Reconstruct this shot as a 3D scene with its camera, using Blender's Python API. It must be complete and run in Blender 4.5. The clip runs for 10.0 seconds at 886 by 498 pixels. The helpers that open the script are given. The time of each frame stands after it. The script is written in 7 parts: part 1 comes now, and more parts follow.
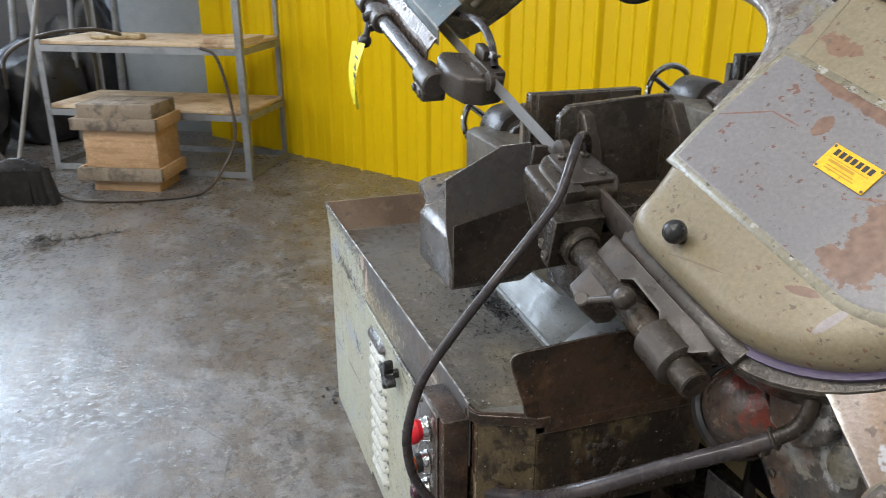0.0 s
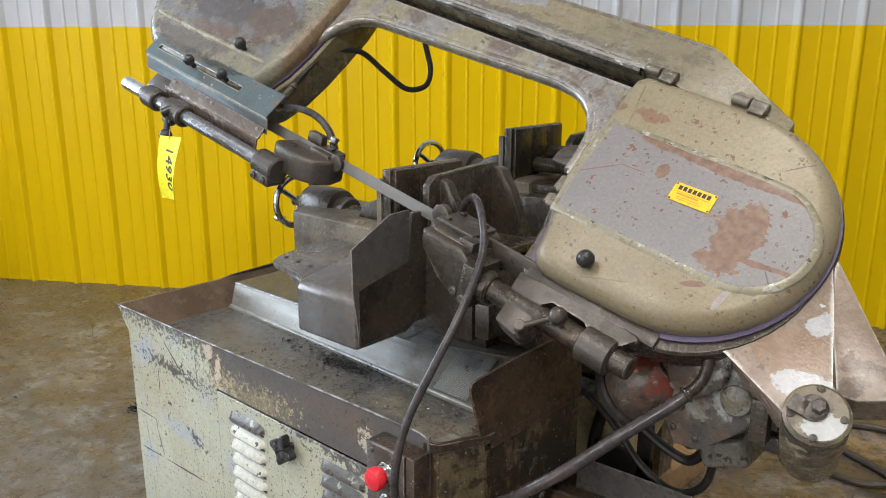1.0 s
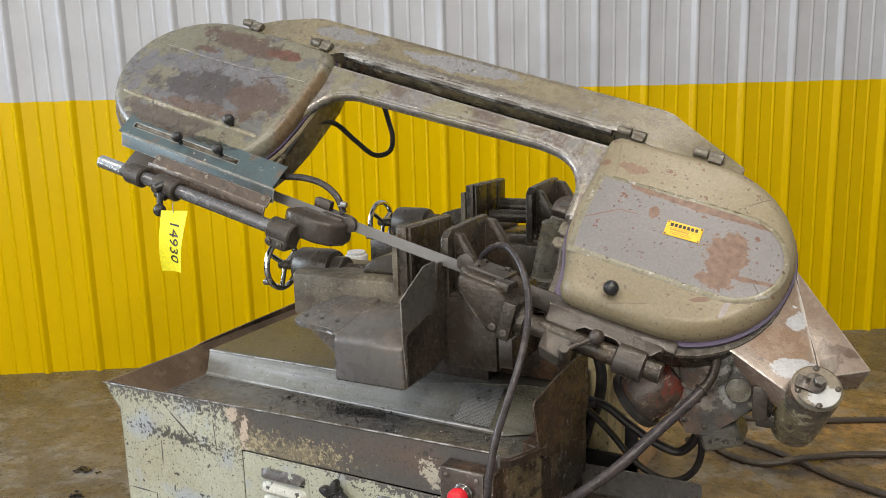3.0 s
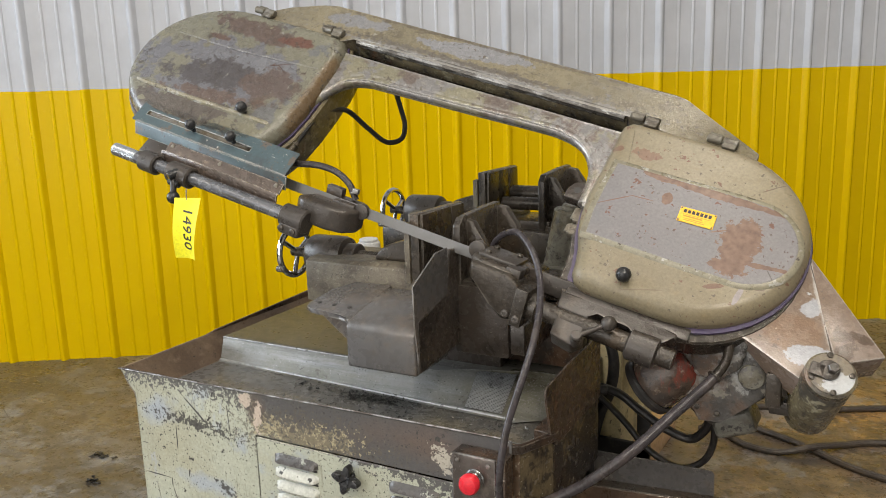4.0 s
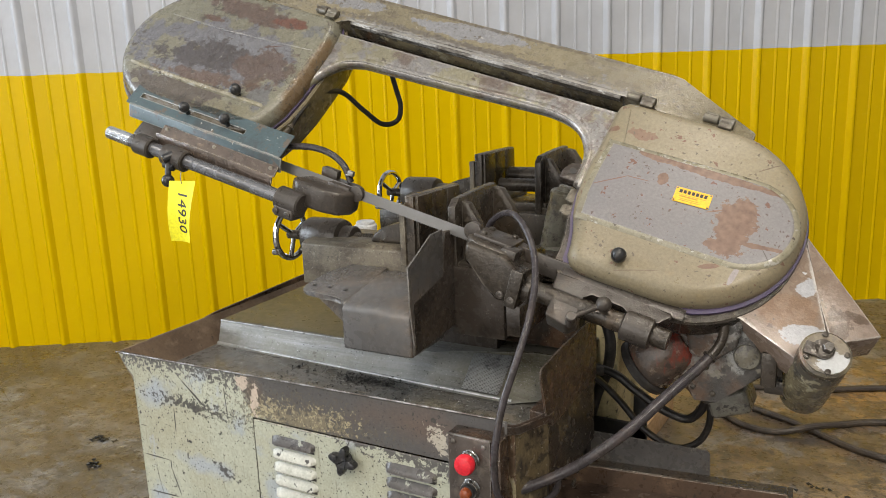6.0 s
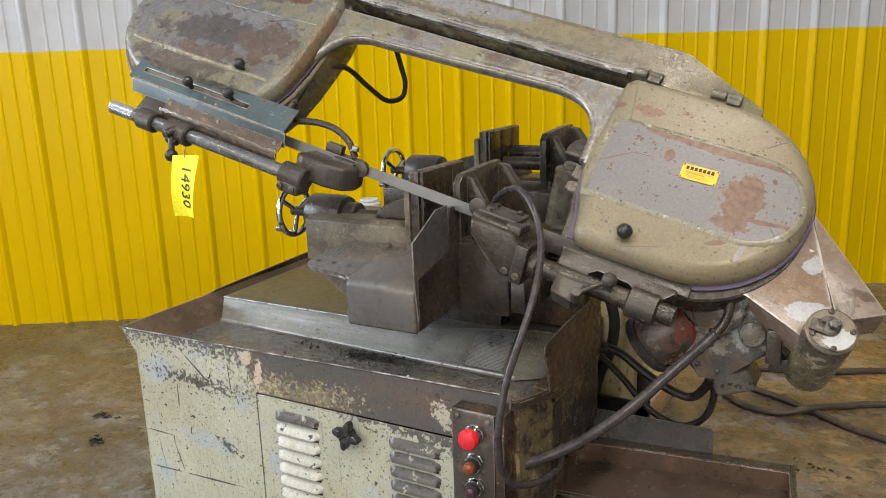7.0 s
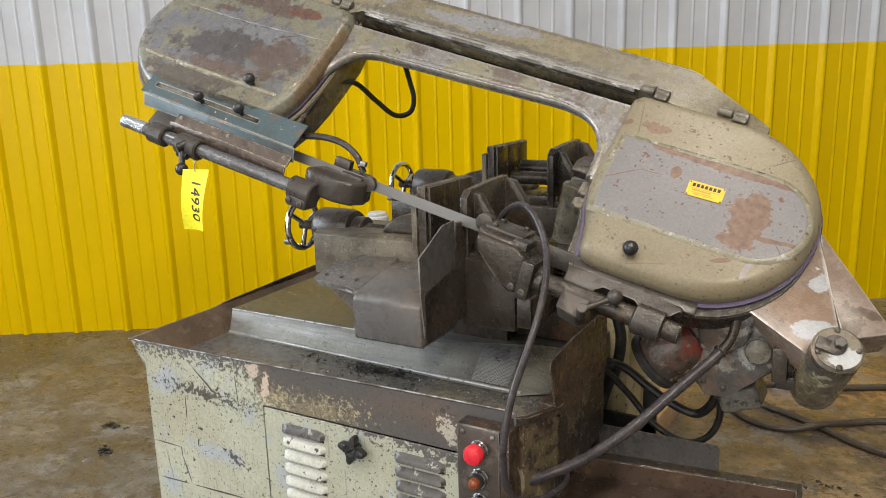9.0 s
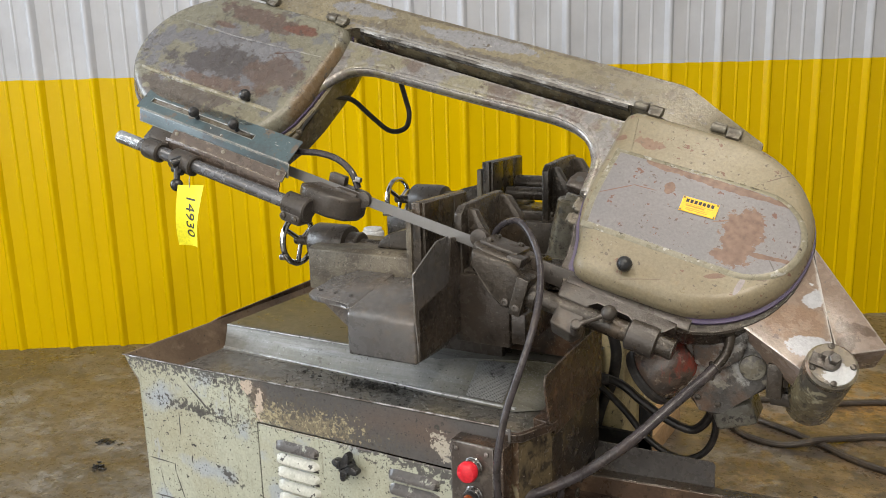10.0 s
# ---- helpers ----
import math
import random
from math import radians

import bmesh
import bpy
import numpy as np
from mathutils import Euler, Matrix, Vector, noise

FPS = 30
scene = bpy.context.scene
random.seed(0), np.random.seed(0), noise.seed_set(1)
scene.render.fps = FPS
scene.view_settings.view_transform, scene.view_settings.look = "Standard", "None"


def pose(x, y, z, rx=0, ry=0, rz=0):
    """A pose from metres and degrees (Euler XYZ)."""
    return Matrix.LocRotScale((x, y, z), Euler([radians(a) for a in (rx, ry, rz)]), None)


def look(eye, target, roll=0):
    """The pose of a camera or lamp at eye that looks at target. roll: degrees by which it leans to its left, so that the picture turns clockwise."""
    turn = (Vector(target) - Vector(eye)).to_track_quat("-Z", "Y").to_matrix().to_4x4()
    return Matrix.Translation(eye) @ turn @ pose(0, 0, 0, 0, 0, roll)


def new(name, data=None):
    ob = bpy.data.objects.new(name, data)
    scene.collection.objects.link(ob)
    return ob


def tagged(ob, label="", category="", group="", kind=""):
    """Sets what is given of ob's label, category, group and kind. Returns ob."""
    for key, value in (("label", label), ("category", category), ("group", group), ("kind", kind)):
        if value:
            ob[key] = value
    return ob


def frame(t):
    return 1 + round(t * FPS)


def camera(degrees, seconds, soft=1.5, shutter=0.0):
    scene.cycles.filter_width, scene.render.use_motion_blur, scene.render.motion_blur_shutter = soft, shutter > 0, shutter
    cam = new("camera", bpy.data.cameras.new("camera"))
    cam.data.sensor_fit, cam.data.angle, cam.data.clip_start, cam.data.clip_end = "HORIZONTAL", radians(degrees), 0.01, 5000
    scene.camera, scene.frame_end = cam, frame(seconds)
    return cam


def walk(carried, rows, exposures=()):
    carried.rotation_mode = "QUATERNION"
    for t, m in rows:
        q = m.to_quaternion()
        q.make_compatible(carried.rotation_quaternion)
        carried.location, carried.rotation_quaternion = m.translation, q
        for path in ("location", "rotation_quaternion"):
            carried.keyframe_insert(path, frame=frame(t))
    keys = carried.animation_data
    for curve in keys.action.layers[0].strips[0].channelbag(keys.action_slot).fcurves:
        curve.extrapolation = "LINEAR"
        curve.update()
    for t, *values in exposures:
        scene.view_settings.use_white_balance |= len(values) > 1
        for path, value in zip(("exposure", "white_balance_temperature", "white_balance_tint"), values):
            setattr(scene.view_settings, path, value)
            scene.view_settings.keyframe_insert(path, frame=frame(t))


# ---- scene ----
cam = camera(58.7, 10.0, soft=0.6, shutter=0.12)
PATH = [
    (0, (2.081, -0.379, 1.268), (0.311, 0.229, 0.562), 0.0),
    (0.5, (2.049, -0.621, 1.256), (0.521, 0.509, 0.633), -0.1),
    (1, (1.953, -0.91, 1.28), (0.655, 0.527, 0.779), 0.1),
    (1.5, (1.916, -1.206, 1.303), (0.771, 0.376, 0.872), -1.2),
    (2, (1.805, -1.317, 1.307), (0.808, 0.378, 0.939), -2.0),
    (2.2, (1.761, -1.360, 1.318), (0.837, 0.374, 0.967), -1.6),
    (3.5, (1.695, -1.342, 1.314), (0.774, 0.391, 0.931), -1.7),
    (4, (1.701, -1.348, 1.311), (0.753, 0.368, 0.916), -1.8),
    (4.5, (1.704, -1.354, 1.314), (0.746, 0.355, 0.908), -2.1),
    (5, (1.713, -1.346, 1.316), (0.755, 0.361, 0.904), -2.3),
    (5.5, (1.715, -1.338, 1.315), (0.761, 0.369, 0.894), -2.3),
    (7, (1.703, -1.34, 1.285), (0.755, 0.356, 0.811), -1.8),
    (7.5, (1.705, -1.343, 1.285), (0.751, 0.347, 0.799), -1.7),
    (8, (1.703, -1.343, 1.288), (0.742, 0.343, 0.804), -1.7),
    (8.5, (1.704, -1.346, 1.29), (0.738, 0.34, 0.82), -1.6),
    (9, (1.712, -1.343, 1.298), (0.741, 0.347, 0.85), -1.6),
    (9.5, (1.716, -1.335, 1.303), (0.745, 0.361, 0.875), -1.6),
    (10, (1.72, -1.337, 1.301), (0.749, 0.362, 0.888), -1.6),
]
# the camera settles its exposure and white balance while it swings round
EXPOSURES = ((0.0, 0.06, 5950, 10), (0.5, 0.20, 5950, 10), (1.0, 0.12, 6200, 10), (2.0, 0.02, 6500, 10), (10.0, 0.08, 6500, 10))
walk(cam, [(t, look(eye, target, roll)) for t, eye, target, roll in PATH], EXPOSURES)

# ---- light ----
world = bpy.data.worlds.new("hall_air")
scene.world = world
world.use_nodes = True
world.node_tree.nodes["Background"].inputs[0].default_value = (0.75, 0.85, 1.0, 1)
world.node_tree.nodes["Background"].inputs[1].default_value = 0.25


def area_lamp(name, m, sx, sy, watts, colour):
    data = bpy.data.lights.new(name, "AREA")
    data.shape, data.size, data.size_y, data.energy, data.color = "RECTANGLE", sx, sy, watts, colour
    ob = new(name, data)
    ob.matrix_world = m
    return ob


DAY = (0.80, 0.90, 1.0)
TUBE = (1.0, 0.92, 0.80)
# daylight through the west bay door; the south daylight and ceiling tubes are added fill
area_lamp("west_door_daylight", look((-6.9, -2.6, 2.4), (0.0, 0.2, 0.9)), 4.6, 4.4, 730, DAY)
area_lamp("south_fill", look((-0.6, -6.9, 2.4), (0.4, 1.0, 0.9)), 5.6, 4.4, 225, (1.0, 0.95, 0.88))
FILL_TUBES = ((-2.2, -2.6, 20), (0.8, -2.6, 82), (3.6, -2.6, 165), (1.9, 0.2, 44), (0.8, -5.2, 26))
for lx, ly, watts in FILL_TUBES:
    area_lamp("fill_tube", pose(lx, ly, 4.62), 0.25, 2.4, watts, TUBE)

# ---- helpers ----


def mesh_object(name, bm, material, smooth=35):
    me = bpy.data.meshes.new(name)
    bmesh.ops.recalc_face_normals(bm, faces=bm.faces)
    bm.to_mesh(me)
    bm.free()
    me.materials.append(material)
    if smooth:
        me.shade_smooth()
        me.set_sharp_from_angle(angle=radians(smooth))
    return new(name, me)


def thing(name, label, category, at=(0, 0, 0), group="", kind=""):
    ob = new(name)
    ob.empty_display_size = 0.05
    ob.location = at
    return tagged(ob, label, category, group, kind)


def part(name, bm, material, parent, label="", m=None, smooth=35):
    """One mesh under a thing or a part; the mesh is in world coordinates, or in those of m."""
    ob = mesh_object(name, bm, material, smooth)
    ob.parent = parent
    ob.matrix_parent_inverse = parent.matrix_basis.inverted()
    ob.matrix_basis = m if m is not None else Matrix.Identity(4)
    if label:
        ob["label"] = label
    return ob


def solid(name, bm, material, label, category, group="", kind="", m=None, smooth=35):
    """A thing that is one mesh."""
    ob = mesh_object(name, bm, material, smooth)
    if m is not None:
        ob.matrix_basis = m
    return tagged(ob, label, category, group, kind)


def merged(*bms):
    out = bmesh.new()
    for b in bms:
        me = bpy.data.meshes.new("tmp")
        b.to_mesh(me)
        b.free()
        out.from_mesh(me)
        bpy.data.meshes.remove(me)
    return out


def moved(bm, m):
    bmesh.ops.transform(bm, matrix=m, verts=bm.verts)
    return bm


def box(x0, x1, y0, y1, z0, z1, bevel=0.003, seg=2):
    bm = bmesh.new()
    bmesh.ops.create_cube(bm, size=1)
    for v in bm.verts:
        v.co = Vector(((x0 + x1) / 2 + v.co.x * (x1 - x0), (y0 + y1) / 2 + v.co.y * (y1 - y0), (z0 + z1) / 2 + v.co.z * (z1 - z0)))
    if bevel:
        bmesh.ops.bevel(bm, geom=list(bm.edges), offset=bevel, segments=seg, profile=0.5, affect="EDGES")
    return bm


def prism(pts, h0, h1, bevel=0.003, seg=2, axis="z"):
    """A polygon swept from h0 to h1 along an axis; pts are (x, y), (x, z) or (y, z)."""
    bm = bmesh.new()
    at = {"z": lambda a, b, h: (a, b, h), "y": lambda a, b, h: (a, h, b), "x": lambda a, b, h: (h, a, b)}[axis]
    lo = [bm.verts.new(at(a, b, h0)) for a, b in pts]
    hi = [bm.verts.new(at(a, b, h1)) for a, b in pts]
    n = len(pts)
    bm.faces.new(lo)
    bm.faces.new(hi)
    for i in range(n):
        bm.faces.new((lo[i], lo[(i + 1) % n], hi[(i + 1) % n], hi[i]))
    if bevel:
        bmesh.ops.bevel(bm, geom=list(bm.edges), offset=bevel, segments=seg, profile=0.5, affect="EDGES")
    return bm


def inset_ring(pts, d):
    out = []
    n = len(pts)
    area = sum(pts[i][0] * pts[(i + 1) % n][1] - pts[(i + 1) % n][0] * pts[i][1] for i in range(n))
    sign = 1 if area > 0 else -1
    for i in range(n):
        a, b, c = Vector(pts[i - 1]), Vector(pts[i]), Vector(pts[(i + 1) % n])
        e0, e1 = (b - a).normalized(), (c - b).normalized()
        n0, n1 = Vector((-e0.y, e0.x)) * sign, Vector((-e1.y, e1.x)) * sign
        s = n0 + n1
        s = s / max(0.35, s.dot(n0)) if s.length > 1e-6 else n0
        out.append((b.x + s.x * d, b.y + s.y * d))
    return out


def dome(pts, profile):
    """A lid: rings of the outline, each inset and raised as the profile says, with a cap on both ends."""
    bm = bmesh.new()
    rings = [[bm.verts.new((x, y, h)) for x, y in (inset_ring(pts, d) if d else pts)] for d, h in profile]
    n = len(pts)
    for r0, r1 in zip(rings, rings[1:]):
        for i in range(n):
            bm.faces.new((r0[i], r0[(i + 1) % n], r1[(i + 1) % n], r1[i]))
    bm.faces.new(rings[0])
    bm.faces.new(rings[-1])
    return bm


def spin(profile, p0, p1, seg=28):
    """A turned body: profile of (distance along the axis from p0, radius), axis from p0 towards p1."""
    p0, p1 = Vector(p0), Vector(p1)
    turn = (p1 - p0).to_track_quat("Z", "Y").to_matrix()
    bm = bmesh.new()
    rings = []
    for h, r in profile:
        rings.append([bm.verts.new(p0 + turn @ Vector((r * math.cos(a), r * math.sin(a), h))) for a in (2 * math.pi * k / seg for k in range(seg))])
    for r0, r1 in zip(rings, rings[1:]):
        for i in range(seg):
            bm.faces.new((r0[i], r0[(i + 1) % seg], r1[(i + 1) % seg], r1[i]))
    bm.faces.new(rings[0])
    bm.faces.new(rings[-1])
    return bm


def rod(p0, p1, r, bevel=0.002, seg=24):
    d = (Vector(p1) - Vector(p0)).length
    return spin([(0, r - bevel), (bevel, r), (d - bevel, r), (d, r - bevel)], p0, p1, seg)


def ball(c, r, seg=20):
    c = Vector(c)
    return spin([(r - r * math.cos(a), max(0.0006, r * math.sin(a))) for a in (math.pi * k / 12 for k in range(13))], c - Vector((0, 0, r)), c + Vector((0, 0, r)), seg)


def smooth_path(pts, per=8):
    """A smooth line through the points."""
    p = [Vector(q) for q in pts]
    p = [2 * p[0] - p[1]] + p + [2 * p[-1] - p[-2]]
    out = []
    for i in range(1, len(p) - 2):
        for k in range(per):
            t = k / per
            a, b, c, d = p[i - 1], p[i], p[i + 1], p[i + 2]
            out.append(0.5 * ((2 * b) + (c - a) * t + (2 * a - 5 * b + 4 * c - d) * t * t + (3 * b - a - 3 * c + d) * t ** 3))
    return out + [p[-2]]


def tube(pts, r, seg=12, per=8, closed=False):
    path = smooth_path(pts, per) if not closed else [Vector(q) for q in pts]
    bm = bmesh.new()
    rings = []
    n = len(path)
    side = None
    for i, q in enumerate(path):
        a, b = (path[i - 1], path[(i + 1) % n]) if closed else (path[max(0, i - 1)], path[min(n - 1, i + 1)])
        t = (b - a).normalized()
        if side is None:
            side = t.orthogonal().normalized()
        side = (side - t * side.dot(t)).normalized()
        up = t.cross(side)
        rings.append([bm.verts.new(q + r * (math.cos(w) * side + math.sin(w) * up)) for w in (2 * math.pi * k / seg for k in range(seg))])
    pairs = list(zip(rings, rings[1:])) + ([(rings[-1], rings[0])] if closed else [])
    for r0, r1 in pairs:
        for i in range(seg):
            bm.faces.new((r0[i], r0[(i + 1) % seg], r1[(i + 1) % seg], r1[i]))
    if not closed:
        bm.faces.new(rings[0])
        bm.faces.new(rings[-1])
    return bm


def ring(c, axis, major, minor, seg=32):
    c, axis = Vector(c), Vector(axis).normalized()
    a = axis.orthogonal().normalized()
    b = axis.cross(a)
    return tube([c + major * (math.cos(w) * a + math.sin(w) * b) for w in (2 * math.pi * k / seg for k in range(seg))], minor, 10, closed=True)


def sheet(quads):
    bm = bmesh.new()
    for q in quads:
        bm.faces.new([bm.verts.new(p) for p in q])
    bmesh.ops.remove_doubles(bm, verts=bm.verts, dist=1e-5)
    return bm


def plate(profile, x0, x1, thick, axis="x"):
    """A folded sheet: an open profile of (y, z) points swept along x, given a thickness."""
    n = len(profile)
    off = []
    for i in range(n):
        a, b, c = Vector(profile[max(0, i - 1)]), Vector(profile[i]), Vector(profile[min(n - 1, i + 1)])
        e0 = (b - a).normalized() if i else (c - b).normalized()
        e1 = (c - b).normalized() if i < n - 1 else e0
        n0, n1 = Vector((-e0.y, e0.x)), Vector((-e1.y, e1.x))
        s = n0 + n1
        s = s / max(0.35, s.dot(n0))
        off.append((b.x + s.x * thick, b.y + s.y * thick))
    return prism(list(profile) + off[::-1], x0, x1, 0, axis=axis)


# ---- materials ----


def material(name, colour, rough=0.5, metal=0.0, layers=(), bump=0.0, bump_scale=200.0, rough_var=0.1, specular=0.5, coat=0.0, cracks=(), spots=(), after=(), chips=(), edge=None, grain=0.11):
    """A surface: a base colour, then layers of (colour, noise scale, from, to, amount, stretch (x, y, z), roughness, metal)."""
    mat = bpy.data.materials.new(name)
    mat.use_nodes = True
    nt = mat.node_tree
    bsdf = nt.nodes["Principled BSDF"]
    link = nt.links.new
    where = nt.nodes.new("ShaderNodeTexCoord").outputs["Object"]

    def noise_of(scale, stretch=(1, 1, 1), detail=6.0, shift=0.0, roughness=0.6):
        mp = nt.nodes.new("ShaderNodeMapping")
        mp.inputs["Scale"].default_value = stretch
        mp.inputs["Location"].default_value = (shift * 1.7, shift * 2.3, shift)
        link(where, mp.inputs["Vector"])
        nz = nt.nodes.new("ShaderNodeTexNoise")
        nz.inputs["Scale"].default_value = scale
        nz.inputs["Detail"].default_value = detail
        nz.inputs["Roughness"].default_value = roughness
        link(mp.outputs[0], nz.inputs["Vector"])
        return nz.outputs["Fac"]

    def ranged(src, lo, hi, a=0.0, b=1.0):
        mr = nt.nodes.new("ShaderNodeMapRange")
        mr.clamp = True
        for k, v in (("From Min", lo), ("From Max", hi), ("To Min", a), ("To Max", b)):
            mr.inputs[k].default_value = v
        link(src, mr.inputs["Value"])
        return mr.outputs[0]

    def mixed(kind, fac, a, b):
        mx = nt.nodes.new("ShaderNodeMix")
        mx.data_type = kind
        link(fac, mx.inputs["Factor"])
        i = {"RGBA": (6, 7, 2), "FLOAT": (2, 3, 0)}[kind]
        for k, v in ((i[0], a), (i[1], b)):
            if isinstance(v, bpy.types.NodeSocket):
                link(v, mx.inputs[k])
            else:
                mx.inputs[k].default_value = v
        return mx.outputs[i[2]]

    tone = ranged(noise_of(3.0, shift=3.1), 0.3, 0.7, 0.0, 1.0)
    c = tuple(colour)
    col = mixed("RGBA", tone, (*[v * 0.88 for v in c], 1), (*[min(1, v * 1.1) for v in c], 1))
    rgh = ranged(noise_of(40.0, shift=7.7), 0.3, 0.7, max(0.02, rough - rough_var), min(1, rough + rough_var))
    met = None
    height = noise_of(bump_scale, detail=3.0)
    for k, layer in enumerate(layers):
        lc, scale, lo, hi, amount = layer[:5]
        stretch = layer[5] if len(layer) > 5 and layer[5] else (1, 1, 1)
        lr = layer[6] if len(layer) > 6 else None
        lm = layer[7] if len(layer) > 7 else None
        fac = ranged(noise_of(scale, stretch, 8.0, shift=1.3 * k + 0.4, roughness=0.68), lo, hi, 0.0, amount)
        col = mixed("RGBA", fac, col, (*lc, 1))
        if lr is not None:
            rgh = mixed("FLOAT", fac, rgh, lr)
        if lm is not None:
            met = mixed("FLOAT", fac, metal if met is None else met, lm)
    for sc, at, size, turn, scale, amp, soft, amount in spots:
        # a patch with a ragged outline: an ellipsoid, its distance roughened by noise
        mp = nt.nodes.new("ShaderNodeMapping")
        mp.vector_type = "TEXTURE"
        mp.inputs["Location"].default_value = at
        mp.inputs["Rotation"].default_value = tuple(radians(a) for a in turn)
        mp.inputs["Scale"].default_value = size
        link(where, mp.inputs["Vector"])
        ln = nt.nodes.new("ShaderNodeVectorMath")
        ln.operation = "LENGTH"
        link(mp.outputs[0], ln.inputs[0])
        wob = nt.nodes.new("ShaderNodeMath")
        wob.operation = "MULTIPLY_ADD"
        wob.inputs[1].default_value = amp
        link(noise_of(scale, detail=8.0, shift=at[0] * 3 + 0.7, roughness=0.66), wob.inputs[0])
        link(ln.outputs["Value"], wob.inputs[2])
        fac = ranged(wob.outputs[0], 1 + amp * 0.5 - soft, 1 + amp * 0.5, amount, 0.0)
        col = mixed("RGBA", fac, col, (*sc, 1))
    for k, (lc, scale, lo, hi, amount, stretch) in enumerate(after):
        fac = ranged(noise_of(scale, stretch or (1, 1, 1), 8.0, shift=2.1 * k + 11.4, roughness=0.68), lo, hi, 0.0, amount)
        col = mixed("RGBA", fac, col, (*lc, 1))
    for cc, scale, density, size, cr in chips:
        # flakes: a share of the cells of a warped cell pattern, each of its own size
        wv = nt.nodes.new("ShaderNodeTexNoise")
        wv.inputs["Scale"].default_value = scale * 1.9
        wv.inputs["Detail"].default_value = 5.0
        link(where, wv.inputs["Vector"])
        ad = nt.nodes.new("ShaderNodeVectorMath")
        ad.operation = "MULTIPLY_ADD"
        ad.inputs[1].default_value = (1.7 / scale,) * 3
        link(wv.outputs["Color"], ad.inputs[0])
        link(where, ad.inputs[2])
        vo = nt.nodes.new("ShaderNodeTexVoronoi")
        vo.inputs["Scale"].default_value = scale
        link(ad.outputs[0], vo.inputs["Vector"])
        rgb = nt.nodes.new("ShaderNodeSeparateColor")
        link(vo.outputs["Color"], rgb.inputs[0])
        crowd = nt.nodes.new("ShaderNodeMath")
        crowd.operation = "LESS_THAN"
        link(rgb.outputs[1], crowd.inputs[0])
        link(ranged(noise_of(4.5, detail=2.0, shift=scale * 0.13), 0.35, 0.65, density * 0.25, density * 1.9), crowd.inputs[1])
        wide = nt.nodes.new("ShaderNodeMath")
        wide.operation = "MULTIPLY"
        wide.inputs[1].default_value = size
        link(rgb.outputs[0], wide.inputs[0])
        near = nt.nodes.new("ShaderNodeMath")
        near.operation = "LESS_THAN"
        link(vo.outputs["Distance"], near.inputs[0])
        link(wide.outputs[0], near.inputs[1])
        both = nt.nodes.new("ShaderNodeMath")
        both.operation = "MULTIPLY"
        link(crowd.outputs[0], both.inputs[0])
        link(near.outputs[0], both.inputs[1])
        col = mixed("RGBA", both.outputs[0], col, (*cc, 1))
        rgh = mixed("FLOAT", both.outputs[0], rgh, cr)
    for cc, scale, width, lo, hi in cracks:
        vo = nt.nodes.new("ShaderNodeTexVoronoi")
        vo.feature = "DISTANCE_TO_EDGE"
        vo.inputs["Scale"].default_value = scale
        wv = nt.nodes.new("ShaderNodeTexNoise")
        wv.inputs["Scale"].default_value = scale * 2.2
        link(where, wv.inputs["Vector"])
        ad = nt.nodes.new("ShaderNodeMix")
        ad.data_type = "VECTOR"
        ad.inputs["Factor"].default_value = 0.06
        link(where, ad.inputs[4])
        link(wv.outputs["Color"], ad.inputs[5])
        link(ad.outputs[1], vo.inputs["Vector"])
        line = ranged(vo.outputs["Distance"], 0.0, width, 1.0, 0.0)
        keep = ranged(noise_of(scale * 0.7, shift=9.1), lo, hi, 0.0, 1.0)
        mul = nt.nodes.new("ShaderNodeMath")
        mul.operation = "MULTIPLY"
        link(line, mul.inputs[0])
        link(keep, mul.inputs[1])
        col = mixed("RGBA", mul.outputs[0], col, (*cc, 1))
    if edge:
        # rubbed paint, edge highlights, louvre shade: where a rounded normal leaves the true one
        ec, radius, lo, hi, amount, er, em = edge
        bv = nt.nodes.new("ShaderNodeBevel")
        bv.samples = 4
        bv.inputs["Radius"].default_value = radius
        geo = nt.nodes.new("ShaderNodeNewGeometry")
        dot = nt.nodes.new("ShaderNodeVectorMath")
        dot.operation = "DOT_PRODUCT"
        link(bv.outputs[0], dot.inputs[0])
        link(geo.outputs["Normal"], dot.inputs[1])
        inv = nt.nodes.new("ShaderNodeMath")
        inv.operation = "SUBTRACT"
        inv.inputs[0].default_value = 1.0
        link(dot.outputs["Value"], inv.inputs[1])
        rub = nt.nodes.new("ShaderNodeMath")
        rub.operation = "MULTIPLY"
        link(inv.outputs[0], rub.inputs[0])
        link(ranged(noise_of(24.0, detail=8.0, shift=5.3, roughness=0.7), 0.38, 0.62, 0.15, 1.6), rub.inputs[1])
        fac = ranged(rub.outputs[0], lo, hi, 0.0, amount)
        col = mixed("RGBA", fac, col, (*ec, 1))
        rgh = mixed("FLOAT", fac, rgh, er)
        met = mixed("FLOAT", fac, metal if met is None else met, em)
    if grain:
        # fine dirt and pitting over everything
        fine = ranged(noise_of(150.0, detail=4.0, shift=4.9, roughness=0.7), 0.32, 0.68, 1.0 - grain * 1.5, 1.0 + grain)
        mul = nt.nodes.new("ShaderNodeVectorMath")
        mul.operation = "SCALE"
        link(col, mul.inputs[0])
        link(fine, mul.inputs["Scale"])
        col = mul.outputs[0]
    link(col, bsdf.inputs["Base Color"])
    link(rgh, bsdf.inputs["Roughness"])
    if met is None:
        bsdf.inputs["Metallic"].default_value = metal
    else:
        link(met, bsdf.inputs["Metallic"])
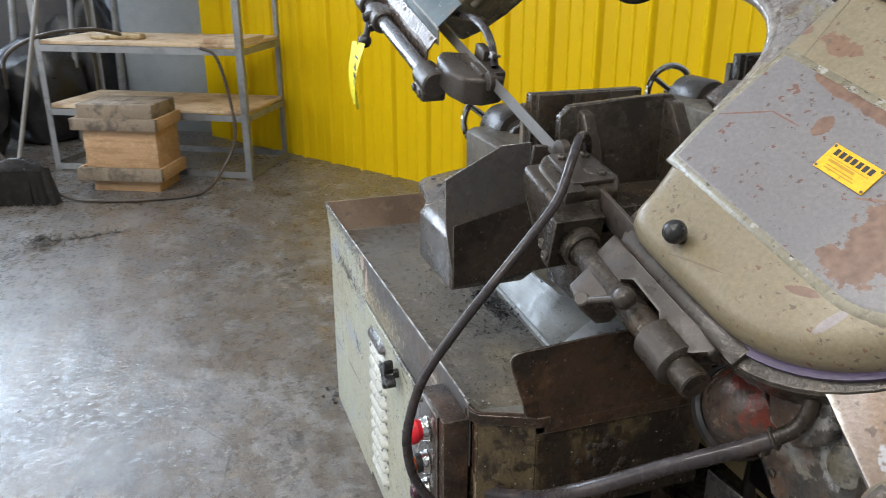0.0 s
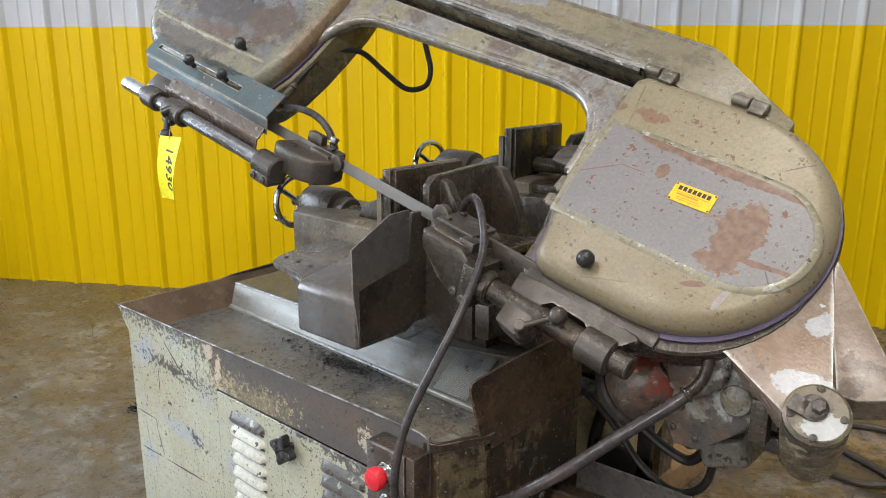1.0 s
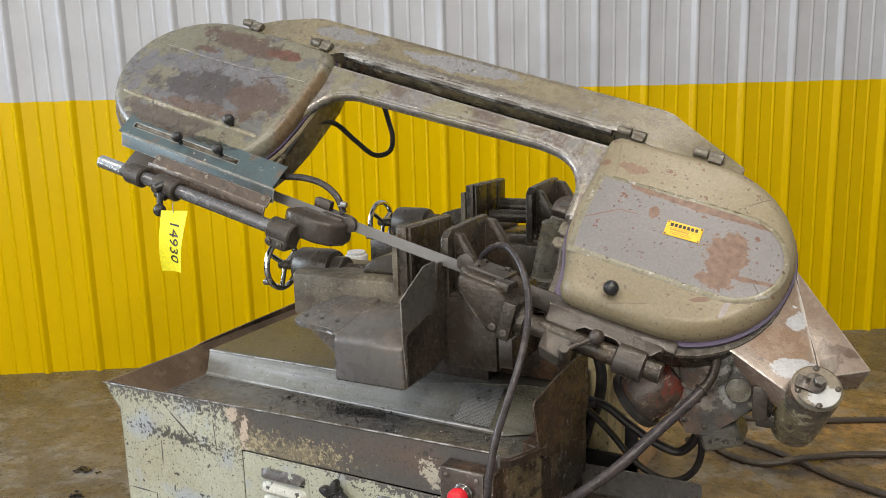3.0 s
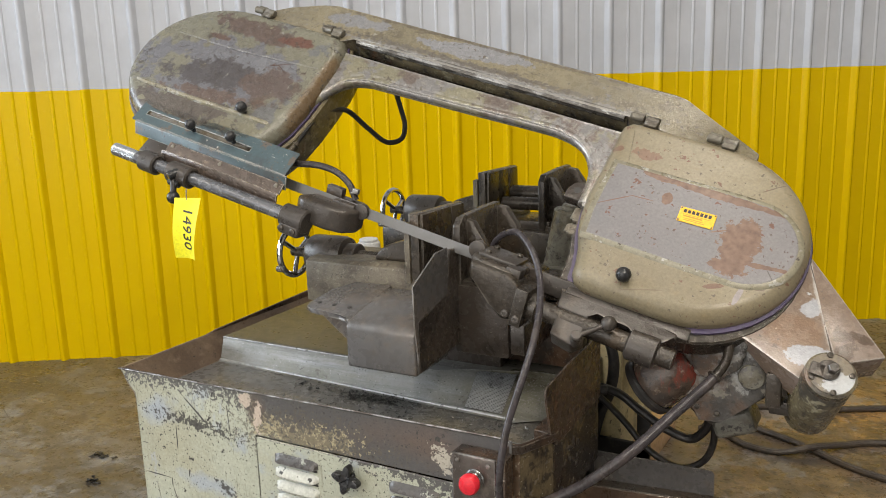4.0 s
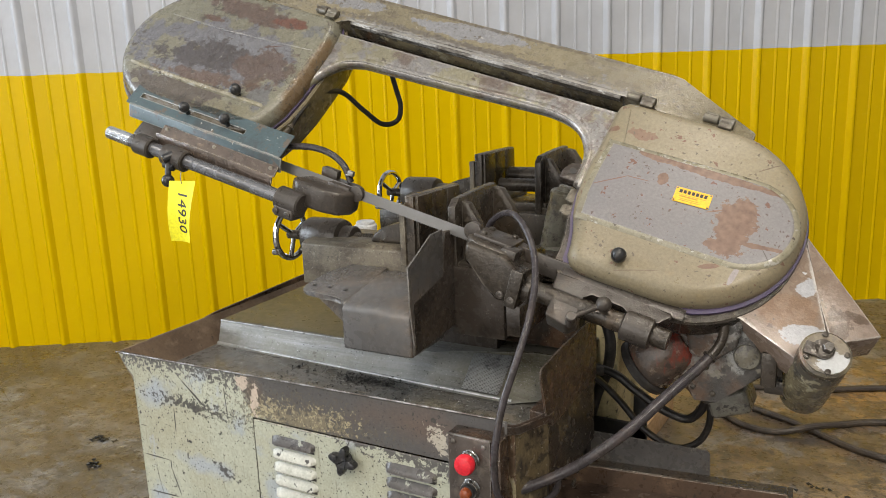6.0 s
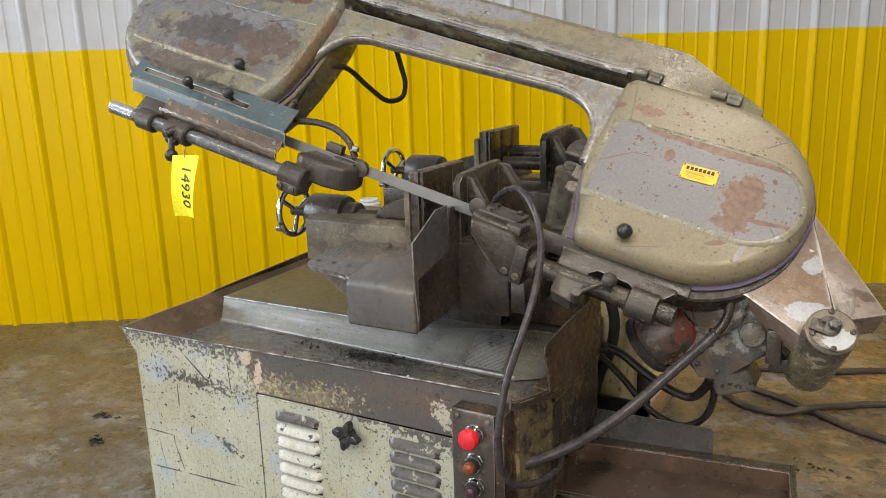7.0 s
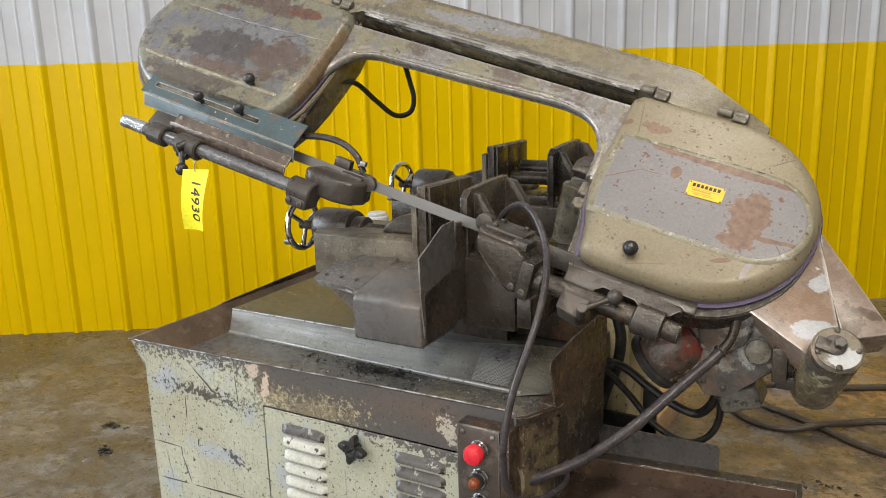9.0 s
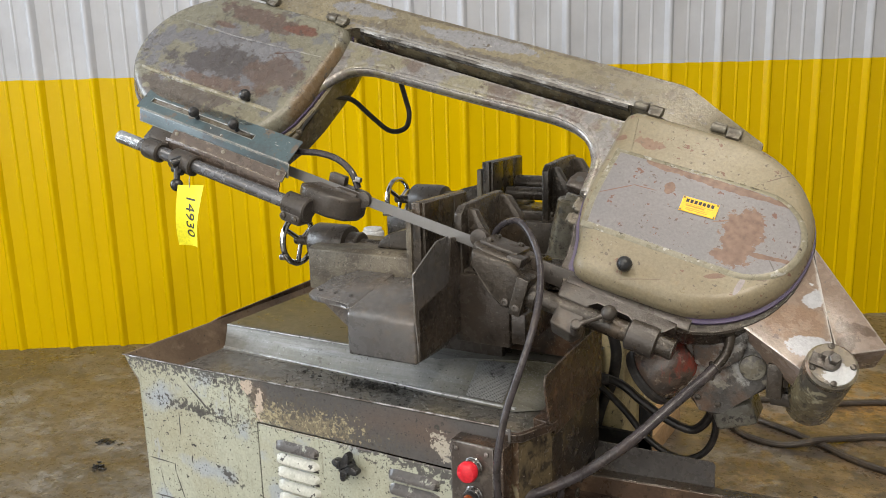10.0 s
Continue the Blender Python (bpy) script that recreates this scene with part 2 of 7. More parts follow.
    bsdf.inputs["Specular IOR Level"].default_value = specular
    bsdf.inputs["Coat Weight"].default_value = coat
    if bump:
        bp = nt.nodes.new("ShaderNodeBump")
        bp.inputs["Strength"].default_value = bump
        bp.inputs["Distance"].default_value = 0.004
        link(height, bp.inputs["Height"])
        link(bp.outputs[0], bsdf.inputs["Normal"])
    return mat


PRIMER = (0.160, 0.092, 0.062)
DARK = (0.05, 0.046, 0.042)
BARE = (0.42, 0.41, 0.39)
N0 = (0, 0, 0)
khaki = material("khaki_enamel", (0.248, 0.225, 0.149), 0.30, layers=[
    ((0.243, 0.239, 0.239), 4.0, 0.54, 0.56, 0.75),
    ((0.171, 0.140, 0.095), 9.0, 0.46, 0.64, 0.75),
    ((0.095, 0.077, 0.056), 30.0, 0.54, 0.63, 0.65, (0.5, 1.4, 1.4)),
    ((0.342, 0.333, 0.306), 40.0, 0.62, 0.66, 0.5)], bump=0.14,
    chips=[((0.081, 0.065, 0.047), 46, 0.13, 0.40, 0.6), ((0.081, 0.065, 0.047), 110, 0.14, 0.42, 0.6)],
    cracks=[((0.090, 0.077, 0.054), 9.0, 0.012, 0.5, 0.6)], edge=((0.378, 0.360, 0.333), 0.008, 0.02, 0.08, 0.75, 0.32, 0.5))
khaki_clean = material("khaki_enamel_cover", (0.232, 0.197, 0.130), 0.36, layers=[
    ((0.200, 0.162, 0.098), 4.0, 0.46, 0.72, 0.8),
    ((0.221, 0.170, 0.092), 22.0, 0.56, 0.70, 0.5)], bump=0.10,
    spots=[((0.184, 0.110, 0.072), (-0.077, 0.325, 0), (0.033, 0.015, 9), N0, 60, 2.2, 0.06, 0.95),
           (PRIMER, (-0.143, 0.323, 0), (0.016, 0.008, 9), N0, 40, 1.6, 0.1, 0.95),
           (PRIMER, (0.168, 0.058, 0), (0.022, 0.006, 9), (0, 0, 24), 50, 1.2, 0.1, 0.95),
           ((0.110, 0.078, 0.055), (0.238, 0.088, 0), (0.026, 0.008, 9), (0, 0, 8), 50, 1.8, 0.1, 0.95),
           ((0.267, 0.235, 0.239), (0.218, 0.054, 0), (0.026, 0.006, 9), (0, 0, 82), 50, 1.2, 0.1, 0.9),
           ((0.129, 0.092, 0.064), (0.034, -0.008, 0), (0.045, 0.0014, 9), (0, 0, 21), 30, 1.5, 0.2, 0.9),
           ((0.129, 0.092, 0.064), (0.205, 0.333, 0), (0.032, 0.0016, 9), (0, 0, 42), 30, 1.5, 0.2, 0.9),
           ((0.193, 0.152, 0.083), (0.02, -0.002, 0), (0.075, 0.024, 9), (0, 0, 20), 14, 1.4, 0.7, 0.6)],
    chips=[(PRIMER, 30, 0.06, 0.30, 0.6), (PRIMER, 75, 0.20, 0.38, 0.6), ((0.120, 0.097, 0.069), 115, 0.17, 0.40, 0.6), ((0.331, 0.331, 0.322), 40, 0.04, 0.32, 0.4)],
    cracks=[((0.166, 0.129, 0.083), 5.0, 0.005, 0.57, 0.6)], edge=((0.276, 0.221, 0.147), 0.010, 0.05, 0.14, 0.6, 0.4, 0.1))
khaki_dirty = material("oily_khaki_casting", (0.19, 0.16, 0.095), 0.24, layers=[
    (DARK, 6.0, 0.46, 0.60, 0.85), ((0.20, 0.11, 0.06), 9.0, 0.55, 0.64, 0.7), (DARK, 40.0, 0.56, 0.60, 0.85), ((0.40, 0.365, 0.25), 18.0, 0.585, 0.61, 0.7)], bump=0.28,
    chips=[((0.045, 0.035, 0.028), 81, 0.15, 0.40, 0.4), ((0.34, 0.31, 0.22), 176, 0.06, 0.36, 0.6)], edge=((0.30, 0.26, 0.20), 0.005, 0.03, 0.10, 0.6, 0.4, 0.2))
upper_mix = material("worn_upper_enamel", (0.170, 0.163, 0.124), 0.27, layers=[
    ((0.128, 0.116, 0.086), 5.0, 0.46, 0.62, 0.5), ((0.124, 0.125, 0.132), 9.0, 0.59, 0.597, 0.8), ((0.078, 0.064, 0.056), 22.0, 0.62, 0.627, 0.8)], bump=0.22,
    spots=[((0.128, 0.126, 0.138), (-1.29, 0.185, 0), (0.27, 0.110, 9), (0, 0, 6), 15, 2.4, 0.02, 0.96),
           ((0.165, 0.155, 0.112), (-1.42, 0.160, 0), (0.05, 0.050, 9), N0, 24, 3.0, 0.02, 0.9),
           ((0.150, 0.150, 0.162), (-1.17, 0.245, 0), (0.12, 0.030, 9), (0, 0, 6), 26, 2.6, 0.03, 0.9),
           ((0.066, 0.058, 0.058), (-1.27, 0.172, 0), (0.150, 0.050, 9), (0, 0, 10), 34, 3.4, 0.03, 0.9),
           ((0.098, 0.070, 0.058), (-1.09, 0.185, 0), (0.085, 0.060, 9), (0, 0, 12), 30, 3.0, 0.03, 0.85),
           ((0.105, 0.068, 0.050), (-1.24, 0.100, 0), (0.16, 0.022, 9), (0, 0, 6), 36, 3.2, 0.05, 0.8),
           ((0.082, 0.066, 0.056), (-1.30, 0.035, 0), (0.20, 0.040, 9), (0, 0, 4), 26, 2.8, 0.03, 0.88),
           ((0.175, 0.162, 0.112), (-1.10, 0.030, 0), (0.09, 0.030, 9), (0, 0, 4), 30, 3.0, 0.03, 0.85),
           ((0.100, 0.072, 0.060), (-1.245, 0.352, 0), (0.150, 0.032, 9), (0, 0, -4), 28, 2.4, 0.02, 0.97),
           ((0.118, 0.057, 0.042), (-1.105, 0.352, 0), (0.060, 0.018, 9), (0, 0, 8), 40, 2.2, 0.03, 0.97),
           ((0.096, 0.062, 0.050), (-1.345, 0.296, 0), (0.040, 0.010, 9), N0, 40, 2.0, 0.03, 0.95),
           ((0.107, 0.084, 0.057), (-1.20, -0.02, 0), (0.30, 0.035, 9), N0, 14, 1.6, 0.4, 0.8),
           ((0.150, 0.092, 0.042), (-0.966, 0.20, 0), (0.020, 0.20, 9), N0, 16, 1.4, 0.5, 0.8),
           ((0.074, 0.036, 0.028), (-1.105, 0.262, 0), (0.035, 0.0022, 9), (0, 0, 24), 30, 1.5, 0.2, 0.9),
           ((0.060, 0.040, 0.032), (-1.085, 0.25, 0), (0.022, 0.0018, 9), (0, 0, -30), 30, 1.5, 0.2, 0.9)],
    chips=[((0.185, 0.172, 0.118), 17, 0.10, 0.42, 0.3), ((0.057, 0.047, 0.039), 40, 0.16, 0.40, 0.55), ((0.050, 0.042, 0.035), 95, 0.20, 0.44, 0.55), ((0.230, 0.220, 0.195), 90, 0.07, 0.36, 0.4)],
    cracks=[((0.036, 0.030, 0.026), 11.0, 0.014, 0.48, 0.54), ((0.045, 0.036, 0.030), 26.0, 0.016, 0.52, 0.56)], edge=(BARE, 0.006, 0.03, 0.10, 0.6, 0.3, 0.5))
beam_paint = material("khaki_beam_enamel", (0.192, 0.166, 0.110), 0.27, layers=[
    ((0.160, 0.140, 0.098), 6.0, 0.46, 0.62, 0.7), ((0.200, 0.200, 0.205), 8.0, 0.62, 0.627, 0.85), ((0.110, 0.092, 0.068), 26.0, 0.57, 0.585, 0.7, (0.5, 1.4, 1.4))], bump=0.2,
    spots=[((0.205, 0.205, 0.216), (-0.62, 0.494, -0.032), (0.165, 0.026, 9), (0, 0, 4), 22, 2.2, 0.03, 0.95),
           ((0.195, 0.195, 0.205), (-0.98, 0.490, -0.032), (0.10, 0.022, 9), (0, 0, 4), 26, 2.6, 0.03, 0.9),
           ((0.200, 0.192, 0.184), (-0.58, 0.436, -0.032), (0.46, 0.010, 9), N0, 60, 3.4, 0.1, 0.9),
           ((0.110, 0.098, 0.086), (-0.60, 0.450, -0.032), (0.46, 0.008, 9), N0, 60, 5.0, 0.2, 0.85),
           ((0.090, 0.075, 0.055), (-0.56, 0.522, -0.032), (0.60, 0.006, 9), N0, 40, 4.0, 0.3, 0.7)],
    chips=[((0.081, 0.065, 0.047), 46, 0.10, 0.38, 0.6), ((0.081, 0.065, 0.047), 110, 0.14, 0.42, 0.6), ((0.30, 0.29, 0.26), 80, 0.06, 0.4, 0.4)],
    cracks=[((0.090, 0.074, 0.052), 9.0, 0.009, 0.54, 0.60)], edge=((0.36, 0.345, 0.32), 0.007, 0.03, 0.09, 0.7, 0.32, 0.5))
rib_paint = material("rubbed_rib_enamel", (0.215, 0.198, 0.140), 0.26, 0.1, layers=[
    ((0.190, 0.182, 0.184), 6.0, 0.47, 0.50, 0.9), ((0.125, 0.096, 0.080), 11.0, 0.52, 0.56, 0.85), ((0.30, 0.28, 0.25), 30.0, 0.58, 0.61, 0.6)], bump=0.2,
    chips=[((0.081, 0.065, 0.047), 50, 0.14, 0.40, 0.6), ((0.07, 0.058, 0.045), 120, 0.16, 0.42, 0.6)],
    cracks=[((0.080, 0.062, 0.046), 12.0, 0.014, 0.48, 0.55)], edge=((0.44, 0.42, 0.40), 0.012, 0.012, 0.06, 0.9, 0.28, 0.7))
ridge_paint = material("pale_rubbed_ridge", (0.232, 0.212, 0.150), 0.30, layers=[((0.16, 0.14, 0.10), 9.0, 0.5, 0.6, 0.7), ((0.42, 0.41, 0.38), 30.0, 0.56, 0.60, 0.7)], bump=0.15, chips=[((0.07, 0.055, 0.04), 90, 0.2, 0.42, 0.5)])
PANEL = (0.425, 0.435, 0.345)


def scratch(x0, z0, x1, z1, w, amount=0.95):
    """A dark scratch down to the steel between two points of the front."""
    return (DARK, ((x0 + x1) / 2, 0, (z0 + z1) / 2), (math.hypot(x1 - x0, z1 - z0) / 2, 9, w), (0, -math.degrees(math.atan2(z1 - z0, x1 - x0)), 0), 40, 1.2, 0.25, amount)


SLATE = (0.084, 0.079, 0.077)
TAN = (0.40, 0.345, 0.215)
PINKISH = (0.52, 0.43, 0.35)
BLUISH = (0.36, 0.405, 0.47)


def cabinet_paint(name, banded):
    """Pale green-grey paint over dark steel; a dark oil-soaked band runs along the top edge."""
    wear = [(BLUISH, (0.085, 0, 0.505), (0.075, 9, 0.045), (0, -20, 0), 14, 2.2, 0.6, 0.75),
            (BLUISH, (0.250, 0, 0.330), (0.110, 9, 0.030), (0, 4, 0), 16, 2.4, 0.6, 0.7),
            (BLUISH, (0.050, 0, 0.200), (0.040, 9, 0.050), N0, 18, 2.4, 0.6, 0.7),
            (DARK, (0.220, 0, 0.492), (0.120, 9, 0.014), (0, 3, 0), 85, 11.0, 0.2, 0.92),
            (DARK, (0.221, 0, 0.483), (0.013, 9, 0.011), N0, 60, 1.6, 0.15, 0.92),
            (DARK, (0.312, 0, 0.325), (0.030, 9, 0.010), (0, 25, 0), 95, 9.0, 0.2, 0.9),
            scratch(0.180, 0.559, 0.263, 0.491, 0.0034), scratch(0.142, 0.476, 0.140, 0.398, 0.0022), scratch(0.327, 0.573, 0.335, 0.457, 0.0016),
            scratch(0.002, 0.317, 0.107, 0.317, 0.0022), scratch(0.107, 0.320, 0.107, 0.290, 0.0022), scratch(0.107, 0.294, 0.135, 0.214, 0.0026),
            scratch(0.004, 0.207, 0.132, 0.213, 0.0022), scratch(0.132, 0.213, 0.345, 0.222, 0.0026), scratch(0.045, 0.300, 0.066, 0.196, 0.0016, 0.6),
            scratch(0.004, 0.402, 0.031, 0.402, 0.0014, 0.8), scratch(0.177, 0.361, 0.173, 0.332, 0.0026), scratch(0.290, 0.348, 0.345, 0.322, 0.0012, 0.8)]
    band = [(SLATE, (0.5, 0, 0.640), (1.6, 9, 0.062), N0, 85, 5.0, 0.18, 0.94),
            (SLATE, (1.25, 0, 0.610), (0.835, 9, 0.150), N0, 75, 1.7, 0.05, 0.96)] if banded else []
    if banded == 2:
        band += [(SLATE, (0.75, 0, 0.575), (0.345, 9, 0.115), N0, 75, 1.5, 0.04, 0.96),
                 ((0.115, 0.085, 0.064), (0.425, 0, 0.570), (0.040, 9, 0.050), N0, 14, 1.4, 0.6, 0.85),
                 ((0.118, 0.084, 0.066), (0.88, 0, 0.570), (0.20, 9, 0.055), N0, 9, 1.8, 0.9, 0.8),
                 (TAN, (0.590, 0, 0.522), (0.110, 9, 0.030), (0, -3, 0), 90, 6.5, 0.16, 0.9),
                 (TAN, (0.465, 0, 0.525), (0.050, 9, 0.022), (0, -10, 0), 70, 7.5, 0.16, 0.85),
                 ((0.105, 0.088, 0.066), (0.58, 0, 0.520), (0.16, 9, 0.045), N0, 130, 10.0, 0.2, 0.7),
                 ((0.44, 0.40, 0.33), (0.945, 0, 0.545), (0.020, 9, 0.030), (0, -40, 0), 80, 6.5, 0.12, 0.9),
                 (PINKISH, (0.392, 0, 0.588), (0.018, 9, 0.020), (0, 24, 0), 70, 3.6, 0.10, 0.95),
                 (PINKISH, (0.428, 0, 0.548), (0.012, 9, 0.040), (0, 8, 0), 70, 3.6, 0.10, 0.95)]
    return material(name, PANEL, 0.40, layers=[
        ((0.34, 0.385, 0.46), 5.5, 0.56, 0.62, 0.6),
        ((0.34, 0.31, 0.205), 3.0, 0.46, 0.7, 0.75),
        ((0.40, 0.43, 0.47), 9.0, 0.60, 0.63, 0.6, (1, 1, 0.5)),
        ((0.19, 0.18, 0.14), 40.0, 0.59, 0.67, 0.6, (2.6, 2.6, 0.3))], bump=0.2,
        spots=(wear if banded == 2 else []) + band,
        chips=[(DARK, 42, 0.07, 0.32, 0.45), (DARK, 100, 0.20, 0.40, 0.5), (DARK, 190, 0.18, 0.45, 0.5)],
        edge=((0.10, 0.09, 0.08), 0.005, 0.03, 0.09, 0.8, 0.4, 0.3))


# the dark edge colour mixes chipped edges with shade under the hoods
louvre_paint = material("worn_pale_louvre", (0.50, 0.50, 0.445), 0.30, layers=[((0.38, 0.39, 0.33), 9.0, 0.45, 0.6, 0.7)], bump=0.12,
    chips=[(DARK, 70, 0.14, 0.40, 0.4), (DARK, 140, 0.16, 0.42, 0.4)], edge=((0.10, 0.09, 0.08), 0.005, 0.02, 0.07, 0.85, 0.4, 0.3))
panel_paint = cabinet_paint("chipped_cabinet_paint", False)
front_paint = cabinet_paint("chipped_paint_with_oil_band", 2)
door_paint = cabinet_paint("chipped_door_paint", 1)
band_dark = material("oil_dark_wall", (0.070, 0.056, 0.047), 0.30, layers=[
    ((0.125, 0.092, 0.068), 5.0, 0.45, 0.6, 0.8), ((0.03, 0.027, 0.025), 3.0, 0.5, 0.6, 0.7), ((0.22, 0.18, 0.13), 60.0, 0.61, 0.64, 0.6)], bump=0.15, chips=[((0.24, 0.21, 0.17), 162, 0.06, 0.36, 0.5)])
oily = material("oily_cast_iron", (0.061, 0.050, 0.039), 0.32, 0.25, layers=[
    ((0.028, 0.023, 0.018), 7.0, 0.44, 0.58, 0.9, None, 0.22), ((0.090, 0.061, 0.037), 5.0, 0.54, 0.66, 0.7), ((0.117, 0.094, 0.066), 30.0, 0.58, 0.66, 0.5, None, 0.55), ((0.027, 0.022, 0.017), 60.0, 0.57, 0.62, 0.7)], bump=0.4, bump_scale=110,
    chips=[((0.265, 0.242, 0.203), 324, 0.06, 0.34, 0.5), ((0.156, 0.129, 0.094), 94, 0.07, 0.36, 0.6)], edge=((0.211, 0.191, 0.164), 0.004, 0.03, 0.10, 0.75, 0.32, 0.6))
iron = material("painted_iron_grey", (0.068, 0.059, 0.052), 0.34, 0.15, layers=[
    ((0.045, 0.037, 0.030), 6.0, 0.44, 0.60, 0.85, None, 0.26), ((0.098, 0.072, 0.051), 9.0, 0.53, 0.66, 0.65), ((0.125, 0.105, 0.082), 30.0, 0.60, 0.67, 0.5, None, 0.5)], bump=0.22, bump_scale=150,
    chips=[((0.250, 0.226, 0.195), 310, 0.06, 0.34, 0.5), ((0.035, 0.030, 0.023), 74, 0.07, 0.34, 0.4)], edge=((0.211, 0.195, 0.176), 0.0035, 0.04, 0.12, 0.6, 0.3, 0.6))
guard_steel = material("brown_grey_guard_sheet", (0.140, 0.134, 0.131), 0.28, 0.35, layers=[
    ((0.115, 0.104, 0.096), 4.0, 0.44, 0.60, 0.8, None, 0.26), ((0.19, 0.150, 0.115), 9.0, 0.53, 0.66, 0.6), ((0.20, 0.18, 0.155), 50.0, 0.60, 0.66, 0.45, None, 0.5)], bump=0.07, bump_scale=90,
    chips=[((0.30, 0.28, 0.25), 351, 0.04, 0.34, 0.5), ((0.06, 0.05, 0.042), 94, 0.06, 0.32, 0.4)], edge=((0.30, 0.285, 0.26), 0.004, 0.05, 0.13, 0.7, 0.30, 0.5))
tan_iron = material("dusty_machined_iron", (0.156, 0.134, 0.098), 0.5, 0.15, layers=[
    ((0.066, 0.053, 0.039), 12.0, 0.46, 0.6, 0.85), ((0.250, 0.222, 0.168), 60.0, 0.56, 0.62, 0.6), ((0.039, 0.031, 0.025), 90.0, 0.58, 0.63, 0.8)], bump=0.45, bump_scale=150,
    chips=[((0.328, 0.304, 0.250), 297, 0.09, 0.34, 0.5), ((0.031, 0.026, 0.020), 108, 0.14, 0.36, 0.5)], edge=((0.296, 0.273, 0.234), 0.004, 0.03, 0.10, 0.7, 0.35, 0.5))
brown_steel = material("rust_brown_sheet", (0.115, 0.075, 0.052), 0.32, 0.1, layers=[
    ((0.042, 0.032, 0.026), 4.0, 0.46, 0.6, 0.88), ((0.29, 0.185, 0.115), 10.0, 0.54, 0.63, 0.7, None, 0.5), ((0.04, 0.033, 0.027), 60.0, 0.58, 0.63, 0.75)], bump=0.22,
    chips=[((0.30, 0.27, 0.23), 284, 0.04, 0.34, 0.5), ((0.03, 0.025, 0.02), 81, 0.10, 0.34, 0.4)], edge=((0.34, 0.30, 0.26), 0.004, 0.03, 0.10, 0.75, 0.35, 0.5))
deck_steel = material("wet_grey_deck", (0.235, 0.235, 0.222), 0.40, 0.22, layers=[
    ((0.150, 0.140, 0.105), 4.0, 0.47, 0.62, 0.8, None, 0.24), ((0.10, 0.092, 0.080), 9.0, 0.55, 0.66, 0.6, (0.5, 3, 1)), ((0.34, 0.35, 0.36), 22.0, 0.50, 0.64, 0.7, (0.07, 1, 1), 0.36), ((0.085, 0.080, 0.074), 30.0, 0.53, 0.64, 0.65, (0.05, 1, 1))], bump=0.05,
    spots=[((0.225, 0.205, 0.135), (0.96, 0.36, 0.58), (0.17, 0.14, 0.3), N0, 9, 1.4, 0.9, 0.75), ((0.10, 0.085, 0.05), (1.00, 0.40, 0.60), (0.10, 0.05, 0.3), N0, 16, 2.0, 0.8, 0.6)],
    # the palest flakes stand in for sparkle on the wet metal
    chips=[((0.04, 0.036, 0.031), 202, 0.12, 0.40, 0.5), ((0.50, 0.50, 0.48), 300, 0.10, 0.36, 0.3)], edge=((0.50, 0.50, 0.49), 0.004, 0.03, 0.09, 0.8, 0.3, 0.7))
tray_steel = material("oily_brown_grey_tray", (0.150, 0.142, 0.128), 0.30, 0.25, layers=[
    ((0.165, 0.145, 0.108), 5.0, 0.48, 0.62, 0.7, None, 0.24), ((0.085, 0.076, 0.066), 8.0, 0.52, 0.64, 0.6, (0.5, 1.5, 1))], bump=0.05,
    spots=[((0.29, 0.255, 0.185), (0.83, 0.18, 0.53), (0.075, 0.05, 0.1), (0, 0, 10), 14, 1.8, 0.7, 0.8), ((0.26, 0.215, 0.15), (0.99, 0.15, 0.53), (0.09, 0.07, 0.1), N0, 18, 2.0, 0.7, 0.7)],
    # palest flakes again paint in sparkle
    chips=[((0.035, 0.031, 0.027), 202, 0.16, 0.42, 0.5), ((0.05, 0.045, 0.04), 90, 0.07, 0.36, 0.5), ((0.50, 0.50, 0.48), 300, 0.09, 0.36, 0.3)])
tan_sheet = material("tan_rusted_sheet", (0.205, 0.145, 0.098), 0.36, 0.1, layers=[
    ((0.115, 0.078, 0.052), 6.0, 0.46, 0.60, 0.8), ((0.27, 0.20, 0.145), 16.0, 0.55, 0.66, 0.6), ((0.06, 0.045, 0.034), 40.0, 0.60, 0.66, 0.7)], bump=0.15,
    chips=[((0.05, 0.04, 0.03), 110, 0.10, 0.36, 0.4)], edge=((0.34, 0.30, 0.26), 0.004, 0.03, 0.10, 0.75, 0.35, 0.5))
galv = material("worn_galvanised_edge", (0.46, 0.465, 0.46), 0.34, 0.6, layers=[
    ((0.13, 0.125, 0.115), 14.0, 0.48, 0.62, 0.7), ((0.60, 0.60, 0.60), 50.0, 0.57, 0.64, 0.6)], bump=0.2)
oil_film = material("olive_coolant_film", (0.100, 0.094, 0.072), 0.34, 0.0, layers=[
    ((0.075, 0.070, 0.052), 3.0, 0.45, 0.6, 0.7), ((0.04, 0.035, 0.02), 60.0, 0.68, 0.7, 0.8)], bump=0.01, bump_scale=30)
steel = material("bright_steel", (0.42, 0.41, 0.40), 0.36, 0.8, layers=[((0.13, 0.11, 0.09), 16.0, 0.44, 0.56, 0.85)], bump=0.05)
rod_steel = material("oily_round_bar", (0.215, 0.215, 0.225), 0.24, 0.7, layers=[((0.110, 0.100, 0.094), 9.0, 0.48, 0.64, 0.6, (0.4, 1, 1))], bump=0.03)
blade_steel = material("blade_steel", (0.25, 0.245, 0.24), 0.46, 0.6, grain=0.03, layers=[((0.22, 0.21, 0.20), 14.0, 0.5, 0.62, 0.6, (0.3, 1, 1))], bump=0.05)
chrome = material("chrome", (0.62, 0.62, 0.62), 0.14, 1.0, layers=[((0.25, 0.24, 0.22), 60.0, 0.56, 0.62, 0.6)])
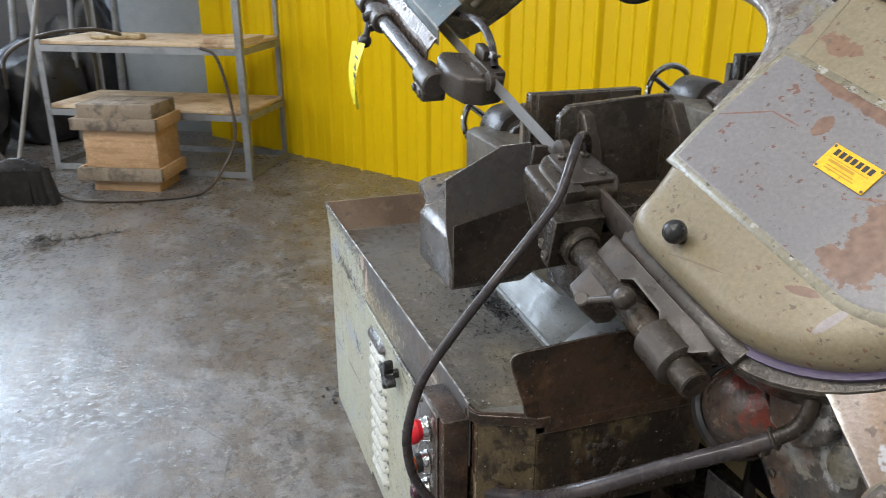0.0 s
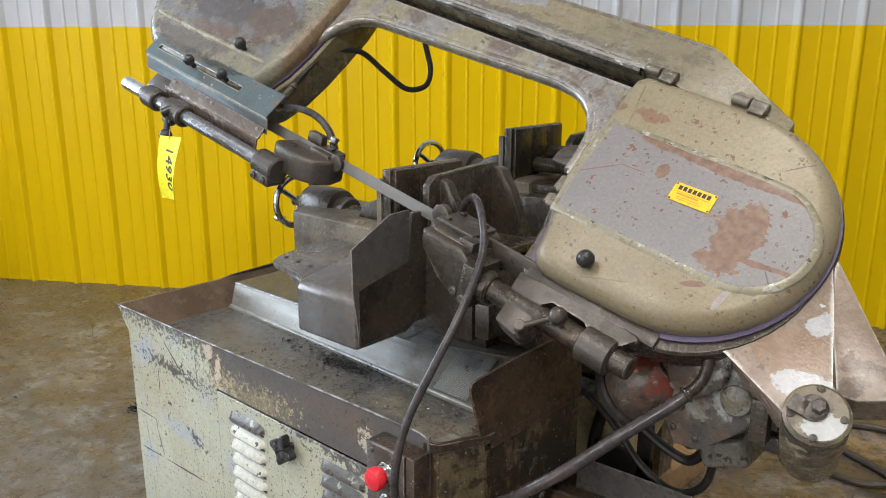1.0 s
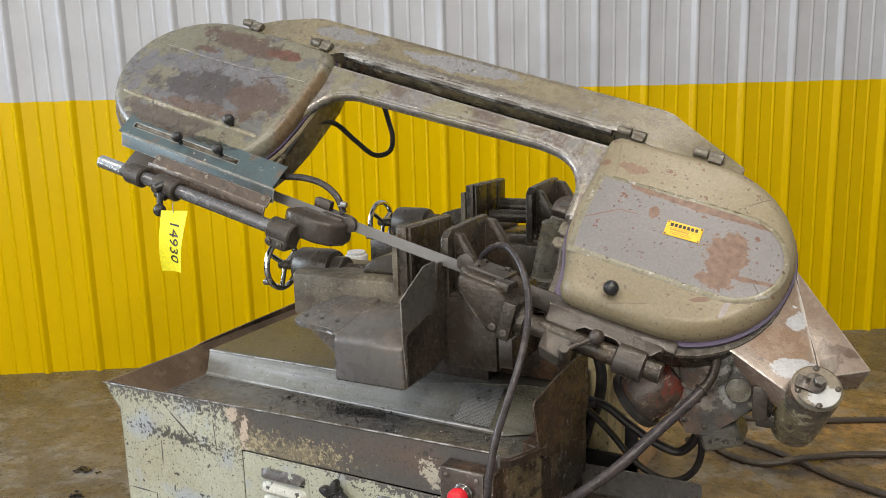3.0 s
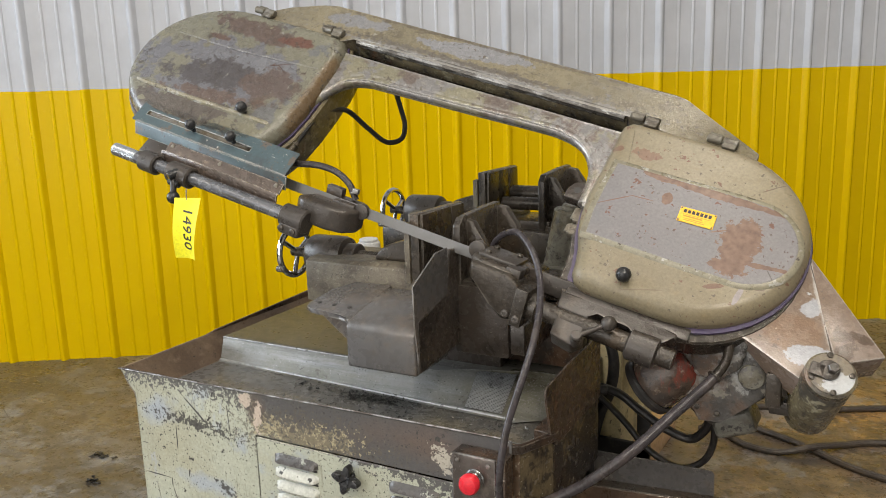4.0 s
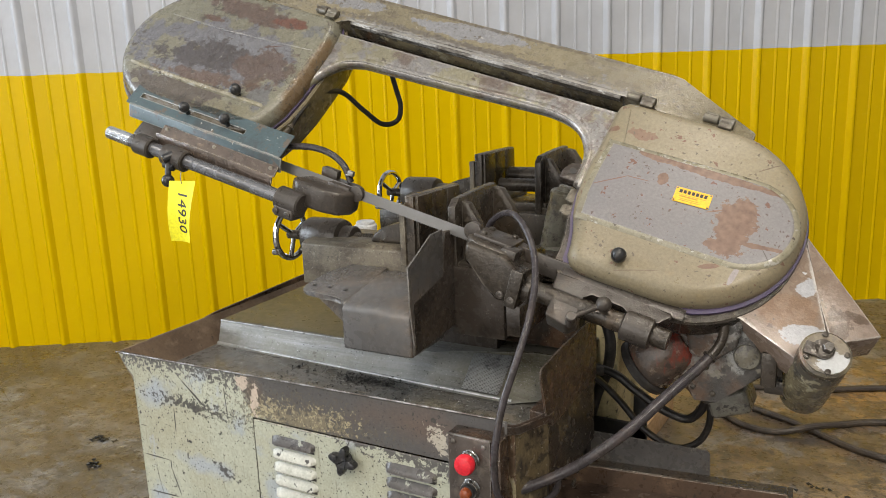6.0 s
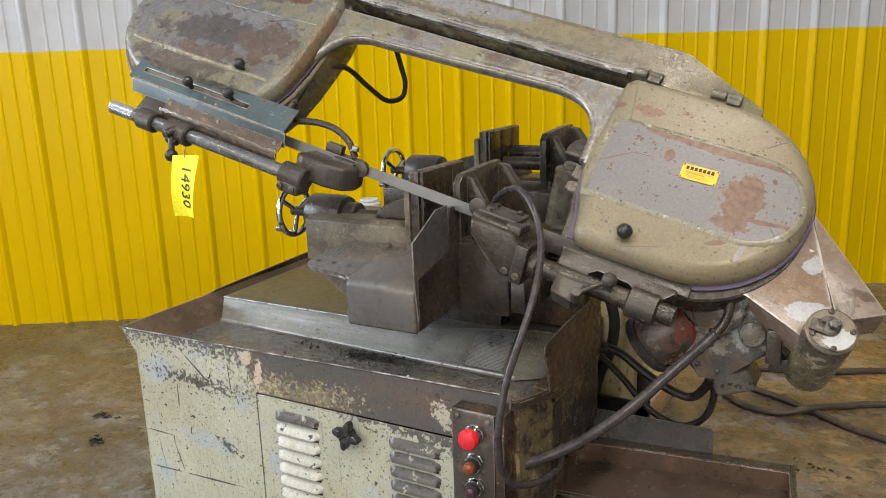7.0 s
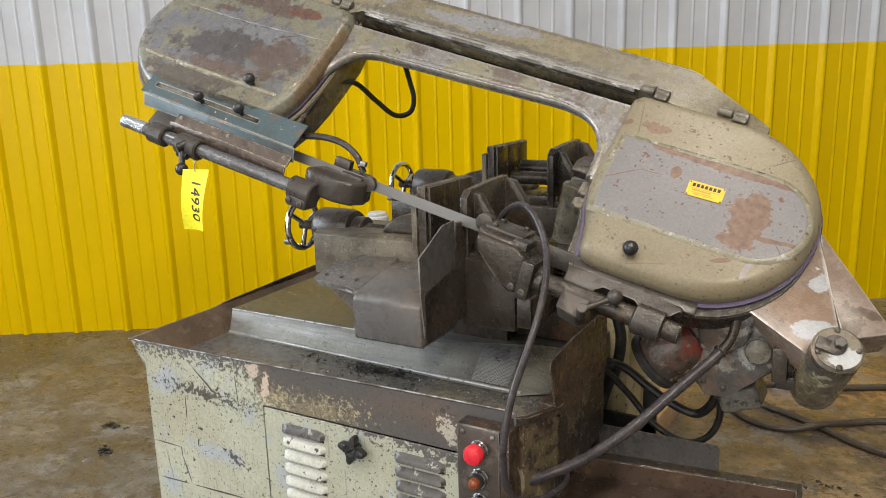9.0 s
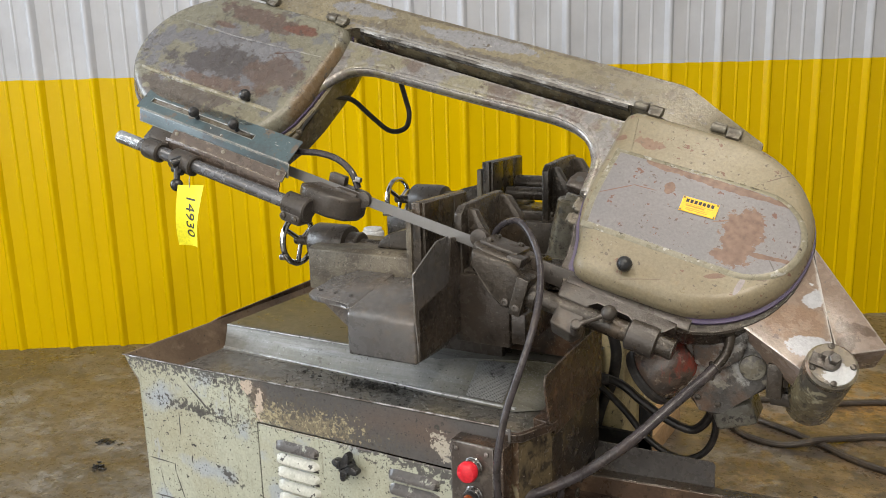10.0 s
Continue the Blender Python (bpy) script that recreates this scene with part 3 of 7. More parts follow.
bakelite = material("black_bakelite", (0.022, 0.022, 0.023), 0.30, layers=[((0.06, 0.055, 0.05), 50.0, 0.57, 0.64, 0.6)], bump=0.03)
rubber = material("grey_rubber_hose", (0.044, 0.038, 0.041), 0.26, layers=[((0.075, 0.058, 0.050), 12.0, 0.52, 0.64, 0.6), ((0.028, 0.025, 0.024), 30.0, 0.54, 0.60, 0.7)], specular=0.35, bump=0.02)
black_rubber = material("black_rubber", (0.022, 0.020, 0.019), 0.45, layers=[((0.06, 0.052, 0.044), 30.0, 0.52, 0.60, 0.6)], bump=0.1)
# the light edge colour holds both chipped paint and the fold's highlight
teal = material("blue_grey_enamel", (0.060, 0.092, 0.104), 0.40, layers=[
    ((0.048, 0.056, 0.060), 10.0, 0.5, 0.6, 0.8), ((0.400, 0.400, 0.384), 45.0, 0.64, 0.65, 0.9, (0.3, 1, 1)), ((0.120, 0.088, 0.064), 22.0, 0.60, 0.61, 0.85)], bump=0.12,
    chips=[((0.048, 0.040, 0.036), 81, 0.10, 0.36, 0.5), ((0.440, 0.424, 0.384), 122, 0.06, 0.36, 0.5)], edge=((0.42, 0.40, 0.36), 0.006, 0.012, 0.05, 0.95, 0.35, 0.3))
purple = material("violet_gasket", (0.075, 0.056, 0.115), 0.4, layers=[((0.07, 0.055, 0.07), 30.0, 0.54, 0.64, 0.7)])
red_plastic = material("red_button", (0.66, 0.02, 0.035), 0.30, layers=[((0.40, 0.02, 0.02), 40.0, 0.55, 0.64, 0.5), ((0.08, 0.02, 0.02), 60.0, 0.66, 0.68, 0.8)])
amber_plastic = material("amber_lens", (0.22, 0.050, 0.014), 0.2, layers=[((0.12, 0.04, 0.02), 30.0, 0.5, 0.60, 0.7)])
plum_plastic = material("dark_plum_lens", (0.06, 0.022, 0.035), 0.22)
# vertical red streaks paint in a highlight; the dark base holds oil and shade
red_paint = material("red_casting_with_highlight", (0.088, 0.062, 0.046), 0.22, layers=[
    ((0.23, 0.032, 0.020), 13.0, 0.51, 0.58, 0.75, (1.6, 1.6, 0.4)), ((0.05, 0.04, 0.035), 9.0, 0.50, 0.54, 0.92, (1.4, 1.4, 0.7)), ((0.36, 0.30, 0.23), 26.0, 0.57, 0.62, 0.7), ((0.035, 0.028, 0.024), 40.0, 0.54, 0.60, 0.8)], bump=0.25)
gear_grey = material("oil_streaked_grey_casting", (0.26, 0.26, 0.25), 0.28, layers=[
    ((0.16, 0.145, 0.12), 5.0, 0.46, 0.52, 0.85), (DARK, 11.0, 0.45, 0.48, 0.94), ((0.111, 0.063, 0.037), 7.0, 0.48, 0.6, 0.85), (DARK, 50.0, 0.57, 0.60, 0.85), ((0.266, 0.244, 0.200), 16.0, 0.60, 0.62, 0.7)], bump=0.25)
guard_pink = material("worn_pinkish_guard", (0.27, 0.215, 0.185), 0.26, layers=[
    ((0.20, 0.145, 0.105), 4.5, 0.44, 0.58, 0.8)], bump=0.15,
    spots=[((0.22, 0.145, 0.095), (0.338, 0.050, 0), (0.062, 0.050, 9), (0, 0, 15), 20, 1.2, 0.18, 0.92),
           ((0.40, 0.41, 0.44), (0.378, 0.010, 0), (0.045, 0.022, 9), (0, 0, 20), 26, 2.0, 0.06, 0.9),
           ((0.40, 0.41, 0.44), (0.355, 0.115, 0), (0.026, 0.018, 9), (0, 0, 60), 30, 2.0, 0.06, 0.9),
           ((0.105, 0.075, 0.055), (0.425, 0.082, 0), (0.022, 0.014, 9), N0, 50, 3.0, 0.08, 0.9),
           ((0.105, 0.075, 0.055), (0.461, 0.090, 0), (0.022, 0.009, 9), (0, 0, -10), 50, 3.0, 0.08, 0.9),
           ((0.105, 0.075, 0.055), (0.439, 0.045, 0), (0.028, 0.016, 9), (0, 0, 60), 50, 3.0, 0.08, 0.9)],
    chips=[((0.12, 0.085, 0.062), 54, 0.10, 0.36, 0.5), ((0.10, 0.08, 0.06), 148, 0.11, 0.40, 0.5), ((0.48, 0.49, 0.51), 49, 0.04, 0.40, 0.4)], edge=((0.58, 0.56, 0.53), 0.007, 0.02, 0.07, 0.85, 0.3, 0.4))
cream = material("cream_cabinet", (0.56, 0.475, 0.265), 0.42, layers=[((0.22, 0.17, 0.085), 7.0, 0.52, 0.64, 0.8), (DARK, 40.0, 0.61, 0.64, 0.8)], bump=0.08)
name_yellow = material("yellow_nameplate", (0.90, 0.50, 0.0), 0.35, layers=[((0.30, 0.20, 0.03), 90.0, 0.63, 0.66, 0.7)])
ink = material("black_ink", (0.02, 0.018, 0.015), 0.5)
faint_ink = material("faded_ink", (0.50, 0.27, 0.005), 0.5)
tag_paper = material("yellow_tag_paper", (0.95, 0.86, 0.02), 0.6, layers=[((0.85, 0.74, 0.02), 8.0, 0.45, 0.6, 0.5)])
pan_steel = material("smooth_oily_pan", (0.115, 0.080, 0.060), 0.22, 0.15, layers=[((0.045, 0.030, 0.023), 5.0, 0.46, 0.60, 0.85), ((0.13, 0.105, 0.085), 9.0, 0.56, 0.66, 0.5), ((0.10, 0.05, 0.03), 7.0, 0.58, 0.66, 0.6)], bump=0.1)
rust_dark = material("dark_greasy_rust_sheet", (0.072, 0.045, 0.030), 0.26, 0.1, layers=[
    ((0.024, 0.018, 0.014), 5.0, 0.44, 0.58, 0.9), ((0.14, 0.075, 0.04), 9.0, 0.54, 0.64, 0.7), ((0.025, 0.02, 0.016), 40.0, 0.55, 0.62, 0.7)], bump=0.3,
    chips=[((0.26, 0.23, 0.19), 230, 0.06, 0.4, 0.4)], edge=((0.28, 0.23, 0.19), 0.004, 0.03, 0.10, 0.7, 0.35, 0.5))
corner_paint = material("chipped_cream_over_rust", (0.115, 0.075, 0.048), 0.30, layers=[
    ((0.36, 0.31, 0.20), 24.0, 0.53, 0.545, 0.9, (1, 1, 0.45)), ((0.045, 0.032, 0.024), 12.0, 0.52, 0.60, 0.8)], bump=0.3, chips=[((0.30, 0.27, 0.21), 150, 0.10, 0.4, 0.4)])
side_paint = material("grease_streaked_khaki_side", (0.125, 0.095, 0.052), 0.22, layers=[
    ((0.028, 0.021, 0.016), 7.0, 0.44, 0.53, 0.94, (1, 1.6, 0.6)), ((0.26, 0.215, 0.12), 14.0, 0.57, 0.62, 0.7, (1, 2, 0.5)), ((0.020, 0.016, 0.013), 40.0, 0.52, 0.60, 0.8), ((0.09, 0.04, 0.022), 9.0, 0.58, 0.66, 0.7)], bump=0.35,
    spots=[((0.020, 0.016, 0.013), (1.15, 0.31, 0.42), (9, 0.19, 0.17), N0, 16, 1.8, 0.5, 0.95)],
    chips=[((0.30, 0.27, 0.21), 200, 0.07, 0.4, 0.4)])
black_oil = material("black_oily_casting", (0.056, 0.045, 0.037), 0.26, 0.1, layers=[
    ((0.065, 0.048, 0.034), 6.0, 0.52, 0.66, 0.6), ((0.022, 0.018, 0.015), 9.0, 0.48, 0.62, 0.8)], bump=0.3, bump_scale=90,
    chips=[((0.20, 0.18, 0.15), 230, 0.07, 0.4, 0.4)], edge=((0.17, 0.15, 0.125), 0.004, 0.04, 0.12, 0.6, 0.32, 0.5))
louvre_grey = material("bare_grey_louvre", (0.082, 0.076, 0.073), 0.30, 0.2, layers=[
    ((0.36, 0.37, 0.31), 34.0, 0.59, 0.605, 0.9), ((0.08, 0.07, 0.062), 20.0, 0.48, 0.60, 0.7)], bump=0.15, edge=((0.42, 0.42, 0.41), 0.005, 0.03, 0.09, 0.7, 0.3, 0.5))
cyl_paint = material("grimy_grey_khaki", (0.17, 0.162, 0.135), 0.30, layers=[((0.10, 0.088, 0.06), 8.0, 0.48, 0.56, 0.8), (DARK, 30.0, 0.56, 0.58, 0.85)], bump=0.25, chips=[((0.035, 0.03, 0.025), 70, 0.2, 0.42, 0.4), ((0.05, 0.04, 0.03), 150, 0.2, 0.42, 0.4)])
plate_steel = material("rubbed_switch_plate", (0.095, 0.080, 0.070), 0.24, 0.35, layers=[((0.060, 0.048, 0.040), 7.0, 0.47, 0.60, 0.8), ((0.20, 0.17, 0.14), 16.0, 0.56, 0.66, 0.6, None, 0.2)], bump=0.05,
    chips=[((0.03, 0.026, 0.022), 120, 0.08, 0.36, 0.4)], edge=((0.40, 0.38, 0.36), 0.004, 0.03, 0.09, 0.8, 0.28, 0.6))
swarf = material("dark_metal_swarf", (0.04, 0.038, 0.036), 0.5, 0.4, bump=0.3)

# ---- the hall ----
WALL_TURN = radians(32.42)
WU = Vector((math.cos(WALL_TURN), math.sin(WALL_TURN), 0))
WN = Vector((-math.sin(WALL_TURN), math.cos(WALL_TURN), 0))
WALL_M = Matrix(((WU.x, WN.x, 0, WN.x * 1.9795), (WU.y, WN.y, 0, WN.y * 1.9795), (0, 0, 1, 0), (0, 0, 0, 1)))
PAINT_Z = 1.367


def wall_paint():
    """White sheet steel with a yellow dado brushed on up to one line."""
    mat = material("ribbed_sheet_paint", (0.53, 0.55, 0.595), 0.24, layers=[((0.55, 0.55, 0.575), 2.0, 0.5, 0.7, 0.5, (4, 4, 0.5))], bump=0.02, bump_scale=30, rough_var=0.05, specular=0.09, grain=0.0)
    nt = mat.node_tree
    bsdf = nt.nodes["Principled BSDF"]
    old = bsdf.inputs["Base Color"].links[0].from_socket
    tc = nt.nodes.new("ShaderNodeTexCoord")
    xyz = nt.nodes.new("ShaderNodeSeparateXYZ")
    nt.links.new(tc.outputs["Object"], xyz.inputs[0])
    nz = nt.nodes.new("ShaderNodeTexNoise")
    nz.inputs["Scale"].default_value = 9.0
    nt.links.new(tc.outputs["Object"], nz.inputs["Vector"])
    wob = nt.nodes.new("ShaderNodeMath")
    wob.operation = "MULTIPLY_ADD"
    wob.inputs[1].default_value = 0.012
    nt.links.new(nz.outputs["Fac"], wob.inputs[0])
    nt.links.new(xyz.outputs["Z"], wob.inputs[2])
    cut = nt.nodes.new("ShaderNodeMath")
    cut.operation = "LESS_THAN"
    cut.inputs[1].default_value = PAINT_Z + 0.006
    nt.links.new(wob.outputs[0], cut.inputs[0])
    big = nt.nodes.new("ShaderNodeTexNoise")
    big.inputs["Scale"].default_value = 2.5
    mp = nt.nodes.new("ShaderNodeMapping")
    mp.inputs["Scale"].default_value = (3, 3, 0.4)
    nt.links.new(tc.outputs["Object"], mp.inputs[0])
    nt.links.new(mp.outputs[0], big.inputs["Vector"])
    yel = nt.nodes.new("ShaderNodeMix")
    yel.data_type = "RGBA"
    nt.links.new(big.outputs["Fac"], yel.inputs["Factor"])
    yel.inputs[6].default_value = (0.69, 0.460, 0.0, 1)
    yel.inputs[7].default_value = (0.735, 0.508, 0.0, 1)
    mx = nt.nodes.new("ShaderNodeMix")
    mx.data_type = "RGBA"
    nt.links.new(cut.outputs[0], mx.inputs["Factor"])
    nt.links.new(old, mx.inputs[6])
    nt.links.new(yel.outputs[2], mx.inputs[7])
    nt.links.new(mx.outputs[2], bsdf.inputs["Base Color"])
    return mat


def ribbed_wall(s0, s1, height, pitch=0.2595, phase=-0.766):
    """Ribbed sheet: a tall rib every pitch and two low ones between."""
    prof = []
    k0 = math.ceil((s0 - phase) / pitch)
    k1 = math.floor((s1 - phase) / pitch)
    prof.append((s0, 0.0))
    for k in range(k0, k1 + 1):
        c = phase + k * pitch
        for ds, d in ((-0.024, 0), (-0.021, -0.003), (-0.011, -0.020), (-0.007, -0.0235), (-0.003, -0.025), (0.003, -0.025), (0.007, -0.0235), (0.011, -0.020), (0.021, -0.003), (0.024, 0)):
            prof.append((c + ds, d))
        for g in (0.375, 0.660):
            m = c + pitch * g
            for ds, d in ((-0.009, 0), (-0.005, -0.0035), (-0.0015, -0.0052), (0.0015, -0.0052), (0.005, -0.0035), (0.009, 0)):
                prof.append((m + ds, d))
    prof = [p for p in prof if s0 <= p[0] <= s1] + [(s1, 0.0)]
    pts = prof + [(s1, 0.08), (s0, 0.08)]
    return prism(pts, 0, height, 0)


wall_mat = wall_paint()
solid("wall_ribbed", ribbed_wall(-3.35, 9.0, 5.0), wall_mat, "ribbed sheet metal wall, yellow below and white above", "wall", kind="structure", m=WALL_M, smooth=30)

concrete = material("stained_concrete_with_bounce", (0.178, 0.174, 0.172), 0.36, layers=[
    ((0.135, 0.122, 0.112), 2.4, 0.44, 0.60, 0.85, None, 0.24),
    ((0.26, 0.25, 0.235), 7.0, 0.46, 0.68, 0.6, (1, 1.6, 1), 0.42),
    ((0.10, 0.085, 0.07), 14.0, 0.50, 0.68, 0.6, (1, 2.0, 1), 0.26),
    ((0.27, 0.255, 0.235), 22.0, 0.57, 0.68, 0.4)], bump=0.35, bump_scale=34, rough_var=0.28, grain=0.2,
    # golden patch: brown floor plus the yellow wall's bounce, put into the colour
    spots=[((0.46, 0.255, 0.075), (2.2, 1.9, 0), (2.1, 1.7, 9), (0, 0, 30), 2.2, 1.6, 1.0, 0.9),
           ((0.32, 0.225, 0.12), (-0.9, 1.3, 0), (1.2, 1.1, 9), (0, 0, 30), 2.6, 1.8, 1.0, 0.6),
           ((0.085, 0.060, 0.038), (1.6, 1.4, 0), (0.5, 0.35, 9), N0, 5, 3.0, 0.7, 0.6),
           ((0.38, 0.28, 0.15), (1.9, 1.2, 0), (0.55, 0.5, 9), N0, 7, 3.6, 0.6, 0.5)],
    # the pale blue-grey blotches stand in for glossy reflections
    after=[((0.070, 0.069, 0.071), 1.8, 0.50, 0.58, 0.55, (1, 1.4, 1)), ((0.26, 0.262, 0.27), 5.0, 0.53, 0.58, 0.6, (1.3, 1, 1)), ((0.065, 0.062, 0.062), 8.5, 0.54, 0.60, 0.6, (1, 1.5, 1)), ((0.085, 0.08, 0.078), 1.5, 0.48, 0.64, 0.40, (1, 1.4, 1)), ((0.31, 0.30, 0.285), 3.4, 0.56, 0.68, 0.32, (1, 1.7, 1)), ((0.105, 0.078, 0.05), 5.0, 0.48, 0.56, 0.6, (1, 1.6, 1)), ((0.30, 0.24, 0.16), 10.0, 0.54, 0.64, 0.22, (1.6, 1, 1)), ((0.068, 0.055, 0.042), 24.0, 0.53, 0.60, 0.65, None)],
    chips=[((0.055, 0.048, 0.04), 26, 0.03, 0.30, 0.5), ((0.06, 0.052, 0.044), 60, 0.06, 0.36, 0.5), ((0.33, 0.29, 0.22), 80, 0.05, 0.36, 0.6)],
    cracks=[((0.05, 0.042, 0.034), 1.1, 0.004, 0.5, 0.6)])
solid("floor", box(-9, 9, -8, 9, -0.2, 0, 0), concrete, "worn brown and grey stained concrete floor with yellow wall bounce painted in", "floor", kind="structure", smooth=0)
# wall and ceiling tones raised so the unseen hall bounces fill light
dull_wall = material("pale_bounce_wall", (0.52, 0.52, 0.51), 0.6, layers=[((0.42, 0.42, 0.41), 2.0, 0.45, 0.6, 0.6)])
grey_sheet = material("blue_grey_sheet", (0.36, 0.40, 0.43), 0.5, layers=[((0.28, 0.31, 0.34), 3.0, 0.45, 0.6, 0.6)])
ceiling_mat = material("pale_ceiling", (0.72, 0.72, 0.71), 0.7)
# unseen shell of the hall; the south opening is added to suit its lamp
solid("wall_west", merged(box(-7.4, -7.2, -8, -5.0, 0, 5, 0), box(-7.4, -7.2, -0.2, 9, 0, 5, 0), box(-7.4, -7.2, -5.0, -0.2, 4.7, 5, 0)), dull_wall, "unseen pale hall wall with an assumed open bay door", "wall", kind="structure", smooth=0)
solid("wall_east", box(8.0, 8.2, -8, 9, 0, 5, 0), dull_wall, "unseen pale hall wall that bounces light", "wall", kind="structure", smooth=0)
solid("wall_north", box(-7.2, 8, 8.8, 9.0, 0, 5, 0), dull_wall, "unseen pale hall wall that bounces light", "wall", kind="structure", smooth=0)
solid("wall_south", merged(box(-7.2, -3.6, -7.4, -7.2, 0, 5, 0), box(2.4, 8, -7.4, -7.2, 0, 5, 0), box(-3.6, 2.4, -7.4, -7.2, 4.7, 5, 0)), dull_wall, "unseen pale hall wall with an assumed open bay door", "wall", kind="structure", smooth=0)
solid("ceiling", box(-7.4, 8.2, -8, 9, 5.0, 5.1, 0), ceiling_mat, "unseen pale hall ceiling that bounces light", "ceiling", kind="structure", smooth=0)
tube_glow = bpy.data.materials.new("lit_tube")
tube_glow.use_nodes = True
tube_glow.node_tree.nodes["Principled BSDF"].inputs["Emission Color"].default_value = (1, 0.96, 0.9, 1)
tube_glow.node_tree.nodes["Principled BSDF"].inputs["Emission Strength"].default_value = 6.0
# unseen fixtures added to go with the fill lamps
for lx, ly, watts in FILL_TUBES:
    lamp = thing("added_ceiling_lamp", "unseen white tube light added under the ceiling for fill", "ceiling light", (lx, ly, 4.7), group="ceiling lights")
    part("housing", box(lx - 0.14, lx + 0.14, ly - 1.25, ly + 1.25, 4.66, 5.0, 0.01), ceiling_mat, lamp)
    part("tube", rod((lx, ly - 1.2, 4.645), (lx, ly + 1.2, 4.645), 0.014), tube_glow, lamp)

# ---- band saw: cabinet, tray and vises ----
saw = thing("band_saw", "worn khaki and grey horizontal band saw, its head raised", "band saw", (0.5, 0.4, 0))

# cabinet: front panel with its door opening, left side, back, right side with an opening for the chip pan
FX0, FX1, BACK = 0.0, 1.10, 0.86


def lofted(x0, x1, y0, y1, z0, z1, b=0.0015):
    return box(x0, x1, y0, y1, z0, z1, b, 1)


part("front_panel", prism([(FX0, 0.0), (0.416, 0.0), (0.416, 0.5005), (FX1, 0.5005), (FX1, 0.617), (-0.050, 0.6015), (-0.030, 0.572), (FX0, 0.540)], 0.0, 0.004, 0.001, 1, axis="y"), front_paint, saw, "chipped pale green-grey front panel with a dark oil-soaked top band")
part("side_panel", lofted(FX0 - 0.002, FX0 + 0.002, 0.005, BACK, 0.0, 0.528), panel_paint, saw)
part("back_panel", lofted(FX0 + 0.005, FX1, BACK, BACK + 0.004, 0.0, 0.585), khaki_dirty, saw)
part("corner_strip", lofted(1.078, 1.1125, 0.008, 0.012, 0.0, 0.590), corner_paint, saw, "chipped cream and brown cabinet corner")
part("corner_panel", prism([(1.1095, 0.0125), (1.1135, 0.0105), (1.1515, 0.0915), (1.1475, 0.0925)], 0.0, 0.592, 0.0005, 1), side_paint, saw, "greasy khaki slanted cabinet corner")
part("right_panel", prism([(0.093, 0.0), (0.40, 0.0), (0.40, 0.10), (0.12, 0.10), (0.12, 0.415), (0.40, 0.415), (0.40, 0.573), (0.093, 0.573)], 1.1475, 1.1515, 0.001, 1, axis="x"), side_paint, saw, "greasy khaki side panel with an opening for the chip pan")
part("inner_wall", lofted(0.70, 0.704, 0.02, 0.84, 0.0, 0.52), oily, saw)

louvre_door = part("cabinet_door", lofted(0.421, 0.975, -0.004, 0.002, 0.03, 0.4970), door_paint, saw, "chipped pale green-grey door with two rows of louvres")


def louvre(x0, x1, z):
    """A pressed louvre: a half-round hood that ends in two rounded corners."""
    bm = bmesh.new()
    rows = []
    for k in range(17):
        s = k / 16
        x = x0 + (x1 - x0) * s
        e = min(1.0, min(s, 1 - s) * 7)
        h = 0.0125 * math.sqrt(max(0.0, 1 - (1 - e) ** 2))
        rows.append([bm.verts.new((x, -0.0035 - h * d, z + dz * (0.6 + 0.4 * e))) for dz, d in ((-0.0105, 0), (-0.0115, 0.55), (-0.010, 1.0), (-0.005, 0.98), (0.003, 0.66), (0.009, 0.28), (0.0135, 0))])
    for a, b in zip(rows, rows[1:]):
        for i in range(6):
            bm.faces.new((a[i], a[i + 1], b[i + 1], b[i]))
    return bm


for x0, x1 in ((0.476, 0.608), (0.802, 0.934)):
    for k in range(11):
        part("louvre", louvre(x0, x1, 0.457 - 0.0345 * k), louvre_grey if x0 > 0.7 or k == 0 else louvre_paint, louvre_door)
        # black strip painted in as the contact shadow below the louvre
        part("louvre_shade", box(x0 + 0.006, x1 - 0.004, -0.0046, -0.0042, 0.4405 - 0.0345 * k, 0.4465 - 0.0345 * k, 0), black_rubber, louvre_door)


def star_knob(c):
    pts = []
    for k in range(48):
        a = 2 * math.pi * k / 48
        r = 0.025 + 0.012 * math.cos(4 * a + 0.9)
        pts.append((c[0] + r * math.cos(a), c[2] + r * math.sin(a)))
    return merged(prism(pts, c[1] - 0.020, c[1], 0.004, 2, axis="y"), rod((c[0], c[1], c[2]), (c[0], 0.0, c[2]), 0.010))


part("star_knob", star_knob((0.703, -0.016, 0.458)), bakelite, louvre_door, "black four-lobed star knob")

# control box on the front corner
cbox = part("control_box", box(0.986, 1.103, -0.043, -0.001, 0.25, 0.592, 0.003), rust_dark, saw, "oily dark brown control box")
part("switch_plate", box(0.988, 1.083, -0.047, -0.0435, 0.30, 0.590, 0.001), plate_steel, cbox, "grey steel switch plate with a worn edge")
part("plate_edge", box(0.986, 1.085, -0.0475, -0.043, 0.590, 0.593, 0.0008), steel, cbox)


def push_button(x, z, r, depth):
    return spin([(0, r * 0.75), (depth * 0.25, r * 0.8), (depth * 0.4, r * 0.98), (depth * 0.7, r), (depth * 0.9, r * 0.85), (depth, r * 0.4), (depth + 0.0008, 0.001)], (x, -0.056, z), (x, -0.2, z), 28)


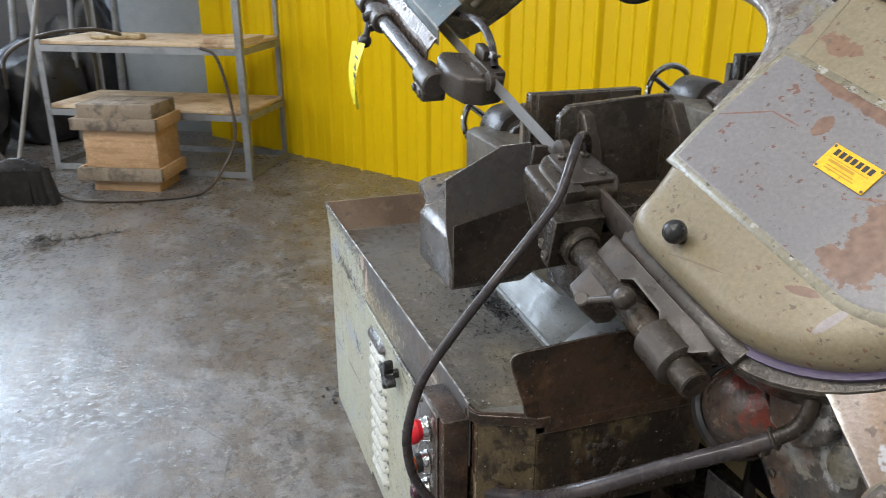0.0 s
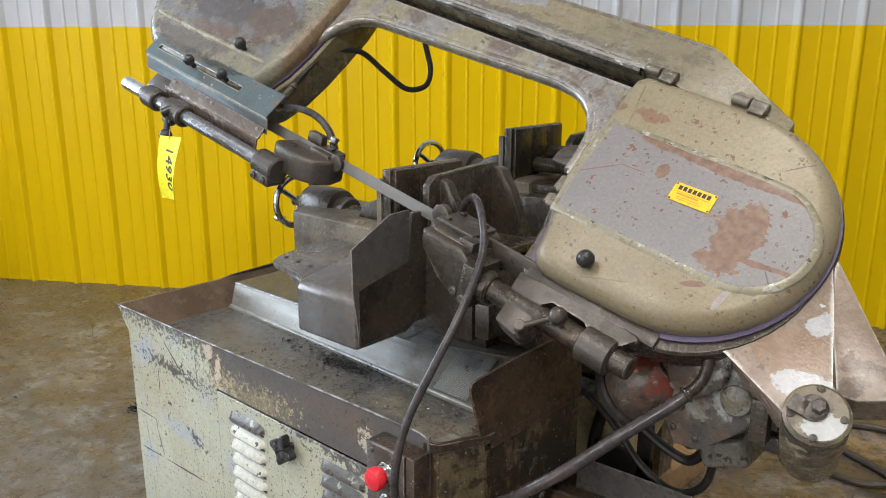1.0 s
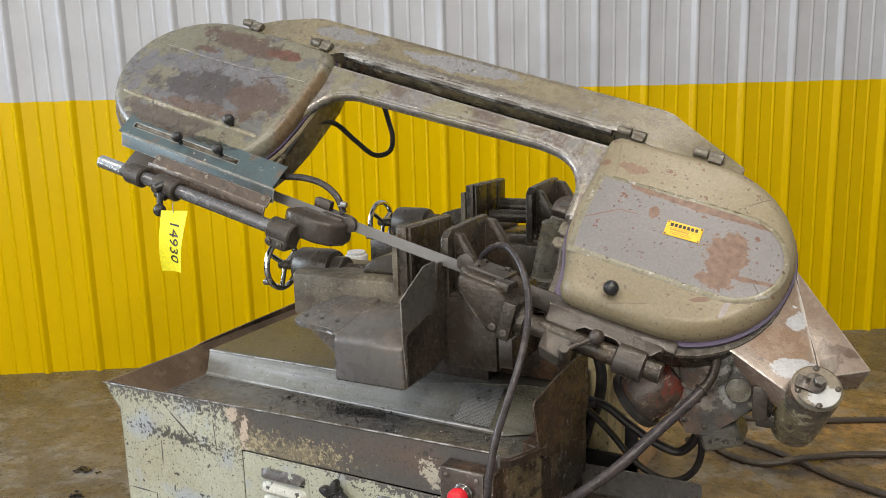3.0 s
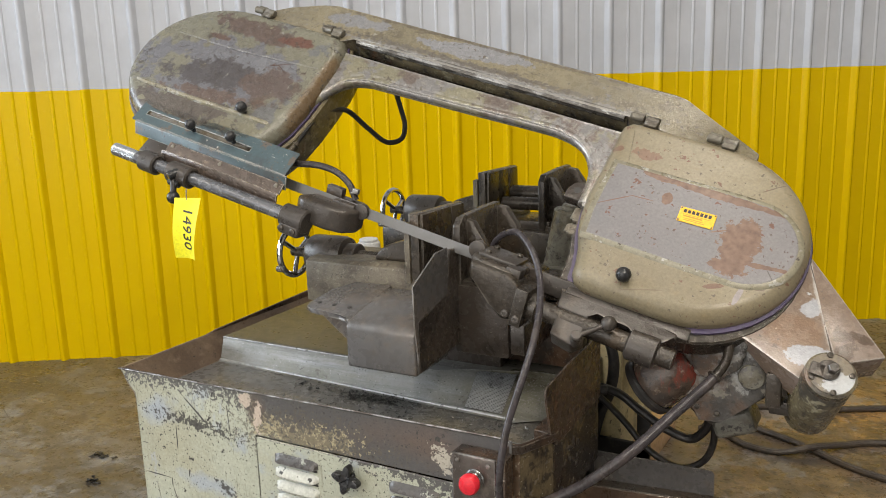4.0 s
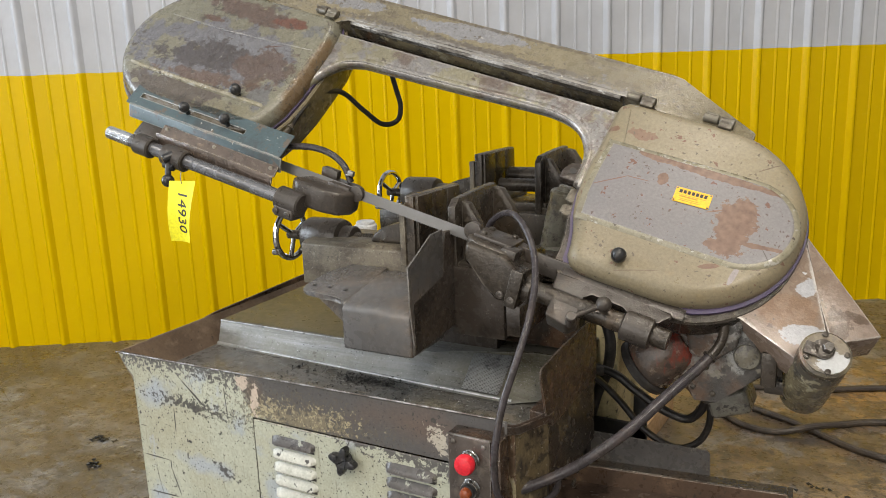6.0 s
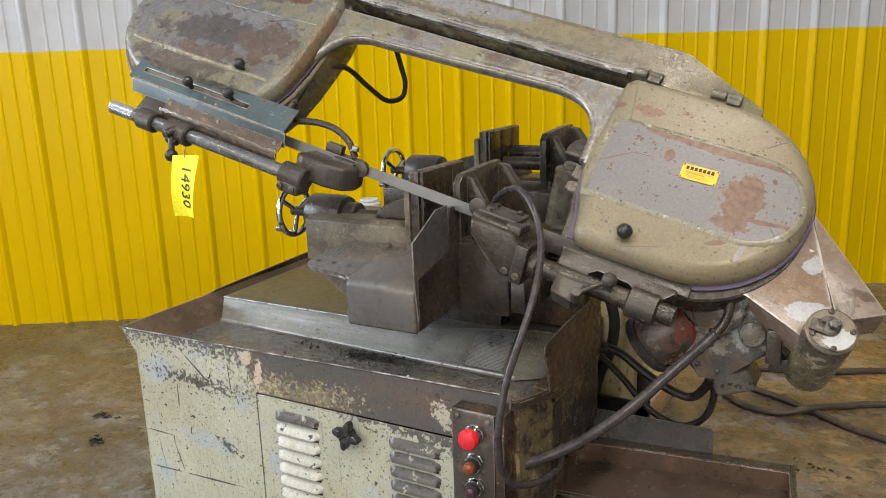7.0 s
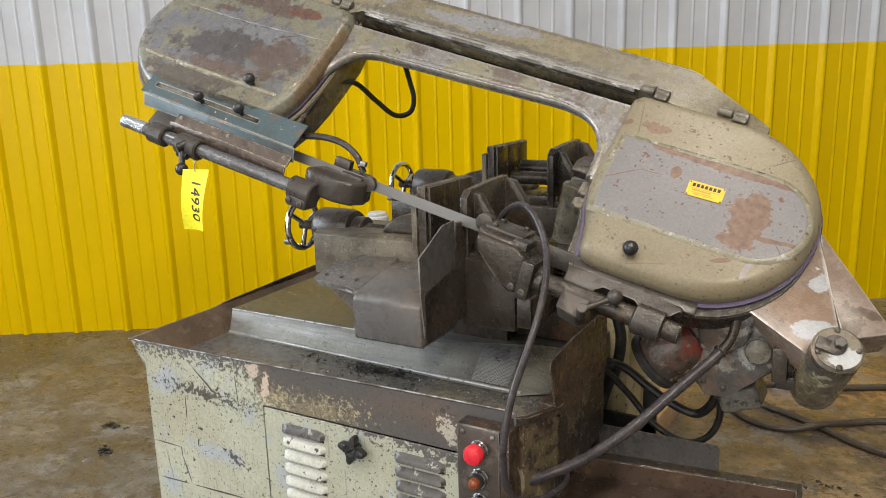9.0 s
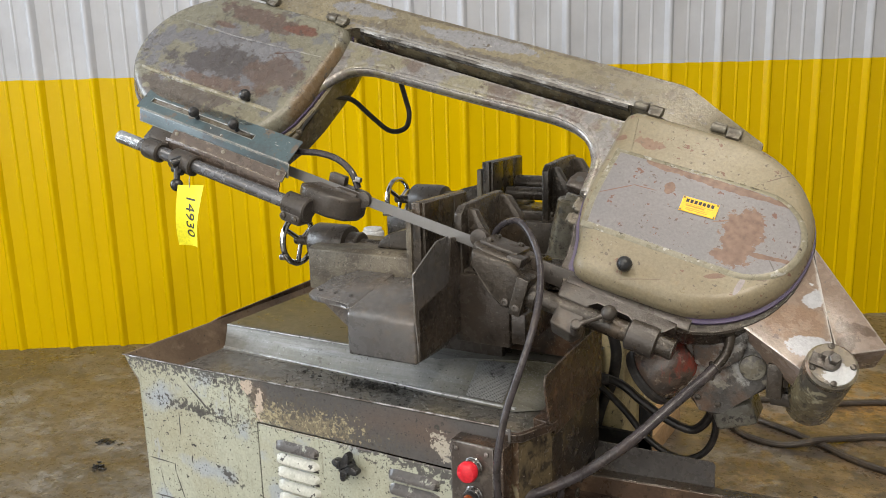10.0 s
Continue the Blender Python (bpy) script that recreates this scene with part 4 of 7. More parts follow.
for z, r, depth, mat, label in ((0.545, 0.0215, 0.030, red_plastic, "red mushroom button"), (0.482, 0.0125, 0.026, amber_plastic, "amber indicator lens"), (0.427, 0.0125, 0.022, plum_plastic, "dark plum button")):
    part("button_collar", spin([(0, 0.021), (0.003, 0.0215), (0.006, 0.0195), (0.009, 0.0195), (0.013, 0.018)], (1.039, -0.047, z), (1.039, -0.2, z)), chrome, cbox, "bright threaded collar")
    if r < 0.02:
        part("bezel", spin([(0, 0.0165), (0.010, 0.0165), (0.014, 0.0155), (0.0142, 0.012)], (1.039, -0.056, z), (1.039, -0.2, z)), bakelite, cbox, "black bezel")
    part("push_button", push_button(1.039, z, r, depth), mat, cbox, label)
for x, z in ((1.001, 0.578), (1.069, 0.577), (1.000, 0.318), (1.070, 0.318)):
    part("screw", spin([(0, 0.0055), (0.002, 0.005), (0.003, 0.002)], (x, -0.047, z), (x, -0.2, z), 12), steel, cbox)

# tray: a flared pan with a rolled lip
lip_steel = material("rubbed_lip_steel", (0.36, 0.35, 0.34), 0.36, 0.7, layers=[((0.10, 0.08, 0.065), 14.0, 0.44, 0.54, 0.9)], bump=0.1, spots=[((0.07, 0.045, 0.032), (1.13, 0.05, 0.6), (0.07, 0.1, 0.1), N0, 30, 1.5, 0.3, 0.95)])
part("tray_floor", prism([(-0.03, 0.02), (1.06, 0.02), (1.10, 0.06), (1.10, 0.84), (-0.03, 0.84)], 0.515, 0.530, 0), tray_steel, saw, "dirty grey steel tray floor with metal dust")
part("tray_front_wall", plate([(0.028, 0.530), (0.014, 0.560), (0.006, 0.590), (0.003, 0.606)], -0.035, 1.092, 0.003), band_dark, saw, "dark tray wall with a bright worn lip")
part("tray_lip", tube([(-0.058, 0.001, 0.602), (0.3, 0.000, 0.607), (0.7, 0.000, 0.614), (1.045, 0.000, 0.6185), (1.080, 0.001, 0.6165), (1.103, 0.004, 0.609), (1.116, 0.014, 0.607), (1.134, 0.052, 0.606), (1.152, 0.092, 0.605), (1.154, 0.110, 0.605)], 0.0024, 8, 4), lip_steel, saw, "bright worn steel edge")
left_wall = plate([(0.000, 0.530), (-0.030, 0.565), (-0.052, 0.602), (-0.058, 0.602)], 0.004, 0.84, 0.004)
part("tray_left_wall", moved(left_wall, Matrix(((0, 1, 0, 0), (1, 0, 0, 0), (0, 0, 1, 0), (0, 0, 0, 1)))), tan_sheet, saw, "tan rusted tray wall")
part("left_wall_rise", prism([(0.30, 0.600), (0.84, 0.600), (0.84, 0.624), (0.36, 0.608)], -0.058, -0.052, 0.001, 1, axis="x"), brown_steel, saw)
part("tray_back_wall", box(-0.055, 1.10, 0.838, 0.844, 0.515, 0.628, 0.001), brown_steel, saw)
part("tray_corner", prism([(1.084, -0.001), (1.104, 0.001), (1.119, 0.010), (1.158, 0.094), (1.158, 0.112), (1.148, 0.112), (1.146, 0.098), (1.112, 0.018), (1.100, 0.011), (1.084, 0.009)], 0.588, 0.606, 0.001, 1), rust_dark, saw, "rusty welded tray corner")
part("corner_slope", sheet([((0.990, 0.020, 0.534), (1.088, 0.009, 0.598), (1.112, 0.017, 0.598), (1.040, 0.100, 0.540)), ((1.040, 0.100, 0.540), (1.112, 0.017, 0.598), (1.147, 0.096, 0.598), (1.080, 0.170, 0.550)), ((1.080, 0.170, 0.550), (1.147, 0.096, 0.598), (1.149, 0.110, 0.598), (1.148, 0.200, 0.598))]), deck_steel, saw, "tray floor bent up to the corner")
part("corner_plate", prism([(1.00, 0.012), (1.065, 0.012), (1.11, 0.060), (1.11, 0.15), (1.02, 0.15)], 0.531, 0.540, 0.001, 1), deck_steel, saw)

# splash plate beside the tray corner, standing on its side
part("splash_plate", moved(prism([(0.070, 0.612), (0.066, 0.632), (0.044, 0.700), (0.043, 0.711), (0.047, 0.719), (0.056, 0.723), (0.178, 0.730), (0.40, 0.734), (0.40, 0.590), (0.12, 0.590)], 0.0, 0.004, 0.001, 1, axis="x"), Matrix.Translation((1.1520, 0, 0))), rust_dark, saw, "dark rust-brown sheet metal splash plate")
part("side_gusset", prism([(1.10, 0.115), (1.156, 0.105), (1.156, 0.40), (1.10, 0.40)], 0.574, 0.596, 0.001, 1), rust_dark, saw)

# deck: raised plate with a folded front skirt that flattens out towards the perforated screen
SKIRT = [((0.002, 0.315, 0.5335), (0.002, 0.3345, 0.600)), ((0.35, 0.299, 0.534), (0.35, 0.3335, 0.600)), ((0.74, 0.280, 0.5345), (0.74, 0.335, 0.600)),
         ((0.835, 0.276, 0.535), (0.81, 0.375, 0.600)), ((0.99, 0.268, 0.536), (0.99, 0.425, 0.602)), ((1.045, 0.300, 0.538), (1.03, 0.425, 0.602)), ((1.10, 0.355, 0.545), (1.10, 0.425, 0.602))]


def skirt_sheet():
    """Rows of faces between the foot line and the fold, a little rounded at both."""
    bm = bmesh.new()
    rows = []
    for (a, b), (c, d) in zip(SKIRT, SKIRT[1:]):
        for k in range(6):
            lo, hi = Vector(a).lerp(Vector(c), k / 6), Vector(b).lerp(Vector(d), k / 6)
            rows.append((lo, hi))
    rows.append((Vector(SKIRT[-1][0]), Vector(SKIRT[-1][1])))
    grid = [[bm.verts.new(p) for p in (lo + Vector((0, -0.012, -0.0025)), lo, lo.lerp(hi, 0.5), hi + Vector((0, -0.001, -0.005)), hi + Vector((0, 0.003, 0.0)), Vector((hi.x, 0.838, 0.6045)))] for lo, hi in rows]
    for r0, r1 in zip(grid, grid[1:]):
        for i in range(5):
            bm.faces.new((r0[i], r1[i], r1[i + 1], r0[i + 1]))
    return bm


part("deck", skirt_sheet(), deck_steel, saw, "raised steel deck wet with coolant")
FOLD = [Vector(q[1]) for q in SKIRT[:2]] + [Vector(SKIRT[1][1]).lerp(Vector(SKIRT[2][1]), 0.80)]
part("deck_edge", tube([q + Vector((0, 0, -0.001)) for q in FOLD], 0.0024, 8, 6), galv, saw, "bright worn folded edge")
# thick pale tube: worn edge plus the soft reflection along it
part("deck_foot", tube([Vector(q[0]) + Vector((0, -0.001, 0.0005)) for q in SKIRT[:5]], 0.0042, 8, 6), galv, saw, "worn foot of the skirt, widened and pale for its reflection")
part("coolant_film", sheet([((0.006, 0.342, 0.6014), (0.70, 0.342, 0.6014), (0.70, 0.832, 0.6060), (0.006, 0.832, 0.6060))]), oil_film, saw, "olive film of coolant")
part("coolant_film", sheet([((0.86, 0.430, 0.6040), (1.095, 0.430, 0.6040), (1.095, 0.832, 0.6060), (0.86, 0.832, 0.6060))]), oil_film, saw, "olive film of coolant")


def perforated(nx, ny):
    """A screen of round holes: ring faces round each hole."""
    bm = bmesh.new()
    a, b, c, d = Vector((0.850, 0.279, 0.539)), Vector((0.952, 0.274, 0.540)), Vector((0.940, 0.398, 0.596)), Vector((0.835, 0.386, 0.595))
    at = lambda i, j: a.lerp(b, i / nx).lerp(d.lerp(c, i / nx), j / ny) + Vector((0, -0.0010, 0.0026))
    for i in range(nx):
        for j in range(ny):
            outer = [bm.verts.new(at(i + x, j + y)) for x, y in ((0, 0), (1, 0), (1, 1), (0, 1))]
            inner = [bm.verts.new(at(i + 0.5 + 0.31 * math.cos(w), j + 0.5 + 0.31 * math.sin(w))) for w in (radians(225 + 90 * k) for k in range(4))]
            for k in range(4):
                bm.faces.new((outer[k], outer[(k + 1) % 4], inner[(k + 1) % 4], inner[k]))
    return bm


# black sheet added to stand for the shade inside the screen's holes
part("screen_hole_shade", sheet([((0.850, 0.2786, 0.5404), (0.952, 0.2736, 0.5414), (0.940, 0.3976, 0.5974), (0.835, 0.3856, 0.5964))]), black_rubber, saw)
part("perforated_screen", perforated(26, 30), galv, saw, "perforated steel chip screen", smooth=0)

# bed casting that carries the vises
part("bed_foot", box(0.60, 0.885, 0.42, 0.70, 0.56, 0.70, 0.008), black_oil, saw, "black oily bed casting")
part("bed_block", box(0.84, 0.985, 0.25, 0.52, 0.69, 0.86, 0.010), black_oil, saw)
part("bed", box(0.60, 1.02, 0.26, 0.52, 0.70, 0.775, 0.006), black_oil, saw, "black oily bed casting")
part("rear_bed", merged(box(0.36, 1.10, 0.72, 1.10, 0.60, 0.80, 0.008), box(0.30, 0.60, 0.78, 1.06, 0.80, 0.88, 0.006)), oily, saw)
for lx in (0.40, 0.98):
    part("bed_leg", box(lx, lx + 0.08, 1.00, 1.08, 0.0, 0.61, 0.004), khaki_dirty, saw)

part("bed_web", prism([(0.86, 0.606), (1.075, 0.606), (1.085, 0.700), (1.060, 0.775), (0.86, 0.775)], 0.470, 0.500, 0.006, 2, axis="y"), rust_dark, saw, "dark rusty web of the bed casting")

# blade guard in front of the vise: a bevelled box with a mounting arm and an upright sheet
vcover = part("vise_guard", merged(
    prism([(0.058, 0.692), (0.200, 0.692), (0.245, 0.720), (0.255, 0.835), (0.200, 0.8285), (0.072, 0.8015), (0.058, 0.790)], 0.662, 0.848, 0.007, 3, axis="x"),
    prism([(0.508, 0.125), (0.514, 0.108), (0.536, 0.096), (0.625, 0.090), (0.645, 0.084), (0.655, 0.072), (0.664, 0.068), (0.667, 0.075), (0.667, 0.255), (0.56, 0.255), (0.52, 0.20)], 0.0, 0.012, 0.004, 3)), guard_steel, saw, "smooth brown-grey sheet metal blade guard")
for v in vcover.data.vertices:
    if v.co.z < 0.05:
        v.co.z += 0.7900 + 0.211 * (v.co.y - 0.072)
for x, y in ((0.536, 0.130), (0.583, 0.127), (0.630, 0.124)):
    part("bolt_hole", spin([(0, 0.0055), (0.0015, 0.0055)], (x, y, 0.8015 + 0.211 * (y - 0.072)), (x, y - 0.08, 1.2), 14), black_rubber, vcover)
part("arm_underside", prism([(0.56, 0.792), (0.662, 0.715), (0.662, 0.792)], 0.105, 0.111, 0.002, 1, axis="y"), guard_steel, vcover)
part("guard_sheet", prism([(0.048, 0.820), (0.046, 0.903), (0.140, 0.950), (0.150, 0.956), (0.205, 0.958), (0.205, 0.80), (0.06, 0.72)], 0.851, 0.8545, 0.001, 1, axis="x"), guard_steel, vcover, "thin dark sheet with a slanted top")
part("guard_flange", prism([(0.060, 0.700), (0.30, 0.720), (0.30, 0.945), (0.210, 0.952), (0.200, 0.85), (0.060, 0.82)], 0.848, 0.856, 0.002, 1, axis="x"), black_oil, vcover)


def vise(dx, dy, dz, open_by=0.0):
    """A screw vise: drum, slide, screw, handwheel, moving jaw and fixed jaw."""
    m = Matrix.Translation((dx, dy, dz))
    go = lambda bm: moved(bm, m)
    jaw = lambda bm: moved(bm, m @ Matrix.Translation((-open_by, 0, 0)))
    part("vise_drum", go(merged(spin([(0, 0.035), (0.004, 0.050), (0.012, 0.054), (0.105, 0.054), (0.118, 0.050), (0.124, 0.034)], (0.345, 0.360, 0.878), (1, 0.360, 0.878)), rod((0.465, 0.360, 0.878), (0.50, 0.360, 0.878), 0.036, 0.003))), iron, saw, "round dark grey vise screw housing")
    part("vise_slide", go(prism([(0.256, 0.775), (0.46, 0.775), (0.46, 0.882), (0.44, 0.890), (0.274, 0.890), (0.256, 0.882)], 0.398, 0.735, 0.004, 2, axis="x")), tan_iron, saw, "dusty worn vise slide")
    part("vise_screw", go(merged(rod((0.33, 0.360, 0.878), (0.62, 0.360, 0.878), 0.016), *[ring((0.505 + 0.007 * k, 0.360, 0.878), (1, 0, 0), 0.0165, 0.0028, 16) for k in range(10)], rod((0.272, 0.360, 0.878), (0.35, 0.360, 0.878), 0.013))), oily, saw)
    wheel = part("handwheel", go(ring((0.280, 0.360, 0.878), (1, 0, 0), 0.066, 0.0085)), chrome, saw, "worn bright steel handwheel")
    for k in range(3):
        a = 2 * math.pi * k / 3 + 0.4
        part("spoke", go(rod((0.290, 0.360, 0.878), (0.280, 0.360 + 0.064 * math.cos(a), 0.878 + 0.064 * math.sin(a)), 0.007)), chrome, wheel)
    part("wheel_handle", go(rod((0.280, 0.315, 0.835), (0.250, 0.315, 0.835), 0.009)), chrome, wheel)
    part("jaw_carrier", jaw(prism([(0.585, 0.889), (0.735, 0.889), (0.735, 0.955), (0.700, 0.948), (0.655, 0.938), (0.620, 0.928), (0.597, 0.910)], 0.30, 0.43, 0.008, 3, axis="y")), oily, saw)
    part("jaw_edge", jaw(box(0.712, 0.7275, 0.246, 0.275, 0.850, 1.000, 0.003)), tan_iron, saw, "worn bright edge of the jaw")
    part("moving_jaw", jaw(merged(box(0.728, 0.752, 0.250, 0.486, 0.862, 1.022, 0.003), box(0.745, 0.758, 0.262, 0.335, 0.866, 1.020, 0.002), box(0.745, 0.757, 0.338, 0.410, 0.866, 1.020, 0.002), box(0.745, 0.758, 0.413, 0.480, 0.866, 1.020, 0.002))), oily, saw, "black oily vise jaw plate")
    part("fixed_jaw", go(merged(prism([(0.255, 0.835), (0.500, 0.835), (0.500, 1.005), (0.480, 1.028), (0.420, 1.026), (0.275, 1.018), (0.255, 1.000)], 0.842, 0.862, 0.004, 2, axis="x"),
        prism([(0.860, 0.86), (0.945, 0.86), (0.905, 0.96), (0.880, 1.005), (0.860, 1.010)], 0.290, 0.312, 0.004, 2, axis="y"),
        prism([(0.860, 0.86), (0.960, 0.86), (0.915, 0.97), (0.885, 1.015), (0.860, 1.020)], 0.462, 0.490, 0.004, 2, axis="y"),
        box(0.855, 0.985, 0.262, 0.495, 0.820, 0.868, 0.006))), oily, saw, "oily cast fixed jaw with two gussets")


vise(0, 0, 0)
vise(0.010, 0.510, 0.045, 0.075)
part("white_cap", merged(rod((0.30, 0.70, 0.78), (0.30, 0.70, 0.846), 0.036, 0.004), rod((0.30, 0.70, 0.846), (0.30, 0.70, 0.856), 0.030, 0.003)), material("white_plastic", (0.75, 0.75, 0.75), 0.5), saw, "small white plastic cap")
# upright of the head hydraulics between the vises and the head
part("rear_shaft", merged(rod((0.70, 0.86, 0.965), (0.90, 0.86, 0.965), 0.020), rod((0.70, 0.93, 0.985), (0.80, 0.93, 0.985), 0.026)), oily, saw, "oily round vise shaft")
part("rear_slide", merged(box(0.66, 0.95, 0.74, 0.98, 0.795, 0.900, 0.006), box(0.68, 0.88, 0.78, 0.95, 0.900, 0.925, 0.004), box(0.93, 1.06, 0.56, 0.80, 0.60, 0.83, 0.010)), oily, saw, "black oily slide between the rear jaws")
part("feed_cylinder", merged(rod((0.950, 0.66, 0.82), (0.985, 0.66, 0.985), 0.040, 0.006), rod((0.980, 0.66, 0.965), (0.990, 0.66, 0.998), 0.022, 0.004), box(0.91, 0.99, 0.60, 0.72, 0.80, 0.835, 0.006)), cyl_paint, saw, "dirty grey and khaki feed cylinder")

# swarf on the tray
rng = random.Random(7)
chips = bmesh.new()
for k in range(1700):
    if k % 10 < 6:
        x, y = 0.590 + rng.gauss(0, 0.060), 0.250 + rng.gauss(0, 0.016)
    else:
        x, y = rng.uniform(0.33, 1.0), 0.20 + rng.gauss(0, 0.06)
    if not (0.04 < y < 0.30 and 0.2 < x < 1.05):
        continue
    r = abs(rng.gauss(0, 0.0016)) + 0.0006
    if k < 30:
        r = rng.uniform(0.003, 0.006)
        if k < 12:
            x, y = (0.356 if k < 8 else 0.398) + rng.gauss(0, 0.007), (0.255 if k < 8 else 0.236) + rng.gauss(0, 0.005)
    c = Vector((x, y, 0.530 + r * 0.6))
    vs = [chips.verts.new(c + Vector((rng.uniform(-1, 1), rng.uniform(-1, 1), rng.uniform(-0.6, 0.9))) * r) for _ in range(5)]
    for f in ((0, 1, 2), (0, 2, 3), (0, 3, 1), (4, 2, 1), (4, 3, 2), (4, 1, 3)):
        chips.faces.new([vs[i] for i in f])
solid("metal_swarf", chips, swarf, "dark metal swarf scattered on the tray floor", "metal chips", kind="stuff", smooth=0)

# filings, oversized to paint in glints and lighten the shaded deck
fines = bmesh.new()
for k in range(3400):
    x = 1.07 - 0.62 * rng.random() ** 1.6
    if k % 5 < 3:
        y = rng.uniform(0.285, 0.40)
        z = 0.536 + (y - 0.272) * 0.50 if x > 0.80 else 0.606
        if x <= 0.80:
            y = rng.uniform(0.36, 0.50)
    else:
        y, z = rng.uniform(0.05, 0.25), 0.531
    r = rng.uniform(0.0007, 0.0018)
    c = Vector((x, y, z + 0.002))
    vs = [fines.verts.new(c + Vector((rng.uniform(-1, 1), rng.uniform(-1, 1), rng.uniform(-0.8, 0.8))) * r * 1.6) for _ in range(4)]
    for f in ((0, 1, 2), (0, 2, 3), (0, 3, 1), (3, 2, 1)):
        fines.faces.new([vs[i] for i in f])
solid("bright_fines", fines, steel, "bright steel filings that carry the glints of the wet deck and tray", "metal chips", kind="stuff", smooth=0)

# ---- band saw: head, in its own axes (along the blade, up the wheel plane, out of it) ----
HU, HV, HN = Vector((0.96064, 0.02714, -0.27648)), Vector((0.17705, 0.70711, 0.68458)), Vector((0.21408, -0.70659, 0.67447))
HEAD = Matrix(((HU.x, HV.x, HN.x, 1.26), (HU.y, HV.y, HN.y, 0.226), (HU.z, HV.z, HN.z, 0.92), (0, 0, 0, 1)))
# the same turned by 45 degrees: along the blade, back, up
Q45 = math.sqrt(0.5)
BLADE = HEAD @ Matrix(((1, 0, 0, 0), (0, Q45, Q45, 0), (0, -Q45, Q45, 0), (0, 0, 0, 1)))


def arc(cx, cy, r, a0, a1, n):
    return [(cx + r * math.cos(radians(a0 + (a1 - a0) * k / n)), cy + r * math.sin(radians(a0 + (a1 - a0) * k / n))) for k in range(n + 1)]


LOWER = arc(0.092, 0.192, 0.229, -90, 90, 28) + [(-0.02, 0.421), (-0.120, 0.421), (-0.145, 0.417), (-0.162, 0.400), (-0.164, 0.375), (-0.162, 0.330), (-0.162, 0.260), (-0.163, 0.200), (-0.158, 0.140), (-0.145, 0.090), (-0.128, 0.050), (-0.118, 0.015), (-0.114, -0.012), (-0.100, -0.032), (-0.075, -0.040), (-0.04, -0.041), (0.03, -0.039)]
UPPER = [(-1.312 + (x + 1.312) * 1.15, y) for x, y in arc(-1.312, 0.195, 0.231, 90, 262, 28)] + [(-1.20, -0.034), (-1.06, -0.030), (-1.015, -0.015), (-0.985, 0.030), (-0.965, 0.090), (-0.957, 0.160), (-0.956, 0.240), (-0.957, 0.320), (-0.968, 0.385), (-0.985, 0.414), (-1.010, 0.424), (-1.15, 0.426)]
LID = [(0, -0.044), (0, -0.030), (0.003, -0.022), (0.009, -0.0125), (0.016, -0.006), (0.023, -0.0025), (0.030, -0.0008), (0.036, 0.0)]

lower = part("lower_wheel_cover", moved(dome(LOWER, LID), Matrix.Translation((0, 0, -0.018))), khaki_clean, saw, "khaki painted rounded wheel cover with chips to brown primer", HEAD)
upper = part("upper_wheel_cover", moved(dome(UPPER, LID), Matrix.Translation((0, 0, -0.018))), upper_mix, saw, "worn khaki and grey rounded wheel cover with bare brown patches", HEAD)


def raised_band(pts, z):
    return dome(pts, [(0.0, z - 0.001), (0.0005, z + 0.0036), (0.002, z + 0.0044), (0.005, z + 0.0047)])


